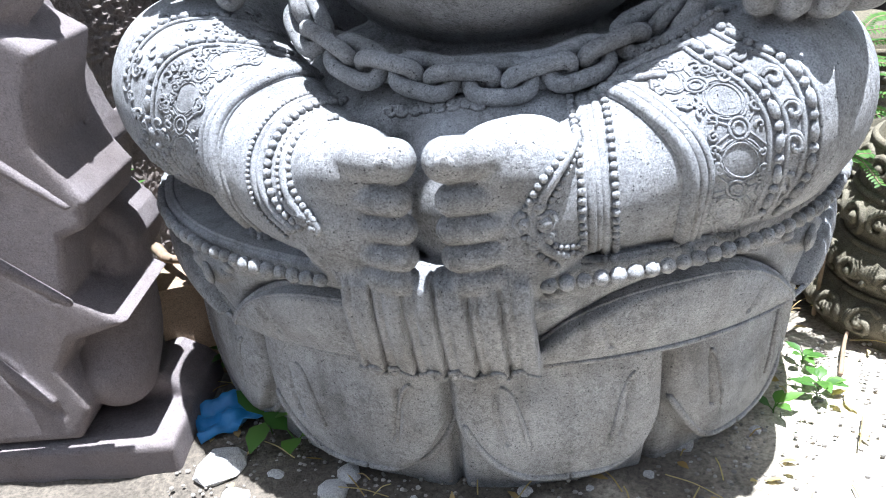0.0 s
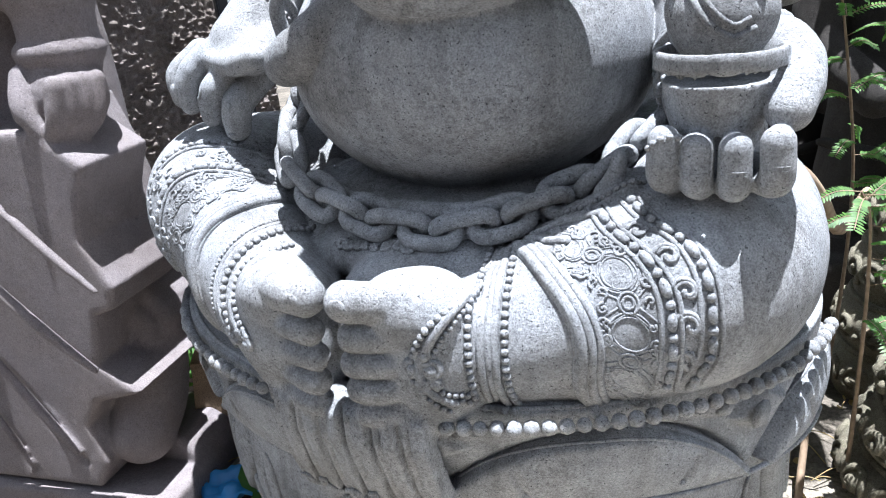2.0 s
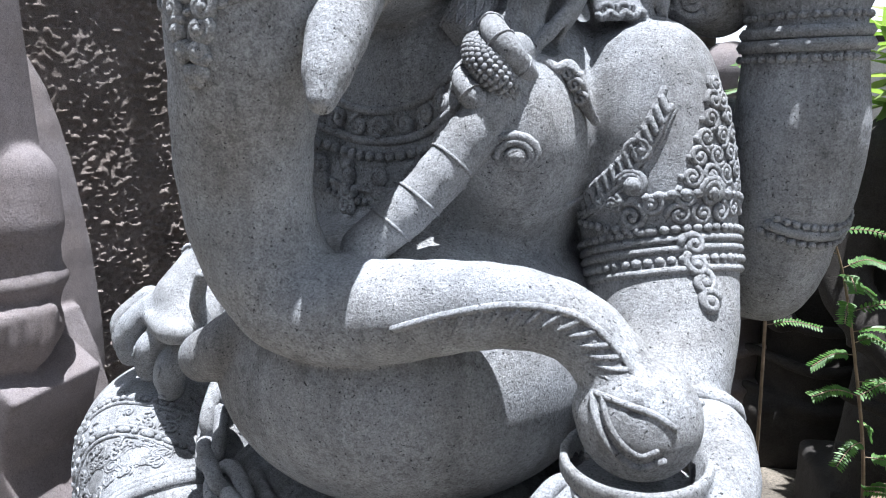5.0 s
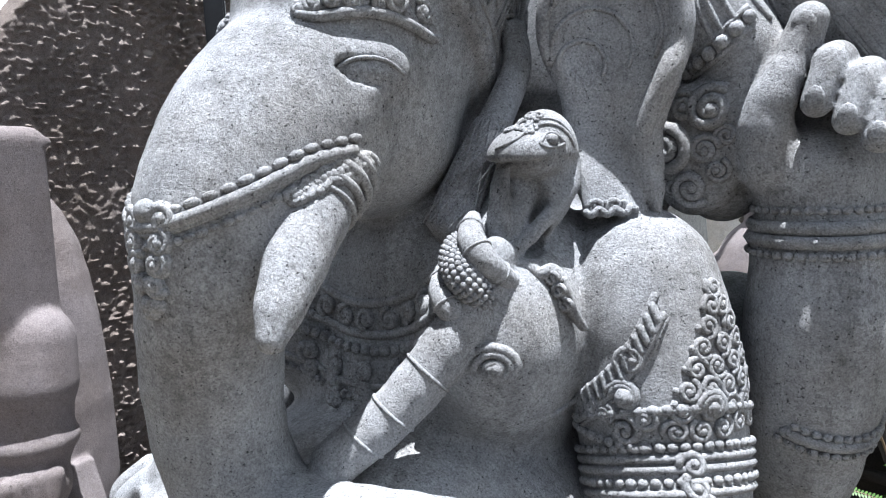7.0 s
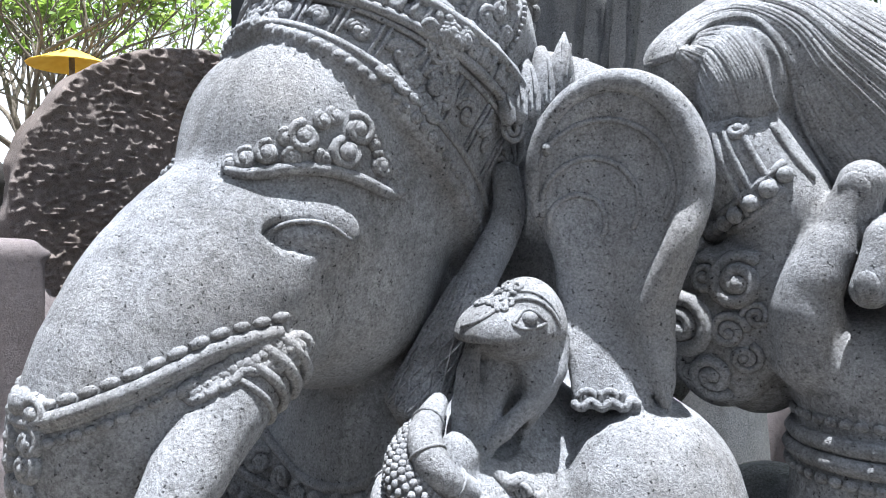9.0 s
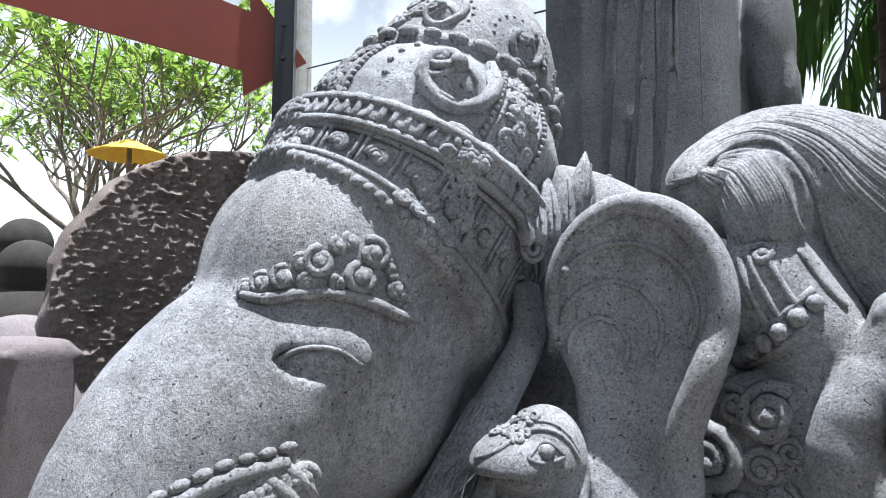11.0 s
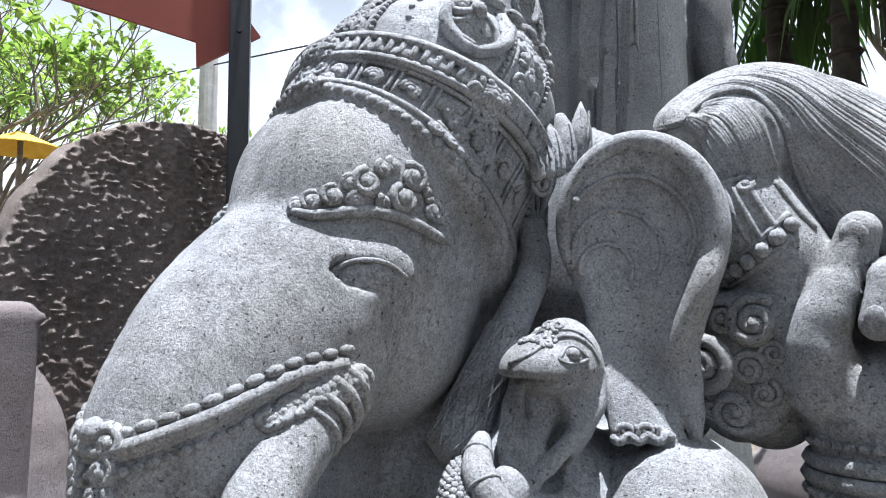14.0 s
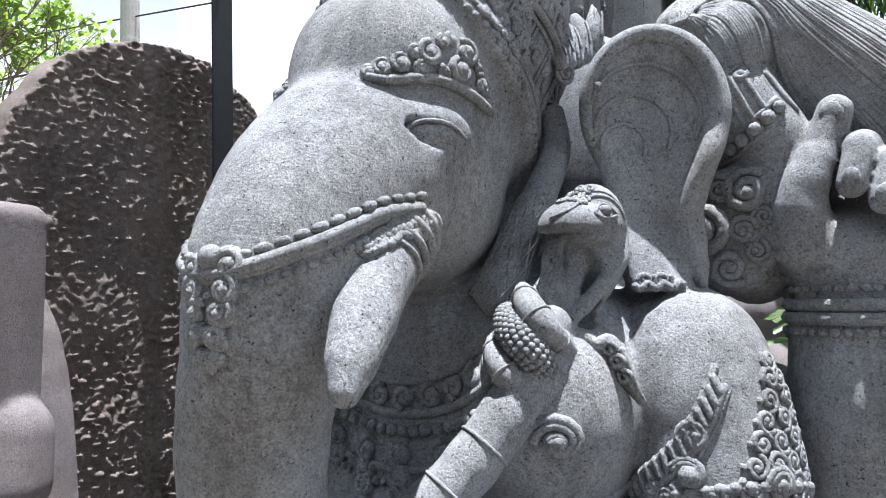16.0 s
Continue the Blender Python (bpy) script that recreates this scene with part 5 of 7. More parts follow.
    for rows, r in ((((0.492, 1.272), (0.500, 1.240), (0.520, 1.208), (0.550, 1.192), (0.580, 1.208)), 0.0055), (((0.505, 1.270), (0.513, 1.243), (0.530, 1.219), (0.552, 1.207), (0.572, 1.218)), 0.0042), (((0.492, 1.274), (0.525, 1.268), (0.565, 1.262), (0.590, 1.250)), 0.0045)):
        c.strip(c.snap(spline([S(u, 0.40, z + 0.02) for u, z in rows], 8), -n2, 0.0, 0.3), r)
    c.ball(c.snap([S(0.546, 0.40, 1.283)], -n2)[0], 0.008, 0.002, cut=True)


def arms(c):
    c.limb([S(0.33, -0.17, 1.625, 0.085), S(0.384, -0.145, 1.598, 0.105), S(0.400, -0.128, 1.560, 0.118), S(0.416, -0.122, 1.455, 0.127), S(0.438, -0.105, 1.316, 0.124), S(0.478, -0.02, 1.20, 0.104), S(0.49, 0.09, 1.10, 0.092), S(0.515, 0.20, 1.02, 0.07)], 0.02)
    c.limb([S(-0.33, -0.20, 1.63, 0.14), S(-0.42, -0.17, 1.48, 0.12), S(-0.45, -0.08, 1.33, 0.095), S(-0.44, 0.07, 1.25, 0.072), S(-0.46, 0.16, 1.19, 0.06)], 0.02)
    # bowl in the fore hand
    b = np.array(S(0.514, 0.264, 0))

    def bowl(X, Y, Z):
        rad = np.sqrt((X - b[0]) ** 2 + (Y - b[1]) ** 2)
        prof = np.interp(Z, [0.98, 1.02, 1.06, 1.10, 1.125, 1.130, 1.153, 1.165], [0.04, 0.060, 0.070, 0.079, 0.083, 0.093, 0.093, 0.087])
        wall = np.maximum(rad - prof, np.maximum(Z - 1.157, 1.035 - Z))
        return np.maximum(wall, -np.maximum(rad - 0.082, 1.110 - Z)) * 0.8
    c.press(bowl, (b[0] - 0.12, b[1] - 0.12, 0.98), (b[0] + 0.12, b[1] + 0.12, 1.2), 0.004)
    for i, u in enumerate((0.450, 0.497, 0.548, 0.602)):
        lift = (0.004, -0.004, -0.006, 0.004)[i]
        c.limb([S(u * 0.6 + 0.205, 0.23, 0.965, 0.03), S(u, 0.328, 0.972 + lift, 0.0245), S(u, 0.338, 1.030 + lift, 0.0235)], 0.002)
        for dz in (0.0, 0.006):
            c.strip(c.snap(np.array([S(u + d, 0.40, 0.995 + dz + lift) for d in np.linspace(-0.017, 0.017, 7)]), -FWD) - FWD * 0.0004, 0.0011)
    c.limb([S(0.55, 0.10, 1.13, 0.055), S(0.598, 0.17, 1.135, 0.044), S(0.620, 0.245, 1.11, 0.037), S(0.612, 0.302, 1.072, 0.033)], 0.006)
    # raised rear arm and hand
    c.limb([S(0.45, -0.42, 1.45, 0.11), S(0.560, -0.33, 1.24, 0.088), S(0.597, -0.295, 1.36, 0.100), S(0.614, -0.288, 1.49, 0.106), S(0.612, -0.295, 1.63, 0.094), S(0.61, -0.30, 1.73, 0.085)], 0.02)
    c.ball(S(0.63, -0.335, 1.79), (0.10, 0.065, 0.11), 0.03, SDEG)
    c.ball(S(0.60, -0.275, 1.745), (0.080, 0.062, 0.06), 0.03, SDEG)
    c.limb([S(0.555, -0.24, 1.76, 0.046), S(0.552, -0.225, 1.82, 0.038), S(0.568, -0.228, 1.872, 0.031), S(0.582, -0.248, 1.905, 0.027)], 0.010)
    c.limb([S(0.582, -0.248, 1.905, 0.0285), S(0.592, -0.254, 1.935, 0.027), S(0.603, -0.258, 1.965, 0.026)], 0.004)
    c.box(S(0.600, -0.256, 1.950), (0.025, 0.024, 0.034), 0.018, 0.004, SDEG, (0, 14))
    for i, (u, top) in enumerate(((0.628, 1.905), (0.668, 1.878), (0.704, 1.852))):
        c.limb([S(u + 0.016, -0.31, top - 0.05, 0.027), S(u + 0.012, -0.275, top, 0.025), S(u + 0.006, -0.228, top - 0.006, 0.0235)], 0.004)
        c.limb([S(u + 0.006, -0.225, top - 0.014, 0.0230), S(u - 0.006, -0.210, top - 0.062, 0.0215)], 0.003)
        c.bead(np.array(S(u - 0.005, -0.1885, top - 0.056)), (0.013, 0.0035, 0.017), turn=np.stack([SIDE, FWD, [0, 0, 1]]))
    c.bead(np.array(S(0.600, -0.2335, 1.956)), (0.018, 0.0035, 0.021), turn=np.stack([SIDE, FWD, [0, 0, 1]]))
    # fly whisk: swept tail of hair that curls into a knot, bound below
    rows = [S(*r) for r in HAIR]
    c.limb(rows, 0.01, 5)
    c.ball(S(0.60, -0.42, 1.97), (0.14, 0.07, 0.13), 0.03, SDEG)
    c.ball(S(0.55, -0.39, 2.05), (0.09, 0.09, 0.11), 0.03, SDEG)
    # inner lock: strands fan from the whorl over a bulb
    c.ball(S(0.462, -0.262, 2.098), (0.054, 0.050, 0.074), 0.006, SDEG)
    look_in = -FWD
    sweep_o = [(0.398, 2.138), (0.350, 2.138), (0.356, 2.190), (0.425, 2.232), (0.520, 2.226), (0.605, 2.168), (0.695, 2.092), (0.790, 1.995), (0.880, 1.85)]
    sweep_i = [(0.404, 2.146), (0.408, 2.162), (0.436, 2.184), (0.482, 2.178), (0.518, 2.120), (0.530, 2.050), (0.555, 1.985), (0.59, 1.92), (0.64, 1.85)]
    for k in range(44):
        q = (k + random.uniform(-0.3, 0.3)) / 43.0
        rows = [S(a[0] * (1 - q) + b[0] * q, -0.12, a[1] * (1 - q) + b[1] * q) for a, b in zip(sweep_o, sweep_i)]
        line = c.snap(spline(rows, 8), look_in, 0.0, 0.5)
        off = np.array([line[:, 0] - SX, line[:, 1] - SY])
        uu, vv = off[0] * SC + off[1] * SS, off[0] * SS - off[1] * SC
        line[(uu > 0.50) & (vv > -0.262)] = np.nan
        c.strip(line - look_in * 0.001, 0.0044 * random.uniform(0.75, 1.25), 5, 0.04)
    outer = [(0.402, 2.150), (0.428, 2.170), (0.466, 2.166), (0.500, 2.118), (0.510, 2.050)]
    inner = [(0.404, 2.140), (0.412, 2.120), (0.420, 2.098), (0.432, 2.070), (0.446, 2.040)]
    c.limb([S(u + 0.006, -0.222 - 0.03 * i / 4, z + 0.004, 0.009) for i, (u, z) in enumerate(outer)], 0.006, cut=True)
    for k in range(22):
        q = (k + 0.6) / 22.0
        rows = [S(a[0] * (1 - q) + b[0] * q, -0.15, a[1] * (1 - q) + b[1] * q) for a, b in zip(outer, inner)]
        c.strip(c.snap(spline(rows, 6), look_in, 0.0, 0.3) - look_in * 0.0015, 0.0050 * random.uniform(0.8, 1.2), 6, 0.03)
    c.limb([S(0.46, -0.27, 2.0, 0.07), S(0.505, -0.28, 1.92, 0.066), S(0.485, -0.295, 1.82, 0.075), S(0.47, -0.30, 1.73, 0.065)], 0.015)
    # open hand on the knee
    c.ball(S(-0.455, 0.155, 1.175), (0.105, 0.085, 0.050), 0.02, SDEG, (20, -10))
    c.ball(S(-0.40, 0.19, 1.165), (0.06, 0.06, 0.035), 0.02, SDEG)
    fingers = [[(-0.56, 0.17, 1.175, 0.03), (-0.60, 0.215, 1.135, 0.0235), (-0.592, 0.222, 1.085, 0.0225)],
               [(-0.46, 0.17, 1.19, 0.03), (-0.512, 0.215, 1.172, 0.0255), (-0.545, 0.245, 1.125, 0.0255), (-0.553, 0.240, 1.075, 0.023)],
               [(-0.44, 0.17, 1.16, 0.03), (-0.470, 0.225, 1.125, 0.0265), (-0.490, 0.243, 1.092, 0.0255), (-0.505, 0.235, 1.048, 0.023)],
               [(-0.41, 0.16, 1.12, 0.03), (-0.428, 0.215, 1.085, 0.031), (-0.435, 0.235, 1.060, 0.031), (-0.447, 0.228, 1.020, 0.028)]]
    for f in fingers:
        c.limb([S(*q) for q in f], 0.004)
        q = f[-1]
        c.bead(np.array(S(q[0] + 0.004, q[1] + q[3] + 0.001, q[2] + 0.016)), (0.014, 0.004, 0.019), turn=np.stack([SIDE, FWD, [0, 0, 1]]))
    c.limb([S(-0.49, 0.22, 1.165, 0.018), S(-0.41, 0.245, 1.155, 0.024), S(-0.34, 0.265, 1.168, 0.022)], 0.010)
    # broken tusk held low at the belly's side
    c.limb([S(-0.10, 0.30, 1.24, 0.045), S(-0.155, 0.325, 1.195, 0.046), S(-0.205, 0.318, 1.170, 0.045), S(-0.232, 0.305, 1.158, 0.040)], 0.012)
    c.limb([S(-0.235, 0.29, 1.205, 0.016), S(-0.232, 0.305, 1.255, 0.014), S(-0.205, 0.31, 1.31, 0.012)], 0.008)
    # loose sash end peeping out beside the bowl
    c.limb([S(0.345, 0.275, 0.93, 0.016), S(0.365, 0.275, 0.955, 0.017), S(0.372, 0.270, 0.990, 0.012)], 0.004)
    c.limb([S(0.325, 0.30, 0.915, 0.013), S(0.365, 0.30, 0.925, 0.017), S(0.395, 0.29, 0.945, 0.013)], 0.004)


def arm_dress(c):
    up = np.array([0, 0, 1.0])

    def arm_ring(pt, axis, R=0.172, a0=-150, a1=150, n=80):
        return around(c, np.array(pt), axis, R, a0, a1, n, FWD)
    ax = np.array(S(0.50, -0.07, 1.17)) - np.array(S(0.42, -0.17, 1.50))
    for pt, r in ((S(0.463, -0.13, 1.290), 0.0085), (S(0.455, -0.14, 1.335), 0.0085), (S(0.445, -0.145, 1.385), 0.0095)):
        c.bead_row(arm_ring(pt, ax), r, 2.0, 1.2, 0.15)
    for pt in (S(0.466, -0.128, 1.275), S(0.46, -0.134, 1.306), S(0.457, -0.138, 1.320), S(0.448, -0.143, 1.385)):
        c.strip(arm_ring(pt, ax), 0.0065)
    face = D(0.80, 0.60)
    lat = np.cross(up, face)
    for s in (1,):
        core = np.array(S(0.43, -0.16, 1.50)) + face * 0.2
        for i, (z, half, m) in enumerate(((1.405, 0.085, 6), (1.432, 0.075, 5), (1.46, 0.065, 5), (1.488, 0.05, 4), (1.515, 0.036, 3), (1.542, 0.024, 2), (1.568, 0.012, 2), (1.592, 0.0, 1))):
            for k in range(m):
                x = -half + 2 * half * k / max(m - 1, 1)
                at = np.array([core[0], core[1], z]) + lat * x
                c.curl(at, -face, 0.0165, 0.0042, 1.5, i + k, (-1) ** (i + k))
            c.stud(np.array([core[0], core[1], z]) + lat * (half + 0.016), -face, 0.0055)
            c.stud(np.array([core[0], core[1], z]) - lat * (half + 0.016), -face, 0.0055)
        for r in (0.026, 0.018):
            c.curl(np.array([core[0], core[1], 1.435]) - lat * 0.03, -face, r, 0.006, 1.02)
        for k in range(4):
            c.curl(np.array([core[0], core[1], 1.36 - 0.026 * k]) - lat * 0.07, -face, 0.018, 0.006, 1.3, k, (-1) ** k)
    # sloping upper edge of the armlet: flutes between two rails, a medallion below
    slope = spline([(0.318, 1.408), (0.352, 1.438), (0.388, 1.470), (0.418, 1.505), (0.440, 1.545), (0.456, 1.590)], 6)
    for o, r in ((0.0, 0.0060), (-0.030, 0.0065), (-0.040, 0.0035)):
        c.strip(c.snap(np.array([S(u + 0.4 * abs(o), 0.15, z + o * 0.85) for u, z in slope]), -FWD, 0.0, 0.5), r)
    for k in range(2, len(slope) - 1, 2):
        u, z = slope[k]
        c.strip(c.snap(np.array([S(u + 0.012 * q, 0.15, z - 0.026 * q + 0.004) for q in np.linspace(0, 1, 6)]), -FWD, 0.0, 0.5), 0.0075)
    for r in (0.028, 0.021):
        c.curl(S(0.424, 0.15, 1.447), -FWD, r, 0.0050, 1.02)
    c.stud(S(0.424, 0.15, 1.447), -FWD, 0.016)
    for u, z, r in ((0.430, 1.498, 0.022), (0.424, 1.400, 0.024), (0.395, 1.420, 0.014), (0.372, 1.420, 0.012), (0.452, 1.420, 0.016)):
        c.curl(S(u, 0.15, z), -FWD, r, 0.0048, 1.5, z * 50, 1)
    c.bead_row(c.snap(np.array([S(u, 0.15, 1.378 + 0.02 * (u - 0.4)) for u in np.linspace(0.33, 0.45, 30)]), -FWD, 0.0, 0.5), 0.0095, 2.0, 1.0, 0.15)
    # bracelets
    for z, r, bead in ((1.625, 0.008, 1), (1.645, 0.011, 0), (1.665, 0.011, 0), (1.69, 0.008, 1)):
        p = arm_ring(S(0.61, -0.31, z), up, 0.125, -140, 140)
        if bead:
            c.bead_row(p, r, 2.0, 1.2, 0.1)
        else:
            c.strip(p, r)
    slant = D(0.35, 0.25, 0.9)
    for k, r in ((0.0, 0.009), (0.035, 0.008)):
        c.bead_row(arm_ring(S(0.645, -0.325, 1.36 + k), slant, 0.145, -140, 140), r, 2.0, 1.1, 0.1)
    c.strip(arm_ring(S(0.645, -0.325, 1.378), slant, 0.145, -140, 140), 0.010)
    # near bracelet of the bowl arm, bracelet of the open hand
    d = np.array(S(0.515, 0.20, 1.02)) - np.array(S(0.48, -0.05, 1.18))
    for k, r, bead in ((0.50, 0.012, 0), (0.58, 0.0085, 1), (0.66, 0.010, 0), (0.74, 0.0085, 1)):
        p = around(c, np.array(S(0.48, -0.05, 1.18)) + d * k, d, 0.13, -170, 170, 70)
        c.bead_row(p, r, 2.0, 1.1, 0.1) if bead else c.strip(p, r)
    d = np.array(S(-0.46, 0.16, 1.19)) - np.array(S(-0.45, -0.08, 1.33))
    for k, r, bead in ((-0.25, 0.012, 0), (-0.1, 0.009, 1), (0.05, 0.009, 0), (0.15, 0.008, 1)):
        p = around(c, np.array(S(-0.443, 0.06, 1.255)) + d * k, d, 0.105, -150, 150, 60)
        c.bead_row(p, r, 2.0, 1.0, 0.1) if bead else c.strip(p, r)
    # binding of the whisk, scrolls below it
    face = D(0.45, 0.89)
    lat = np.cross(up, face)
    b0 = np.array(S(0.524, -0.12, 1.930))
    seg = np.array([b0 + lat * x + up * 0.9 * x for x in np.linspace(-0.045, 0.05, 12)])
    c.bead_row(c.snap(seg, -face), 0.0145, 2.0, 1.0, 0.2)
    for o in (0.017, -0.017):
        c.strip(c.snap(seg + up * o, -face), 0.0055)
    way = -FWD
    for rows in (((0.450, 2.032), (0.466, 1.985), (0.494, 1.922)), ((0.462, 2.034), (0.482, 1.985), (0.508, 1.935)), ((0.480, 2.036), (0.505, 1.985), (0.530, 1.950)), ((0.508, 2.040), (0.532, 2.000), (0.552, 1.972))):
        c.strip(c.snap(spline([S(u, -0.12, z) for u, z in rows], 8), way, 0.0, 0.3), 0.0050, 6, 0.02)
    c.curl(S(0.476, -0.12, 2.034), way, 0.013, 0.0050, 1.3, 0.5, 1)
    # scrolls below the binding: two great spirals, smaller ones round them
    c.ball(S(0.445, -0.238, 1.785), (0.075, 0.040, 0.105), 0.015, SDEG)
    c.ball(S(0.485, -0.245, 1.846), (0.046, 0.038, 0.044), 0.010, SDEG)
    for u, z, r, sp, fl in ((0.412, 1.785, 0.040, 0.5, 1), (0.478, 1.846, 0.034, 2.2, -1), (0.448, 1.726, 0.028, 4.0, 1), (0.438, 1.852, 0.022, 1.0, 1), (0.470, 1.785, 0.022, 3.0, -1), (0.418, 1.726, 0.016, 1.0, -1), (0.488, 1.752, 0.018, 2.0, 1), (0.500, 1.805, 0.016, 0.0, 1)):
        at = np.array(S(u, -0.10, z))
        c.curl(at, way, r, r * 0.24, 1.75, sp, fl)
        c.curl(at, way, r * 1.22, r * 0.10, 0.8, sp, fl)


def serpent(c):
    c.limb([S(0.11, 0.27, 1.38, 0.034), S(0.175, 0.205, 1.45, 0.036), S(0.225, 0.15, 1.53, 0.037), S(0.25, 0.11, 1.59, 0.034), S(0.262, 0.07, 1.65, 0.028)], 0.006, 6)
    # hood tapering down from the throat, low domed head with a flat underside
    c.limb([S(0.288, -0.040, 1.768, 0.045), S(0.286, -0.022, 1.72, 0.040), S(0.272, 0.012, 1.675, 0.028), S(0.258, 0.044, 1.628, 0.013)], 0.008)
    c.ball(S(0.287, 0.036, 1.715), (0.040, 0.044, 0.080), 0.006, SDEG, (18, 0), cut=True)
    c.limb([S(0.264, -0.012, 1.775, 0.028), S(0.262, 0.006, 1.725, 0.026), S(0.256, 0.028, 1.675, 0.020), S(0.252, 0.046, 1.630, 0.010)], 0.006)
    # raised rims of the hood, meeting in a point below
    c.limb([S(0.326, -0.048, 1.778, 0.012), S(0.327, -0.028, 1.735, 0.013), S(0.302, 0.010, 1.690, 0.012), S(0.275, 0.040, 1.652, 0.010), S(0.256, 0.056, 1.622, 0.006)], 0.003)
    c.limb([S(0.254, 0.028, 1.782, 0.011), S(0.247, 0.042, 1.735, 0.011), S(0.246, 0.052, 1.680, 0.010), S(0.250, 0.058, 1.630, 0.006)], 0.003)
    c.ball(S(0.286, -0.012, 1.776), (0.046, 0.052, 0.022), 0.005, SDEG)
    hc = np.array(S(0.286, -0.014, 1.786))

    def dome(X, Y, Z):
        a = (X - hc[0]) * SC + (Y - hc[1]) * SS
        b = (X - hc[0]) * SS - (Y - hc[1]) * SC
        h = Z - hc[2]
        snout = np.sqrt(((a + 0.010) / 0.056) ** 2 + ((b - 0.018) / 0.064) ** 2 + (h / 0.046) ** 2)
        skull = np.sqrt(((a - 0.004) / 0.051) ** 2 + ((b + 0.010) / 0.055) ** 2 + (h / 0.070) ** 2)
        return np.maximum((np.minimum(snout, skull) - 1) * 0.050, -0.002 - h - 0.03 * b)
    c.press(dome, hc - 0.09, hc + 0.09, 0.003)
    c.limb([S(0.262, 0.040, 1.772, 0.007), S(0.260, 0.046, 1.71, 0.010), S(0.262, 0.046, 1.65, 0.004)], 0.004)


def serpent_dress(c):
    # turns wound about the body, the middle one scaly
    turns = (((0.205, 0.045, 1.700), (0.246, 0.110, 1.678), (0.276, 0.118, 1.645), (0.288, 0.055, 1.600)), ((0.185, 0.060, 1.668), (0.230, 0.128, 1.645), (0.262, 0.134, 1.612), (0.268, 0.062, 1.560)), ((0.172, 0.075, 1.632), (0.214, 0.142, 1.606), (0.240, 0.145, 1.575), (0.244, 0.072, 1.528)))
    for k, rows in enumerate(turns):
        p = spline([S(*q) for q in rows], 8)
        tube = (0.021, 0.021, 0.020)[k]
        ends = np.sin(np.linspace(0.35, math.pi - 0.35, len(p))) ** 0.5
        c.cord(p, tube * ends, 10)
        if k == 1:
            t = np.gradient(p, axis=0)
            t /= np.linalg.norm(t, axis=1, keepdims=True)
            for i in range(1, len(p) - 1):
                e1 = np.cross(t[i], [0, 0, 1.0])
                e1 /= np.linalg.norm(e1)
                e2 = np.cross(t[i], e1)
                for j in range(14):
                    a = 0.449 * (j + 0.5 * (i % 2))
                    c.bead(p[i] + tube * ends[i] * (math.cos(a) * e1 + math.sin(a) * e2), (0.0056, 0.0056, 0.0050), 6, 4)
        else:
            for i in (5, 12, 19):
                th = np.linspace(0, 2 * np.pi, 16, endpoint=False)
                d = p[i + 1] - p[i - 1]
                d /= np.linalg.norm(d)
                e1 = np.cross(d, [0, 0, 1.0])
                e1 /= np.linalg.norm(e1)
                e2 = np.cross(d, e1)
                c.cord(p[i] + tube * ends[i] * (np.cos(th)[:, None] * e1 + np.sin(th)[:, None] * e2), 0.0022, 5, True)
    axis = D(-0.45, 0.55, -0.70)
    for q in ((0.205, 0.175, 1.50), (0.17, 0.21, 1.445), (0.14, 0.24, 1.41)):
        c.strip(around(c, np.array(S(*q)), axis, 0.07, -110, 110, 20, FWD), 0.0028)
    up = np.array([0, 0, 1.0])
    # eyes under an arched brow line that runs on to the snout
    for s in (1, -1):
        way = D(-s * 0.74, -0.67)
        lat = D(s * 0.67, -0.74)
        at = np.array(S(0.286 + s * 0.056, 0.030, 1.810))
        eye = c.snap([at], way)[0]
        th = np.linspace(0, 6.283, 20, endpoint=False)
        if not np.isnan(eye).any():
            c.bead(eye, (0.0105, 0.0105, 0.0085), 10, 7)
            for o in (1, -1):
                c.strip(c.snap(np.array([at + lat * x + up * (o * 0.0105 * (1 - (x / 0.021) ** 2) - 0.25 * abs(x)) for x in np.linspace(-0.021, 0.021, 12)]), way), 0.0026)
        brow = spline([at + lat * x + up * z for x, z in ((-0.078, -0.010), (-0.050, 0.004), (-0.022, 0.019), (0.004, 0.022), (0.026, 0.010), (0.040, -0.012))], 6)
        c.strip(c.snap(brow, way), 0.0030)
        c.strip(c.snap(brow + up * 0.008, way)[8:], 0.0022)
    for k in range(9):
        c.curl(np.array(S(0.266 + 0.017 * (k % 3), 0.005 + 0.014 * (k // 3), 1.90)), -up, 0.0080, 0.0028, 1.2, k, (-1) ** k, FWD)


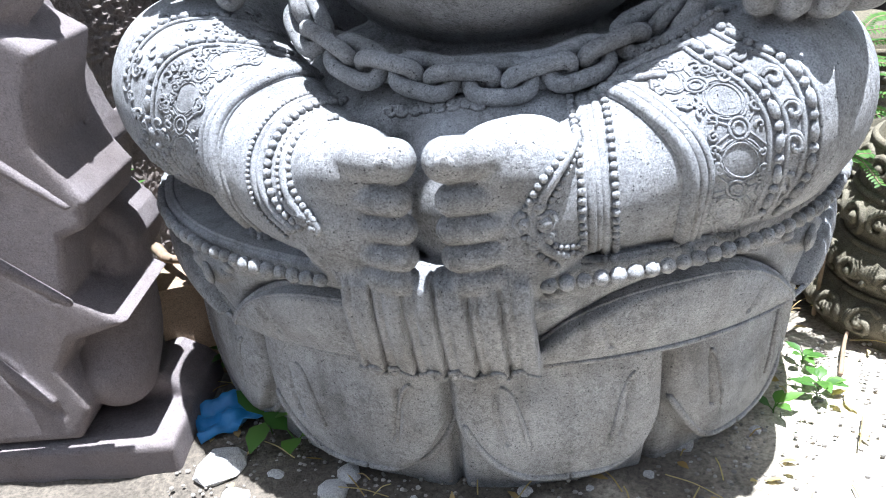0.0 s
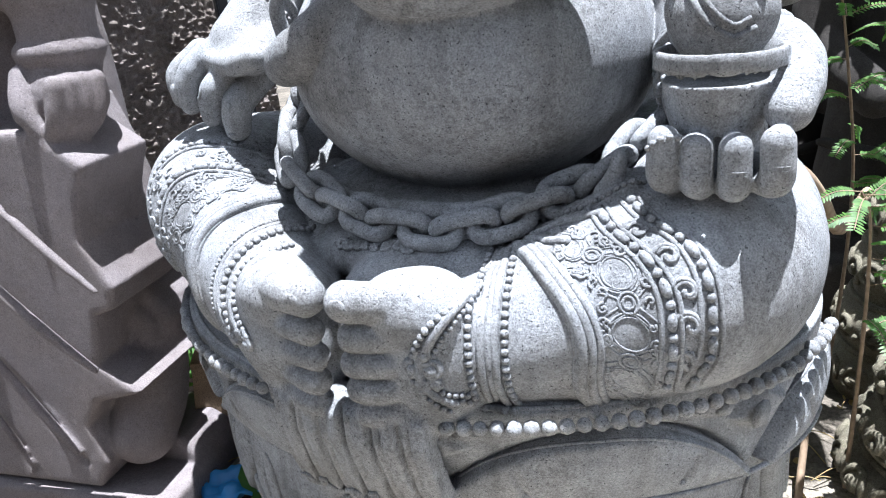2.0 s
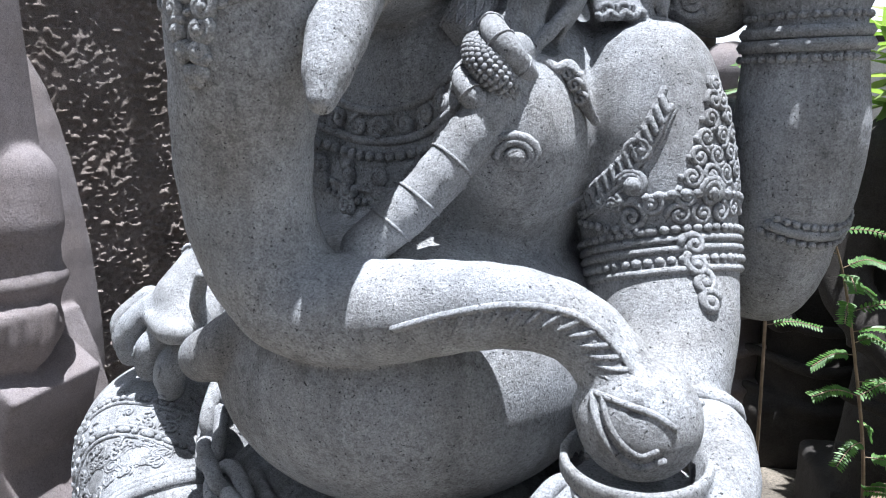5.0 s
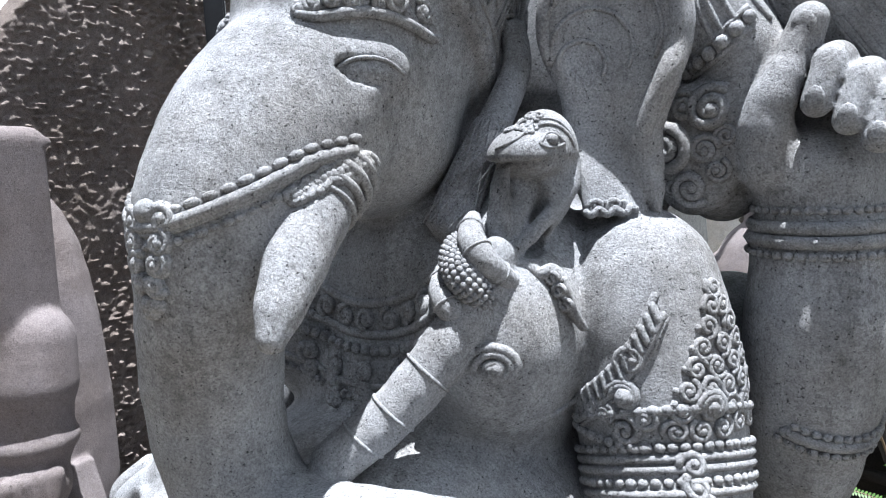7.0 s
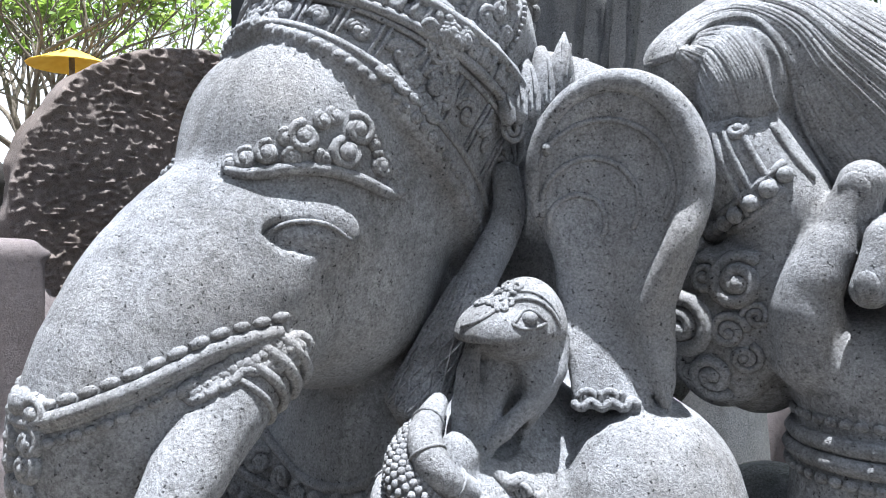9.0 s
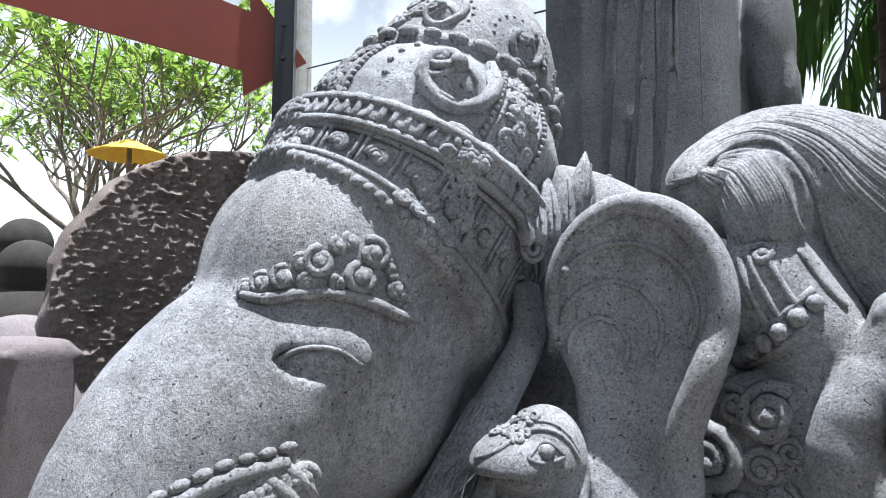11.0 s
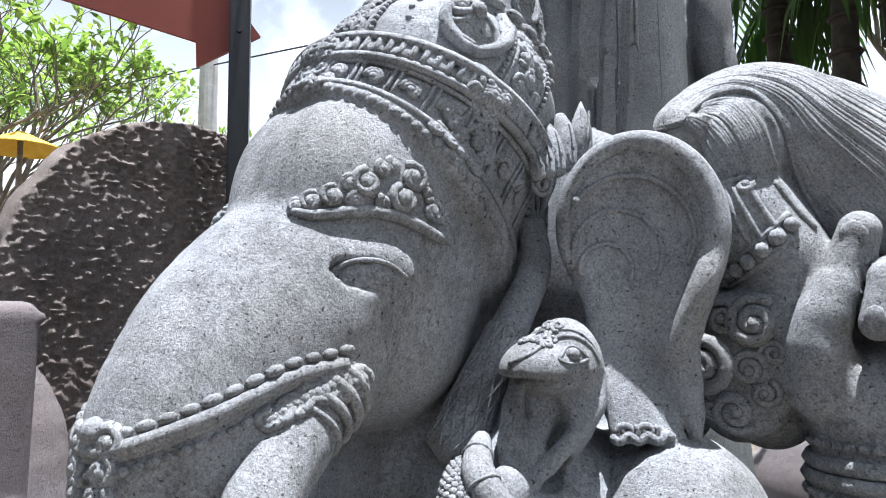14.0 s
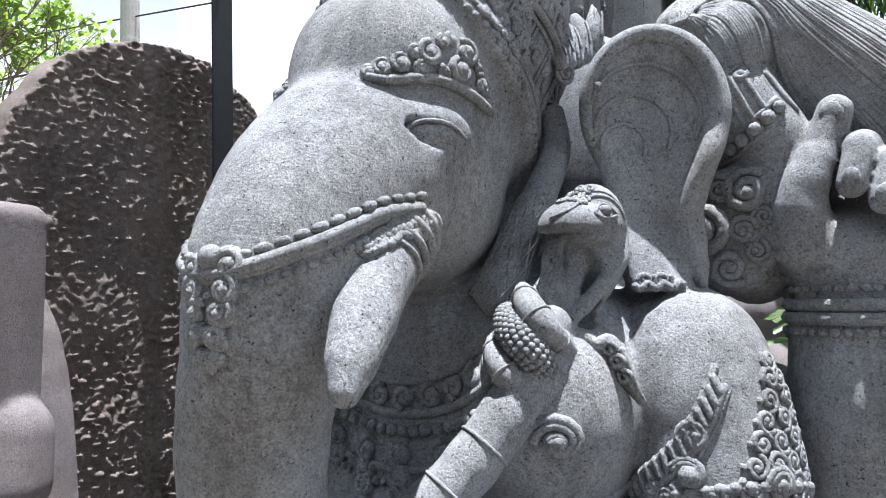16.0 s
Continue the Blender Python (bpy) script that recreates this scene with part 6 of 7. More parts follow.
def chest_dress(c):
    up = np.array([0, 0, 1.0])
    # necklace of lace and beads on the chest
    def arc(r, n=60, a0=-115, a1=115):
        a = np.radians(np.linspace(a0, a1, n))
        p = np.array([S(0.02 + r * 1.15 * math.sin(x), 0.235, 1.74 - r * math.cos(x)) for x in a])
        q = c.snap(p, -FWD, 0.0, 0.25)
        q[np.abs(a) > math.asin(min(1.0, 0.19 / (r * 1.15)))] = np.nan
        return q
    c.bead_row(arc(0.25), 0.012, 2.0, 1.0, 0.1)
    c.bead_row(arc(0.325), 0.009, 2.0, 1.0, 0.1)
    c.strip(arc(0.305), 0.006)
    c.strip(arc(0.225), 0.008)
    c.strip(arc(0.175), 0.008)
    p = arc(0.20)
    for k in range(3, len(p) - 3, 3):
        if not np.isnan(p[k]).any():
            c.curl(p[k] + FWD * 0.01, -FWD, 0.018, 0.0055, 1.4, k, (-1) ** k)
    p = arc(0.285)
    for k in range(6, len(p) - 6, 3):
        if np.isnan(p[k]).any():
            continue
        h = 0.05 * math.exp(-((k - 30) / 9.0) ** 2)
        for j in range(1 + int(h / 0.02)):
            c.curl(p[k] + FWD * 0.01 - up * 0.026 * j, -FWD, 0.017, 0.0065, 1.4, k + j, (-1) ** (k + j))
    # nipples, shoulder cloth
    for s in (1, -1):
        at = np.array(S(0.02 + s * 0.268, 0.25, 1.500))
        for r in (0.040, 0.028, 0.012):
            c.curl(at, -FWD, r, 0.006, 1.02)
        c.stud(at, -FWD, 0.013)
        # end of the ear cloth over the shoulder: fold lines, wavy hem, hanging tail
        way = D(-s * 0.25, -0.95)
        edge = spline([S(0.02 + s * 0.262, 0.050, 1.634), S(0.02 + s * 0.289, 0.042, 1.626), S(0.02 + s * 0.310, 0.032, 1.622), S(0.02 + s * 0.325, 0.024, 1.612)], 6)
        c.cord(edge + np.array([0, 0, 0.004]) * np.sin(np.linspace(0, 12, len(edge)))[:, None], 0.0100, 8)
        tail = spline([S(0.02 + s * 0.312, 0.030, 1.615), S(0.02 + s * 0.324, 0.030, 1.594), S(0.02 + s * 0.334, 0.024, 1.568), S(0.02 + s * 0.347, 0.012, 1.540)], 6)
        for o, r in ((-0.012, 0.0080), (0.0, 0.0100), (0.013, 0.0065)):
            k = np.linspace(1.0, 0.2, len(tail))
            c.cord(tail + s * SIDE * (o * k)[:, None], r * (0.5 + 0.5 * k), 7)
        for k in range(0, len(tail) - 4, 5):
            a = np.linspace(0, 8, 16)
            ring = tail[k] + FWD * 0.010 + (0.011 * (1 - a / 10))[:, None] * (np.cos(a)[:, None] * SIDE * s + np.sin(a)[:, None] * np.array([0, 0, 1.0]))
            c.cord(ring, 0.0038, 5)


def seated_statue():
    c = Clay((-1.0, 0.75, -0.04), (1.05, 2.35, 2.66), VOX)
    for step in (lotus_seat, body, legs_and_feet, arms, chest_dress, arm_dress, head, serpent, seat_trim, leg_dress, chain_girdle, head_dress, serpent_dress):
        step(c)
    ob = part("elephant_headed_statue", c.mesh("elephant_headed_statue"), M_GREY)
    return tagged(ob, "weathered grey stone elephant-headed seated statue on a lotus base", "statue")


seated_statue()

# ---- ground ----
def ground_sheet():
    n = 110
    xs = np.concatenate([[-400, -60, -12, -4], np.linspace(-1.9, 2.0, n), [4, 12, 60, 400]])
    ys = np.concatenate([[-400, -60, -8, -2], np.linspace(0.2, 4.2, n), [6, 14, 60, 400]])
    v = []
    for y in ys:
        for x in xs:
            near = 1.0 if -2 < x < 2.1 and 0 < y < 4.3 else 0.0
            z = near * (0.018 * noise.noise((x * 3, y * 3, 0.3)) + 0.012 * noise.noise((x * 11, y * 11, 1.3)))
            v.append((x, y, z - 0.004))
    w = len(xs)
    i, j = np.meshgrid(np.arange(len(ys) - 1), np.arange(w - 1), indexing="ij")
    q = np.stack([i * w + j, i * w + j + 1, (i + 1) * w + j + 1, (i + 1) * w + j], -1).reshape(-1, 4)
    m, nt, b = node_mat("dry_earth")
    co = tex_coord(nt)
    col = ramp(nt, noise_tex(nt, co, 4.0, 8.0, 0.65), [(0.3, (0.07, 0.06, 0.05)), (0.55, (0.14, 0.122, 0.10)), (0.75, (0.24, 0.21, 0.17))])
    # pale sand, sunlight painted in, beside the base; unseen bounce patch added before it
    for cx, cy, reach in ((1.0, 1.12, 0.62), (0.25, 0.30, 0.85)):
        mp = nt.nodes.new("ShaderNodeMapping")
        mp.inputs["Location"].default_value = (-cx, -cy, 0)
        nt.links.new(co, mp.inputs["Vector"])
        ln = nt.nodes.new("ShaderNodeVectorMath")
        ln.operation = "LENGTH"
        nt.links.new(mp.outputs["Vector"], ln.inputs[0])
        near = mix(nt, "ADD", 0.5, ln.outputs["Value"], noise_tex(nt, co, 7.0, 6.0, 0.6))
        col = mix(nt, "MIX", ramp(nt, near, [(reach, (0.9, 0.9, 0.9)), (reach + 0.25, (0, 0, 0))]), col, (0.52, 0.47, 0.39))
    g = noise_tex(nt, co, 90.0, 7.0, 0.75)
    col = mix(nt, "MULTIPLY", 0.9, col, ramp(nt, g, [(0.33, (0.35, 0.34, 0.32)), (0.5, (0.95, 0.94, 0.92)), (0.68, (1.5, 1.45, 1.4))]))
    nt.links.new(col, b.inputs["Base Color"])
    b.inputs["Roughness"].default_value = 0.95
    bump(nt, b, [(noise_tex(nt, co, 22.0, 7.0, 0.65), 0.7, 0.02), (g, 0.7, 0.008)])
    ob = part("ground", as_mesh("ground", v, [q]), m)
    return tagged(ob, "dry brown earth with grit and leaf litter", "ground", kind="structure")


ground_sheet()


# ---- rough basalt slab, rounded top, its chiselled face turned to the statue ----
def rough_slab():
    c = Clay((-1.20, 1.44, -0.04), (-0.95, 2.68, 2.52), 0.0062)

    def fn(X, Y, Z):
        face = -1.030 + 0.09 * (Y - 1.8) + 0.035 * (Z - 1.9)
        y = Y - 2.055
        outline = (np.sqrt((y / 0.525) ** 2 + (np.maximum(Z - 1.93, 0) / 0.53) ** 2) - 1) * 0.45 + 0.016 * vnoise(X, Y, Z, 7, 3) + 0.006 * vnoise(X, Y, Z, 22, 4)
        wob = 0.022 * vnoise(0 * X, Y, Z, 14, 7)
        big = scoops(Y + wob, Z * 1.7 + wob, 0.028, 1)
        fine = scoops(Y - wob, Z * 1.5, 0.0165, 2)
        wide = vnoise(0 * X, Y, Z, 6, 5)
        bare = np.clip(0.9 + 0.9 * vnoise(0 * X, Y, Z, 3.0, 9), 0.55, 1.2)
        cut = 0.022 - (0.032 * big ** 1.4 * (0.75 + 0.25 * wide) + 0.018 * fine ** 1.5) * bare + 0.010 * wide
        front = (X - face) + cut - 0.016
        back = (face - 0.075) - X + 0.01 * wide
        return np.maximum(np.maximum(outline, front), back) * 0.72 - 0.002
    c.press(fn, (-1.19, 1.45, -0.04), (-0.96, 2.67, 2.50))
    ob = part("basalt_slab", c.mesh("basalt_slab"), M_CHISEL)
    return tagged(ob, "dark brown rough-chiselled stone slab with a rounded top", "stone slab")


rough_slab()


# ---- draped standing figure in rosy stone ----
def draped_figure():
    c = Clay((-1.75, 1.0, -0.04), (-0.55, 1.95, 2.62), 0.0075)
    # plinth, foot
    c.box((-1.135, 1.40, 0.02), (0.40, 0.20, 0.065), 0.015, 0.0, 0)
    c.prism([(-1.5, 0.16), (-0.80, 0.16), (-0.745, 0.10), (-0.735, -0.03), (-1.5, -0.03)], 1.37, 1.60, 0.02, 0.01, 0.0)
    c.limb([(-0.90, 1.47, 0.46, 0.11), (-0.875, 1.40, 0.30, 0.10), (-0.87, 1.33, 0.21, 0.085)], 0.02)
    # core and the broad torso
    c.limb([(-1.20, 1.50, 0.2, 0.25), (-1.15, 1.50, 0.6, 0.22), (-1.10, 1.55, 1.0, 0.20), (-1.13, 1.56, 1.5, 0.19), (-1.22, 1.54, 1.80, 0.16)], 0.03)
    c.limb([(-1.30, 1.42, 1.25, 0.27), (-1.30, 1.42, 1.70, 0.22)], 0.05)
    # stiff sheets of cloth: the front panel, stepped ledges behind it
    c.prism([(-1.50, 1.06), (-0.90, 1.05), (-0.845, 1.034), (-0.756, 0.97), (-0.80, 0.87), (-0.815, 0.79), (-0.757, 0.68), (-0.778, 0.622), (-0.83, 0.605), (-0.845, 0.54), (-0.863, 0.47), (-0.755, 0.40), (-0.885, 0.365), (-0.938, 0.29), (-0.905, 0.18), (-0.955, 0.10), (-1.50, 0.10)], 1.215, 1.50, 0.012, 0.006, 0.05)
    c.prism([(-1.15, 1.12), (-0.88, 1.09), (-0.842, 0.976), (-0.80, 0.77), (-0.815, 0.70), (-0.825, 0.60), (-1.15, 0.56)], 1.455, 1.57, 0.010, 0.006, 0.02)
    c.prism([(-1.02, 0.665), (-0.80, 0.775), (-0.792, 0.715), (-0.99, 0.60)], 1.432, 1.60, 0.006, 0.004, 0.02)
    c.prism([(-1.05, 0.60), (-0.83, 0.60), (-0.79, 0.545), (-0.777, 0.50), (-0.80, 0.44), (-0.89, 0.355), (-1.05, 0.34)], 1.40, 1.62, 0.03, 0.010, 0.03)
    c.limb([(-0.90, 1.405, 0.55, 0.035), (-0.83, 1.40, 0.50, 0.03), (-0.86, 1.40, 0.42, 0.03)], 0.015)
    # diagonal folds, hollow below each edge
    for a, b, d, r in (((-1.10, 1.00), (-0.888, 0.77), (-0.775, 0.655), 0.020), ((-1.20, 0.80), (-0.972, 0.555), (-0.845, 0.435), 0.024), ((-1.25, 0.62), (-1.062, 0.31), (-0.985, 0.18), 0.022), ((-1.34, 0.52), (-1.20, 0.26), (-1.16, 0.13), 0.016)):
        c.limb([(a[0], 1.222, a[1], r * 0.6), (b[0], 1.215, b[1] - 0.008, r * 1.1), (d[0], 1.22, d[1], r * 0.7)], 0.006, cut=True)
        c.limb([(a[0], 1.218, a[1] + r * 1.9, r * 0.35), (b[0], 1.210, b[1] + r * 1.9, r * 0.6), (d[0], 1.216, d[1] + r * 1.7, r * 0.4)], 0.012)
    for a, d in (((-1.02, 0.90), (-0.84, 0.85)), ((-1.1, 0.50), (-0.93, 0.40)), ((-1.18, 0.42), (-1.05, 0.20))):
        c.limb([(a[0], 1.222, a[1], 0.004), ((a[0] + d[0]) / 2, 1.219, (a[1] + d[1]) / 2, 0.006), (d[0], 1.222, d[1], 0.003)], 0.004, cut=True)
    for x0, z0, x1, z1 in ((-0.98, 0.80, -0.82, 0.90), (-0.93, 0.71, -0.80, 0.79), (-0.97, 0.70, -0.93, 1.0), (-0.90, 0.88, -0.88, 1.04)):
        c.limb([(x0, 1.455, z0, 0.006), (x1, 1.452, z1, 0.006)], 0.004, cut=True)
    # hanging arm with a cuff, a round bangle and a loose fist
    c.box((-0.90, 1.40, 1.605), (0.10, 0.085, 0.305), 0.035, 0.02, 8, (0, 2))
    c.box((-0.897, 1.401, 1.872), (0.104, 0.089, 0.012), 0.008, 0.004, 8)
    c.limb([(-0.855, 1.42, 1.42, 0.098), (-0.85, 1.41, 1.335, 0.10)], 0.006)
    c.limb([(-0.85, 1.41, 1.33, 0.086), (-0.845, 1.40, 1.20, 0.084)], 0.006)
    c.limb([(-0.85 + 0.072 * math.cos(a), 1.40 + 0.072 * math.sin(a), 1.205, 0.026) for a in np.linspace(0, 6.283, 12)], 0.008, 3)
    c.ball((-0.84, 1.375, 1.11), (0.088, 0.085, 0.085), 0.02)
    for k in range(4):
        c.limb([(-0.762 - 0.012 * k, 1.385 - 0.030 * k, 1.14, 0.021), (-0.770 - 0.014 * k, 1.365 - 0.026 * k, 1.065, 0.021), (-0.815 - 0.012 * k, 1.35 - 0.018 * k, 1.02, 0.020)], 0.007)
    c.limb([(-0.90, 1.32, 1.16, 0.026), (-0.885, 1.285, 1.10, 0.026), (-0.86, 1.285, 1.045, 0.021)], 0.008)
    c.ball((-0.883, 1.262, 1.085), (0.014, 0.005, 0.022), 0.003)
    ob = part("draped_figure", c.mesh("draped_figure"), M_PINK)
    return tagged(ob, "rosy grey stone figure in stiff angular drapery on a plinth", "statue")


draped_figure()


# ---- robed figure standing behind, seen from its back ----
def robed_figure():
    c = Clay((-0.20, 1.90, 0.0), (0.95, 2.75, 3.3), 0.011)
    c.limb([(0.24, 2.34, 0.0, 0.30), (0.24, 2.32, 1.2, 0.28), (0.22, 2.30, 2.2, 0.22), (0.22, 2.32, 2.75, 0.17), (0.24, 2.34, 2.95, 0.10)], 0.03)
    c.box((0.205, 2.21, 2.45), (0.20, 0.15, 0.75), 0.10, 0.03, 20)
    for x, r in ((0.21, 0.012), (0.27, 0.009), (0.32, 0.012)):
        c.limb([(x + 0.06, 2.01, 3.0, r), (x + 0.02, 2.015, 2.6, r), (x, 2.02, 2.35, r), (x - 0.02, 2.03, 2.2, r)], 0.010)
    for k in range(8):
        x = 0.07 + 0.045 * k
        c.limb([(x + 0.02, 2.085 - 0.16 * (x - 0.01), 2.95, 0.006), (x, 2.09 - 0.16 * (x - 0.01), 2.15, 0.006)], 0.008)
    c.ball((0.46, 2.30, 2.55), (0.05, 0.10, 0.20), 0.02)
    c.ball((0.50, 2.28, 2.42), (0.02, 0.04, 0.08), 0.01)
    ob = part("robed_figure", c.mesh("robed_figure"), M_ROBE)
    return tagged(ob, "tall grey stone figure in a smooth pleated robe", "statue")


robed_figure()


# ---- banded mossy stone pedestals and dark figures at the side ----
def coiled_pedestal(x, y, r, h, seed, label, mat, name="coiled_pedestal"):
    c = Clay((x - r * 1.5, y - r * 1.5, -0.04), (x + r * 1.5, y + r * 1.5, h + r), 0.008)
    n = 4
    for k in range(n):
        z = h * (k + 0.5) / n
        rr = r * (1.05 - 0.13 * k + 0.05 * math.sin(k * 2.1 + seed))
        c.ball((x + 0.015 * math.sin(k * 2 + seed), y + 0.015 * math.cos(k * 2.3), z), (rr, rr, h / n * 0.72), 0.02)
    c.limb([(x, y, -0.03, r * 0.9), (x, y, h * 0.9, r * 0.62)], 0.02)
    for k in range(n):
        z = h * (k + 0.95) / n
        p = around(c, (x, y, z), (0, 0, 1), r * 1.4, 0, 360, 60, (1, 0, 0))
        c.strip(p, 0.010)
    for k in range(n):
        for a in range(0, 360, 24):
            d = np.array([math.cos(radians(a + 8 * k)), math.sin(radians(a + 8 * k)), 0])
            at = np.array([x, y, h * (k + 0.5) / n]) + d * r * 1.35
            c.curl(at, -d, 0.045, 0.008, 1.3, a, 1 if k % 2 else -1)
    ob = part(name, c.mesh(name), mat)
    return tagged(ob, label, "statue")


coiled_pedestal(1.16, 1.62, 0.245, 0.50, 1, "mossy tan stone pedestal carved as a banded coil", M_MOSS)
coiled_pedestal(1.20, 2.12, 0.23, 0.62, 2, "mossy stone coil carving in half shade", M_MOSS)


def dark_figure(x, y, h, r, seed, mat=None, label="weathered stone figure with shade put into its dark colour"):
    c = Clay((x - r * 1.8, y - r * 1.8, -0.04), (x + r * 1.8, y + r * 1.8, h + 0.1), 0.014)
    rnd = random.Random(seed)
    c.box((x, y, 0.12), (r * 1.1, r * 1.0, 0.15), 0.03, 0.01, 8)
    c.limb([(x, y, 0.2, r), (x, y, h * 0.45, r * 0.8), (x, y, h * 0.7, r * 0.9), (x, y, h * 0.8, r * 0.4), (x, y, h * 0.9, r * 0.48)], 0.04)
    for s in (-1, 1):
        c.limb([(x + s * r * 0.8, y - 0.03, h * 0.72, r * 0.3), (x + s * r * 1.1, y - 0.08, h * 0.52, r * 0.25), (x + s * r * 0.6, y - r * 0.9, h * 0.42, r * 0.22)], 0.03)
    for k in range(4):
        c.limb([(x - r, y - r * 0.6, 0.3 + 0.17 * k, 0.02), (x, y - r * 1.05, 0.26 + 0.17 * k, 0.025), (x + r, y - r * 0.6, 0.3 + 0.17 * k, 0.02)], 0.02)
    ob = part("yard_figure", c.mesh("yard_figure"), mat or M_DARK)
    return tagged(ob, label, "statue", "stone figures in the yard")


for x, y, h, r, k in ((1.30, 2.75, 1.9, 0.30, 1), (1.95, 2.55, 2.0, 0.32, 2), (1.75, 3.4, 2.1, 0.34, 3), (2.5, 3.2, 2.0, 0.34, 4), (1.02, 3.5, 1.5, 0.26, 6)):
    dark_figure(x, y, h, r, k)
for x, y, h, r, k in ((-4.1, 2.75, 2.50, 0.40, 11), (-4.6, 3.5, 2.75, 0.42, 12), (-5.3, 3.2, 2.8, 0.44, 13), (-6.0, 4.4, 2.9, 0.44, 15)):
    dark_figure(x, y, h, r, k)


# ---- steel post with the arrow sign ----
def sign_post():
    root = new("sign_post", None)
    root.location = (-0.80, 2.04, 0)
    bm = bmesh.new()
    bmesh.ops.create_cube(bm, size=1.0, matrix=Matrix.Translation((0, 0, 2.1)) @ Matrix.Diagonal((0.058, 0.058, 4.2, 1)))
    bmesh.ops.bevel(bm, geom=[e for e in bm.edges], offset=0.005, segments=2, affect="EDGES")
    p = part("post", bm, M_POLE, root, "black painted square steel post")
    p.rotation_euler = (0, 0, radians(40))
    bm = bmesh.new()
    pts = [(-2.2, 3.64), (-0.108, 2.868), (-0.113, 2.953), (0.059, 2.722), (-0.123, 2.610), (-0.126, 2.688), (-2.2, 3.19)]
    vs = [bm.verts.new((x, 0, z)) for x, z in pts]
    f = bm.faces.new(vs)
    r = bmesh.ops.extrude_face_region(bm, geom=[f])
    bmesh.ops.translate(bm, vec=(0, 0.014, 0), verts=[e for e in r["geom"] if isinstance(e, bmesh.types.BMVert)])
    bmesh.ops.recalc_face_normals(bm, faces=bm.faces)
    a = part("arrow_board", bm, M_SIGN, root, "red-brown painted arrow board")
    a.matrix_local = Matrix.Translation((-0.035, 0.035, 0)) @ pose(0, 0, 0, 0, 0, 45)
    for dz in (2.70, 2.80):
        bm = bmesh.new()
        bmesh.ops.create_cone(bm, cap_ends=True, segments=10, radius1=0.007, radius2=0.006, depth=0.008, matrix=pose(0.022, -0.026, dz, 90, 0, 45))
        part("bolt", bm, M_POLE, root)
    return tagged(root, "black steel post carrying a red-brown arrow board", "sign post")


sign_post()


# ---- trees ----
def branch(s, tips, p, d, length, r, depth, rnd, spread, lift):
    pts = [np.array(p)]
    d = np.array(d, float)
    for k in range(4):
        d = d + np.array([rnd.uniform(-1, 1), rnd.uniform(-1, 1), rnd.uniform(-0.5, 1) * lift]) * 0.22
        d /= np.linalg.norm(d)
        pts.append(pts[-1] + d * length / 4)
    s.cord(spline(pts, 2), np.linspace(r, r * 0.62, 9), 6)
    if depth == 0:
        tips.append((pts[-1], d))
        tips.append((pts[-2], d))
        return
    for k in range(rnd.choice((2, 3, 3))):
        e = d + np.array([rnd.uniform(-1, 1), rnd.uniform(-1, 1), rnd.uniform(-0.35, 0.9)]) * spread
        branch(s, tips, pts[-1] if k else pts[-2], e / np.linalg.norm(e), length * rnd.uniform(0.62, 0.85), r * 0.6, depth - 1, rnd, spread, lift)


def leafy_tree(x, y, h, seed, depth=5, leaf=0.21, per=5, spread=0.8, label="frangipani tree with bare forked limbs and tufts of green leaves", mat=None):
    rnd = random.Random(seed)
    root = new("tree", None)
    root.location = (x, y, 0)
    s, tips = Soup(), []
    branch(s, tips, (0, 0, -0.05), (rnd.uniform(-0.2, 0.2), rnd.uniform(-0.2, 0.2), 1), h * 0.40, h * 0.022, depth, rnd, spread, 0.5)
    part("trunk", s.mesh("trunk"), M_BARK, root, "grey-brown bark")
    lv = Soup()
    for p, d in tips:
        for k in range(per):
            w = d * 0.4 + np.array([rnd.uniform(-1, 1), rnd.uniform(-1, 1), rnd.uniform(-0.5, 0.8)])
            lv.leaf(p + np.array([rnd.uniform(-1, 1) for _ in range(3)]) * leaf * 0.5, w, (rnd.uniform(-0.4, 0.4), rnd.uniform(-0.4, 0.4), 1), leaf * rnd.uniform(0.6, 1.2), leaf * 0.42)
    part("crown", lv.mesh("crown"), mat or M_LEAF, root, "tufts of light green leaves")
    return tagged(root, label, "tree", "trees behind the yard")


for x, y, h, k in ((-7.9, 5.9, 5.0, 3), (-9.4, 5.2, 5.8, 8), (-11.6, 6.6, 6.6, 9)):
    leafy_tree(x, y, h, k, 6, 0.19, 3)
for x, y, h, k in ((2.6, 8.5, 5.5, 21), (4.4, 7.5, 6.5, 22)):
    leafy_tree(x, y, h, k, 5, 0.14, 10, 0.8, "broad-leaved shade tree with a dense green crown")
# two dense trees added outside the view to shade the figures at the right
leafy_tree(2.35, 3.0, 3.4, 33, 5, 0.20, 30, 0.8, "broad-leaved shade tree with a dense green crown")
leafy_tree(3.3, 3.4, 2.3, 31, 5, 0.20, 30, 0.8, "low dense tree added out of view for its shade")


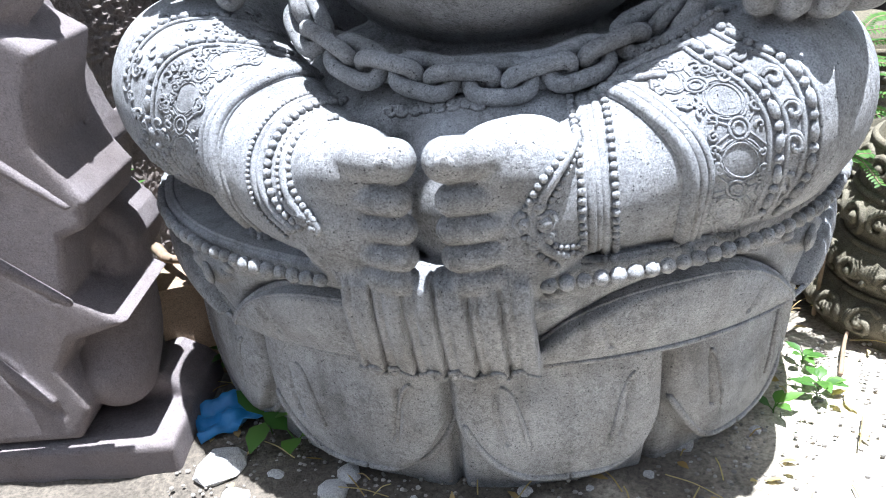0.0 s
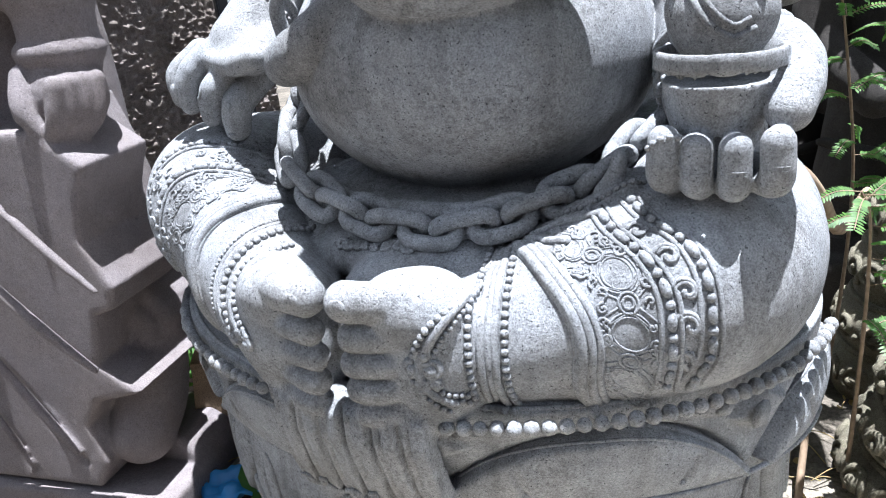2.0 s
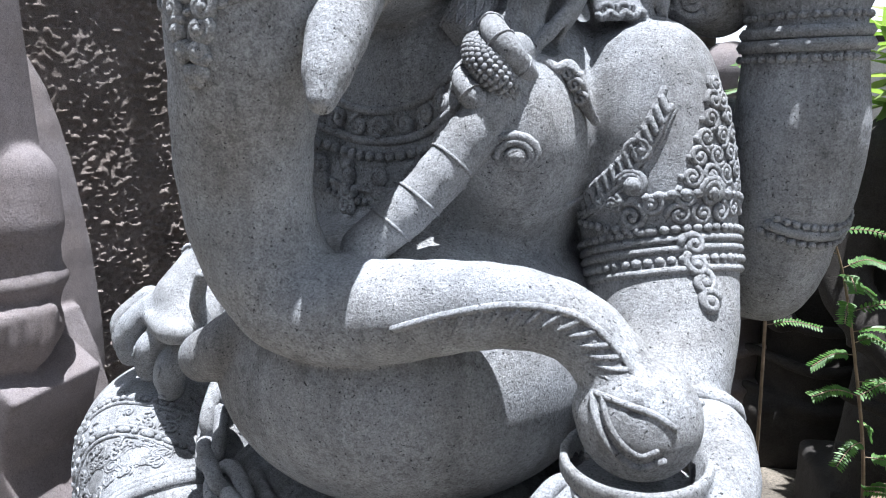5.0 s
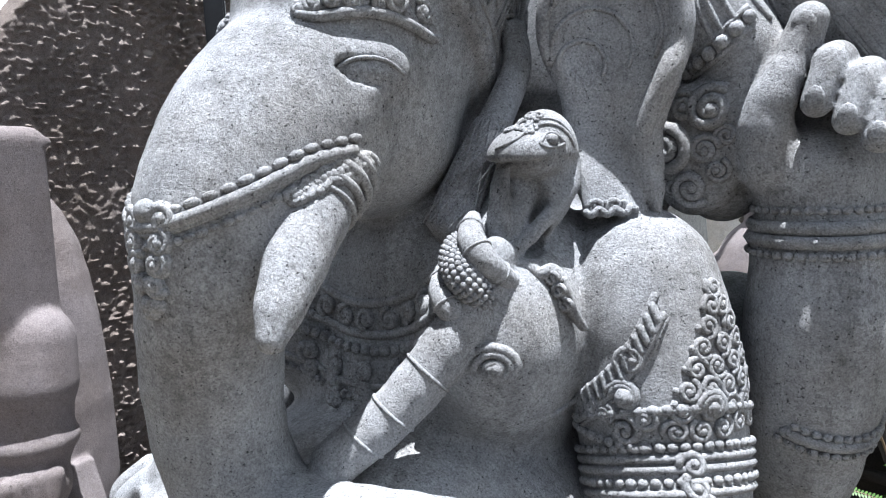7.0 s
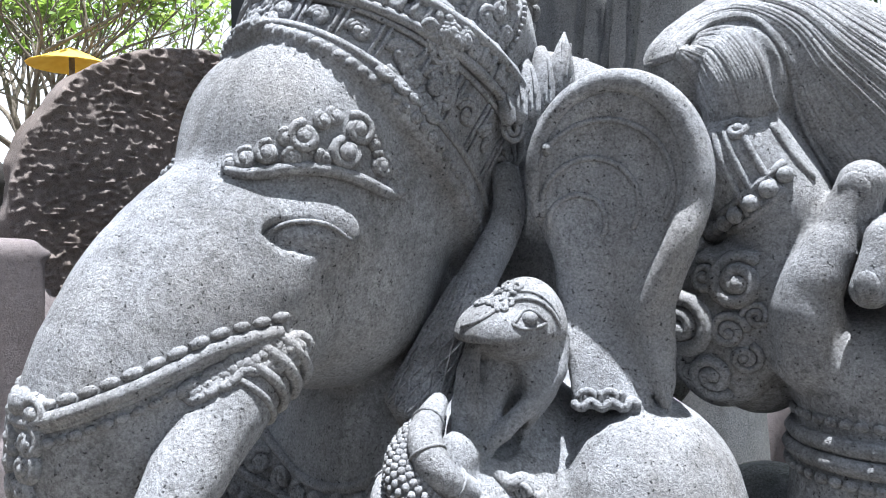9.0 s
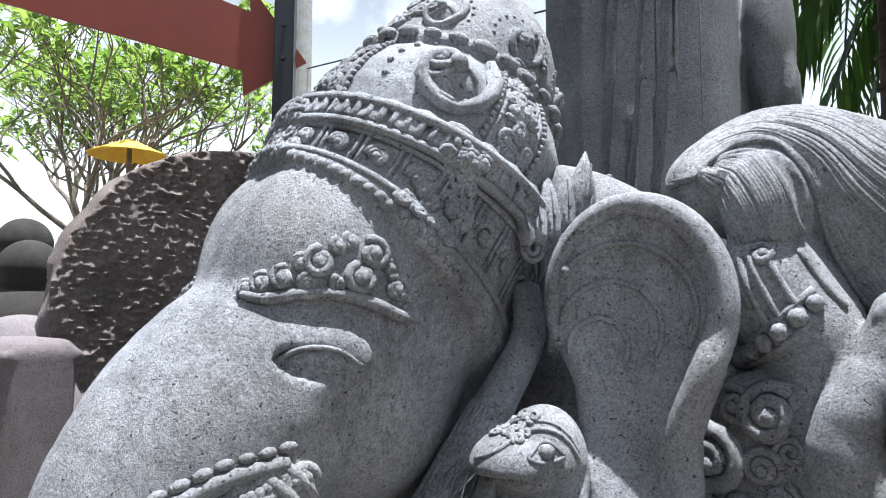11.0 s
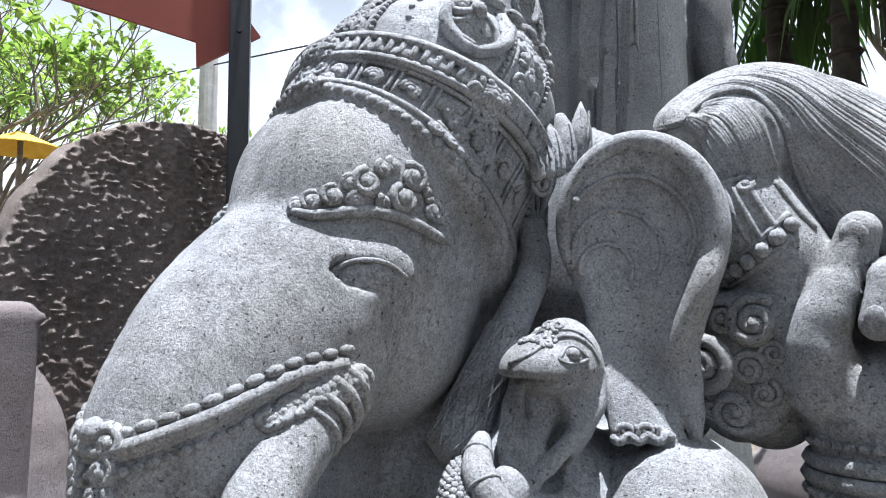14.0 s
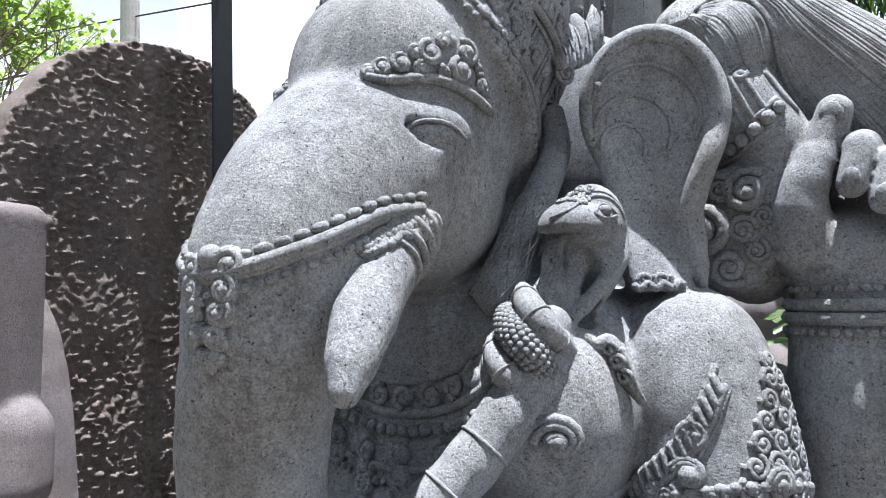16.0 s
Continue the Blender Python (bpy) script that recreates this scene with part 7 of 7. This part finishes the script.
def palm(x, y, h, seed, r=0.085):
    rnd = random.Random(seed)
    root = new("palm_tree", None)
    root.location = (x, y, 0)
    s = Soup()
    p = spline([(0, 0, -0.05), (0.05, 0.02, h * 0.4), (rnd.uniform(-0.15, 0.15), 0.08, h)], 14)
    s.cord(p, np.linspace(r * 1.15, r * 0.8, len(p)), 10)
    for k in range(2, len(p) - 1):
        a = np.linspace(0, 6.283, 12, endpoint=False)
        s.cord(p[k] + np.stack([np.cos(a), np.sin(a), 0 * a], -1) * r * 1.0, 0.016, 5, True)
    part("trunk", s.mesh("trunk"), M_PALMBARK, root, "ringed trunk, darkened as if against the light")
    lv = Soup()
    top = p[-1]
    for k in range(13):
        a = k * 2.4 + rnd.uniform(-0.2, 0.2)
        d = np.array([math.cos(a), math.sin(a), 0])
        lift = rnd.uniform(-0.1, 0.5)
        rib = spline([top, top + d * 0.7 + np.array([0, 0, 0.45 * lift + 0.2]), top + d * 1.35 + np.array([0, 0, lift * 0.6 - 0.1]), top + d * 1.75 + np.array([0, 0, lift * 0.4 - 0.75])], 9)
        lv.cord(rib, np.linspace(0.018, 0.006, len(rib)), 5)
        for i in range(8, len(rib)):
            t = rib[i] - rib[i - 1]
            for sd in (-1, 1):
                side = np.cross(t, (0, 0, 1)) * sd
                side /= np.linalg.norm(side) + 1e-9
                lv.leaf(rib[i], side * 0.7 + t / np.linalg.norm(t) * 0.6 + np.array([0, 0, -0.35]), (0, 0, 1), rnd.uniform(0.45, 0.7), 0.06, 0.2, 0.35)
    part("crown", lv.mesh("crown"), M_PALM, root, "drooping green fronds, darkened as if against the light")
    return tagged(root, "palm with a ringed trunk and drooping fronds", "palm", "palms behind the yard")


# frond green darkened to put the backlit look into the colour
M_PALM = leaf_mat("backlit_palm_leaf", (0.02, 0.05, 0.015), (0.06, 0.11, 0.03))
for x, y, h, k in ((0.76, 5.3, 5.0, 2), (1.13, 5.35, 5.4, 3), (1.27, 5.5, 5.6, 4), (2.0, 5.2, 5.2, 5), (0.40, 5.6, 4.30, 6), (1.75, 5.9, 4.5, 7)):
    palm(x, y, h, k)


# ---- feathery seedlings beside the statue ----
def feathery_plant(rows, seed, fronds, label, name="seedling"):
    rnd = random.Random(seed)
    root = new(name, None)
    base = np.array(rows[0], float)
    root.location = base
    stem = spline(np.array(rows, float) - base, 8)
    s = Soup()
    s.cord(stem, np.linspace(0.006, 0.002, len(stem)), 6)
    lv = Soup()
    for k in range(fronds):
        i = int(len(stem) * (0.35 + 0.64 * k / max(fronds - 1, 1)))
        i = min(i, len(stem) - 1)
        a = rnd.uniform(2.4, 6.0) if k % 2 else rnd.uniform(-0.8, 2.0)
        d = np.array([math.cos(a), math.sin(a) * 0.6 - 0.3, rnd.uniform(-0.1, 0.5)])
        L = rnd.uniform(0.08, 0.16)
        rib = spline([stem[i], stem[i] + d * L * 0.5, stem[i] + d * L + np.array([0, 0, -0.03])], 9)
        s.cord(rib, 0.0012, 5)
        for q in range(3, len(rib)):
            t = rib[q] - rib[q - 1]
            t /= np.linalg.norm(t)
            for sd in (-1, 1):
                side = np.cross(t, (0.1, -0.35, 0.95)) * sd
                lv.leaf(rib[q], side + t * 0.35, (0.1, -0.4, 0.9), rnd.uniform(0.014, 0.021), 0.0072, 0.1, 0.1)
    part("stem", s.mesh("stem"), M_STEM, root, "thin brown stem")
    part("foliage", lv.mesh("foliage"), M_FERN, root, "rows of small oval green leaflets")
    return tagged(root, label, "plant", "seedlings by the statue")


M_STEM = plain_mat("twig", (0.16, 0.11, 0.07), (0.30, 0.22, 0.15), 40.0, 0.85, 0.4, 0.002)
for rows, seed, fronds in (([(0.95, 2.02, 0.0), (0.96, 2.0, 0.40), (0.945, 1.98, 0.72), (0.90, 1.97, 1.0), (0.86, 1.95, 1.18), (0.82, 1.92, 1.30)], 3, 20), ([(0.92, 1.62, 0.0), (0.905, 1.60, 0.45), (0.88, 1.57, 0.72), (0.85, 1.55, 0.80)], 5, 14), ([(1.10, 1.98, 0.0), (1.06, 1.96, 0.6), (1.0, 1.95, 1.0), (0.95, 1.94, 1.26)], 8, 18), ([(0.76, 2.42, 0.0), (0.75, 2.40, 0.9), (0.72, 2.36, 1.5), (0.70, 2.35, 1.62)], 11, 14)):
    feathery_plant(rows, seed, fronds, "slender feathery-leaved seedling growing beside the statue")


def broad_weed(x, y, n, size, seed, h=0.03, label="small broad-leaved weed growing in the dirt"):
    rnd = random.Random(seed)
    lv = Soup()
    for k in range(n):
        a = k * 2.4 + rnd.uniform(-0.3, 0.3)
        d = np.array([math.cos(a), math.sin(a), rnd.uniform(0.15, 0.8)])
        b = np.array([0, 0, rnd.uniform(0.3, 1) * h])
        lv.cord(np.array([[0, 0, 0], b * 0.7, b + d * size * 0.2]), 0.0016, 5)
        lv.leaf(b + d * size * 0.2, d, (0, 0, 1), size * rnd.uniform(0.7, 1.2), size * 0.62, 0.2, 0.25)
    ob = part("weed", lv.mesh("weed"), M_FERN)
    ob.location = (x, y, 0)
    return tagged(ob, label, "plant", "weeds round the base")


for x, y, n, sz, k, h in ((-0.54, 1.30, 4, 0.10, 1, 0.06), (-0.47, 1.25, 3, 0.09, 2, 0.05), (0.79, 1.31, 8, 0.05, 3, 0.04), (0.80, 1.42, 6, 0.04, 4, 0.03), (0.66, 1.25, 4, 0.05, 5, 0.03), (-0.70, 1.55, 8, 0.05, 6, 0.10), (-0.98, 1.72, 10, 0.07, 7, 0.30), (-0.93, 1.66, 8, 0.06, 8, 0.42), (-0.95, 1.74, 8, 0.06, 17, 0.55), (0.86, 1.95, 10, 0.05, 9, 0.10), (0.95, 2.15, 12, 0.05, 10, 0.15), (0.90, 1.12, 6, 0.04, 11, 0.03)):
    broad_weed(x, y, n, sz, k, h)


dark_figure(0.62, 3.6, 1.75, 0.28, 9, M_PINK, "pale stone figure standing in the sunlit yard")


# ---- loose things on the ground ----
def stone_block():
    bm = bmesh.new()
    bmesh.ops.create_cube(bm, size=1.0, matrix=pose(0, 0, 0.15, 0, 8, 25) @ Matrix.Diagonal((0.17, 0.17, 0.30, 1)))
    bmesh.ops.subdivide_edges(bm, edges=bm.edges, cuts=6, use_grid_fill=True)
    for v in bm.verts:
        v.co += Vector(noise.noise_vector(v.co * 9)) * 0.010
    ob = part("stone_block", bm, M_BLOCK)
    for f in ob.data.polygons:
        f.use_smooth = False
    ob.location = (-0.80, 1.62, 0.0)
    return tagged(ob, "rough tan stone block standing on the ground", "stone block")


stone_block()


def rubble(name, x, y, size, seed, mat, label, flat=0.5, group="chips of stone"):
    bm = bmesh.new()
    bmesh.ops.create_icosphere(bm, subdivisions=2, radius=size)
    rnd = random.Random(seed)
    off = Vector((rnd.uniform(0, 9), rnd.uniform(0, 9), rnd.uniform(0, 9)))
    for v in bm.verts:
        v.co *= 1 + 0.5 * noise.noise(v.co / size * 0.9 + off)
        v.co.z = max(v.co.z * flat, -size * 0.2)
    ob = part(name, bm, mat)
    for f in ob.data.polygons:
        f.use_smooth = False
    ob.location = (x, y, size * 0.12)
    ob.rotation_euler = (0, 0, rnd.uniform(0, 6))
    return tagged(ob, label, "stone", group)


M_CHIP = stone_mat("pale_chip", (0.60, 0.60, 0.60), (0.42, 0.42, 0.42), (0.3, 0.28, 0.25), pit=0.4)
for x, y, sz, k in ((-0.64, 1.20, 0.055, 1), (-0.36, 1.10, 0.035, 2), (-0.33, 1.15, 0.03, 3), (0.43, 1.17, 0.024, 4), (0.06, 1.07, 0.016, 5), (-0.50, 1.16, 0.02, 6), (-0.58, 1.10, 0.035, 7), (0.20, 1.06, 0.012, 8), (0.33, 1.09, 0.012, 9), (-0.18, 1.06, 0.014, 10), (0.60, 1.20, 0.014, 12)):
    rubble("stone_chip", x, y, sz, k, M_CHIP, "pale broken chip of stone lying in the dirt")


def blue_scrap():
    bm = bmesh.new()
    bmesh.ops.create_grid(bm, x_segments=14, y_segments=10, size=0.5)
    for v in bm.verts:
        x, y = v.co.x, v.co.y
        v.co = Vector((x * 0.20, y * 0.12, 0.02 + 0.035 * noise.noise((x * 4, y * 4, 2)) + 0.02 * noise.noise((x * 11, y * 9, 5))))
    r = bmesh.ops.extrude_face_region(bm, geom=bm.faces[:])
    bmesh.ops.translate(bm, vec=(0, 0, -0.002), verts=[e for e in r["geom"] if isinstance(e, bmesh.types.BMVert)])
    ob = part("plastic_scrap", bm, plain_mat("blue_plastic", (0.02, 0.16, 0.42), (0.05, 0.26, 0.55), 12.0, 0.4, 0.3, 0.004))
    for f in ob.data.polygons:
        f.use_smooth = True
    ob.matrix_world = pose(-0.645, 1.37, 0.015, 8, -6, 25)
    return tagged(ob, "crumpled blue plastic scrap half buried in dirt", "plastic scrap")


blue_scrap()


def dry_litter():
    rnd = random.Random(4)
    s = Soup()
    for k in range(520):
        x, y = rnd.uniform(-0.75, 1.25), rnd.uniform(0.95, 2.6)
        if ((x - 0.0) / 0.70) ** 2 + ((y - 1.62) / 0.50) ** 2 < 1:
            continue
        if k % 3 == 0:
            a, L = rnd.uniform(0, 6.3), rnd.uniform(0.02, 0.12)
            p = np.array([x, y, 0.012])
            d = np.array([math.cos(a), math.sin(a), rnd.uniform(-0.05, 0.15)])
            s.cord(spline([p, p + d * L * 0.5 + np.array([0, 0, 0.008]), p + d * L], 4), 0.0016, 4)
        else:
            a = rnd.uniform(0, 6.3)
            s.leaf((x, y, 0.008), (math.cos(a), math.sin(a), rnd.uniform(0, 0.3)), (rnd.uniform(-0.5, 0.5), rnd.uniform(-0.5, 0.5), 1), rnd.uniform(0.015, 0.05), rnd.uniform(0.01, 0.025), 0.3, rnd.uniform(-0.3, 0.4))
    ob = part("leaf_litter", s.mesh("leaf_litter"), leaf_mat("dead_leaf", (0.30, 0.19, 0.08), (0.50, 0.40, 0.24), 0.8))
    tagged(ob, "dry brown leaves and straw scattered over the dirt", "litter", kind="stuff")
    g = Soup()
    for k in range(1400):
        x, y = rnd.uniform(-0.75, 1.0), rnd.uniform(0.92, 1.5)
        if ((x - 0.0) / 0.66) ** 2 + ((y - 1.62) / 0.45) ** 2 < 1:
            continue
        r = rnd.uniform(0.002, 0.007)
        g.bead((x, y, r * 0.4), (r, r * rnd.uniform(0.6, 1), r * 0.7), 5, 4)
    ob = part("gravel", g.mesh("gravel", False), plain_mat("grit", (0.16, 0.14, 0.12), (0.42, 0.40, 0.37), 30.0, 0.9, 0.3, 0.002, 0, 0.5))
    tagged(ob, "small grit and pebbles in the dirt", "gravel", kind="stuff")


dry_litter()


def fallen_branch(rows, r, label):
    s = Soup()
    p = spline(rows, 6)
    s.cord(p, np.linspace(r, r * 0.55, len(p)), 7)
    ob = part("fallen_branch", s.mesh("fallen_branch"), M_STEM)
    return tagged(ob, label, "branch", "fallen branches")


fallen_branch([(0.62, 1.42, 0.92), (0.72, 1.52, 0.85), (0.80, 1.66, 0.75), (0.90, 1.86, 0.60), (1.02, 2.1, 0.62)], 0.024, "pale dry branch leaning behind the statue")
fallen_branch([(0.86, 1.35, 0.015), (0.95, 1.50, 0.03), (1.08, 1.62, 0.05)], 0.006, "thin dry stick lying on the dirt")
fallen_branch([(-0.92, 1.78, 0.30), (-0.84, 1.66, 0.33), (-0.76, 1.58, 0.36)], 0.018, "broken weathered stick resting on the stone block")
fallen_branch([(0.80, 1.55, 0.01), (0.86, 1.80, 0.25), (0.90, 2.05, 0.50)], 0.010, "thin dry stick leaning against the carvings")


# ---- far things: sunshade, concrete post, cable, wall ----
def sunshade():
    root = new("sunshade", None)
    root.location = (-7.05, 5.0, 0)
    bm = bmesh.new()
    bmesh.ops.create_cone(bm, cap_ends=False, segments=16, radius1=0.46, radius2=0.02, depth=0.20, matrix=Matrix.Translation((0, 0, 3.92)))
    ob = part("canopy", bm, plain_mat("yellow_cloth", (0.75, 0.42, 0.03), (0.90, 0.60, 0.08), 6.0, 0.8, 0.1), root, "yellow cloth canopy")
    sol = ob.modifiers.new("thick", "SOLIDIFY")
    sol.thickness = 0.012
    bm = bmesh.new()
    bmesh.ops.create_cone(bm, cap_ends=True, segments=12, radius1=0.03, radius2=0.03, depth=3.98, matrix=Matrix.Translation((0, 0, 1.99)))
    part("pole", bm, M_BARK, root)
    return tagged(root, "yellow cloth garden sunshade on a pole", "sunshade")


sunshade()


def concrete_post():
    bm = bmesh.new()
    bmesh.ops.create_cone(bm, cap_ends=True, segments=16, radius1=0.16, radius2=0.11, depth=8.0, matrix=Matrix.Translation((0, 0, 4.0)))
    ob = part("utility_post", bm, M_CHIP)
    ob.location = (-7.0, 7.6, 0)
    tagged(ob, "weathered grey concrete utility post", "post")
    s = Soup()
    s.cord(spline([(-16, 9.0, 6.6), (-7.0, 7.6, 5.6), (4, 6.5, 4.6)], 12), 0.012, 5)
    return tagged(part("cable", s.mesh("cable"), M_POLE), "thin black overhead cable", "cable")


concrete_post()


def yard_wall(x, y, rz, w, h, label, mat=None):
    root = new("yard_wall", None)
    root.matrix_world = pose(x, y, 0, 0, 0, rz)
    bm = bmesh.new()
    bmesh.ops.create_cube(bm, size=1.0, matrix=Matrix.Translation((0, 0, h / 2)) @ Matrix.Diagonal((w, 0.18, h, 1)))
    part("wall", bm, mat or M_CHIP, root)
    bm = bmesh.new()
    bmesh.ops.create_cube(bm, size=1.0, matrix=Matrix.Translation((0, 0, h + 0.04)) @ Matrix.Diagonal((w + 0.06, 0.26, 0.08, 1)))
    part("coping", bm, M_DARK, root)
    return tagged(root, label, "wall", kind="structure")


# first wall is unseen, added behind the camera to hold back skylight
yard_wall(0.0, -3.4, 0, 16, 4.2, "unseen dark wall added behind the camera to block skylight", M_DARK)
yard_wall(-7.5, 11.5, 8, 16, 2.2, "pale rendered yard wall with a dark coping")
yard_wall(4.5, 9.5, -20, 10, 1.8, "pale rendered yard wall with a dark coping")
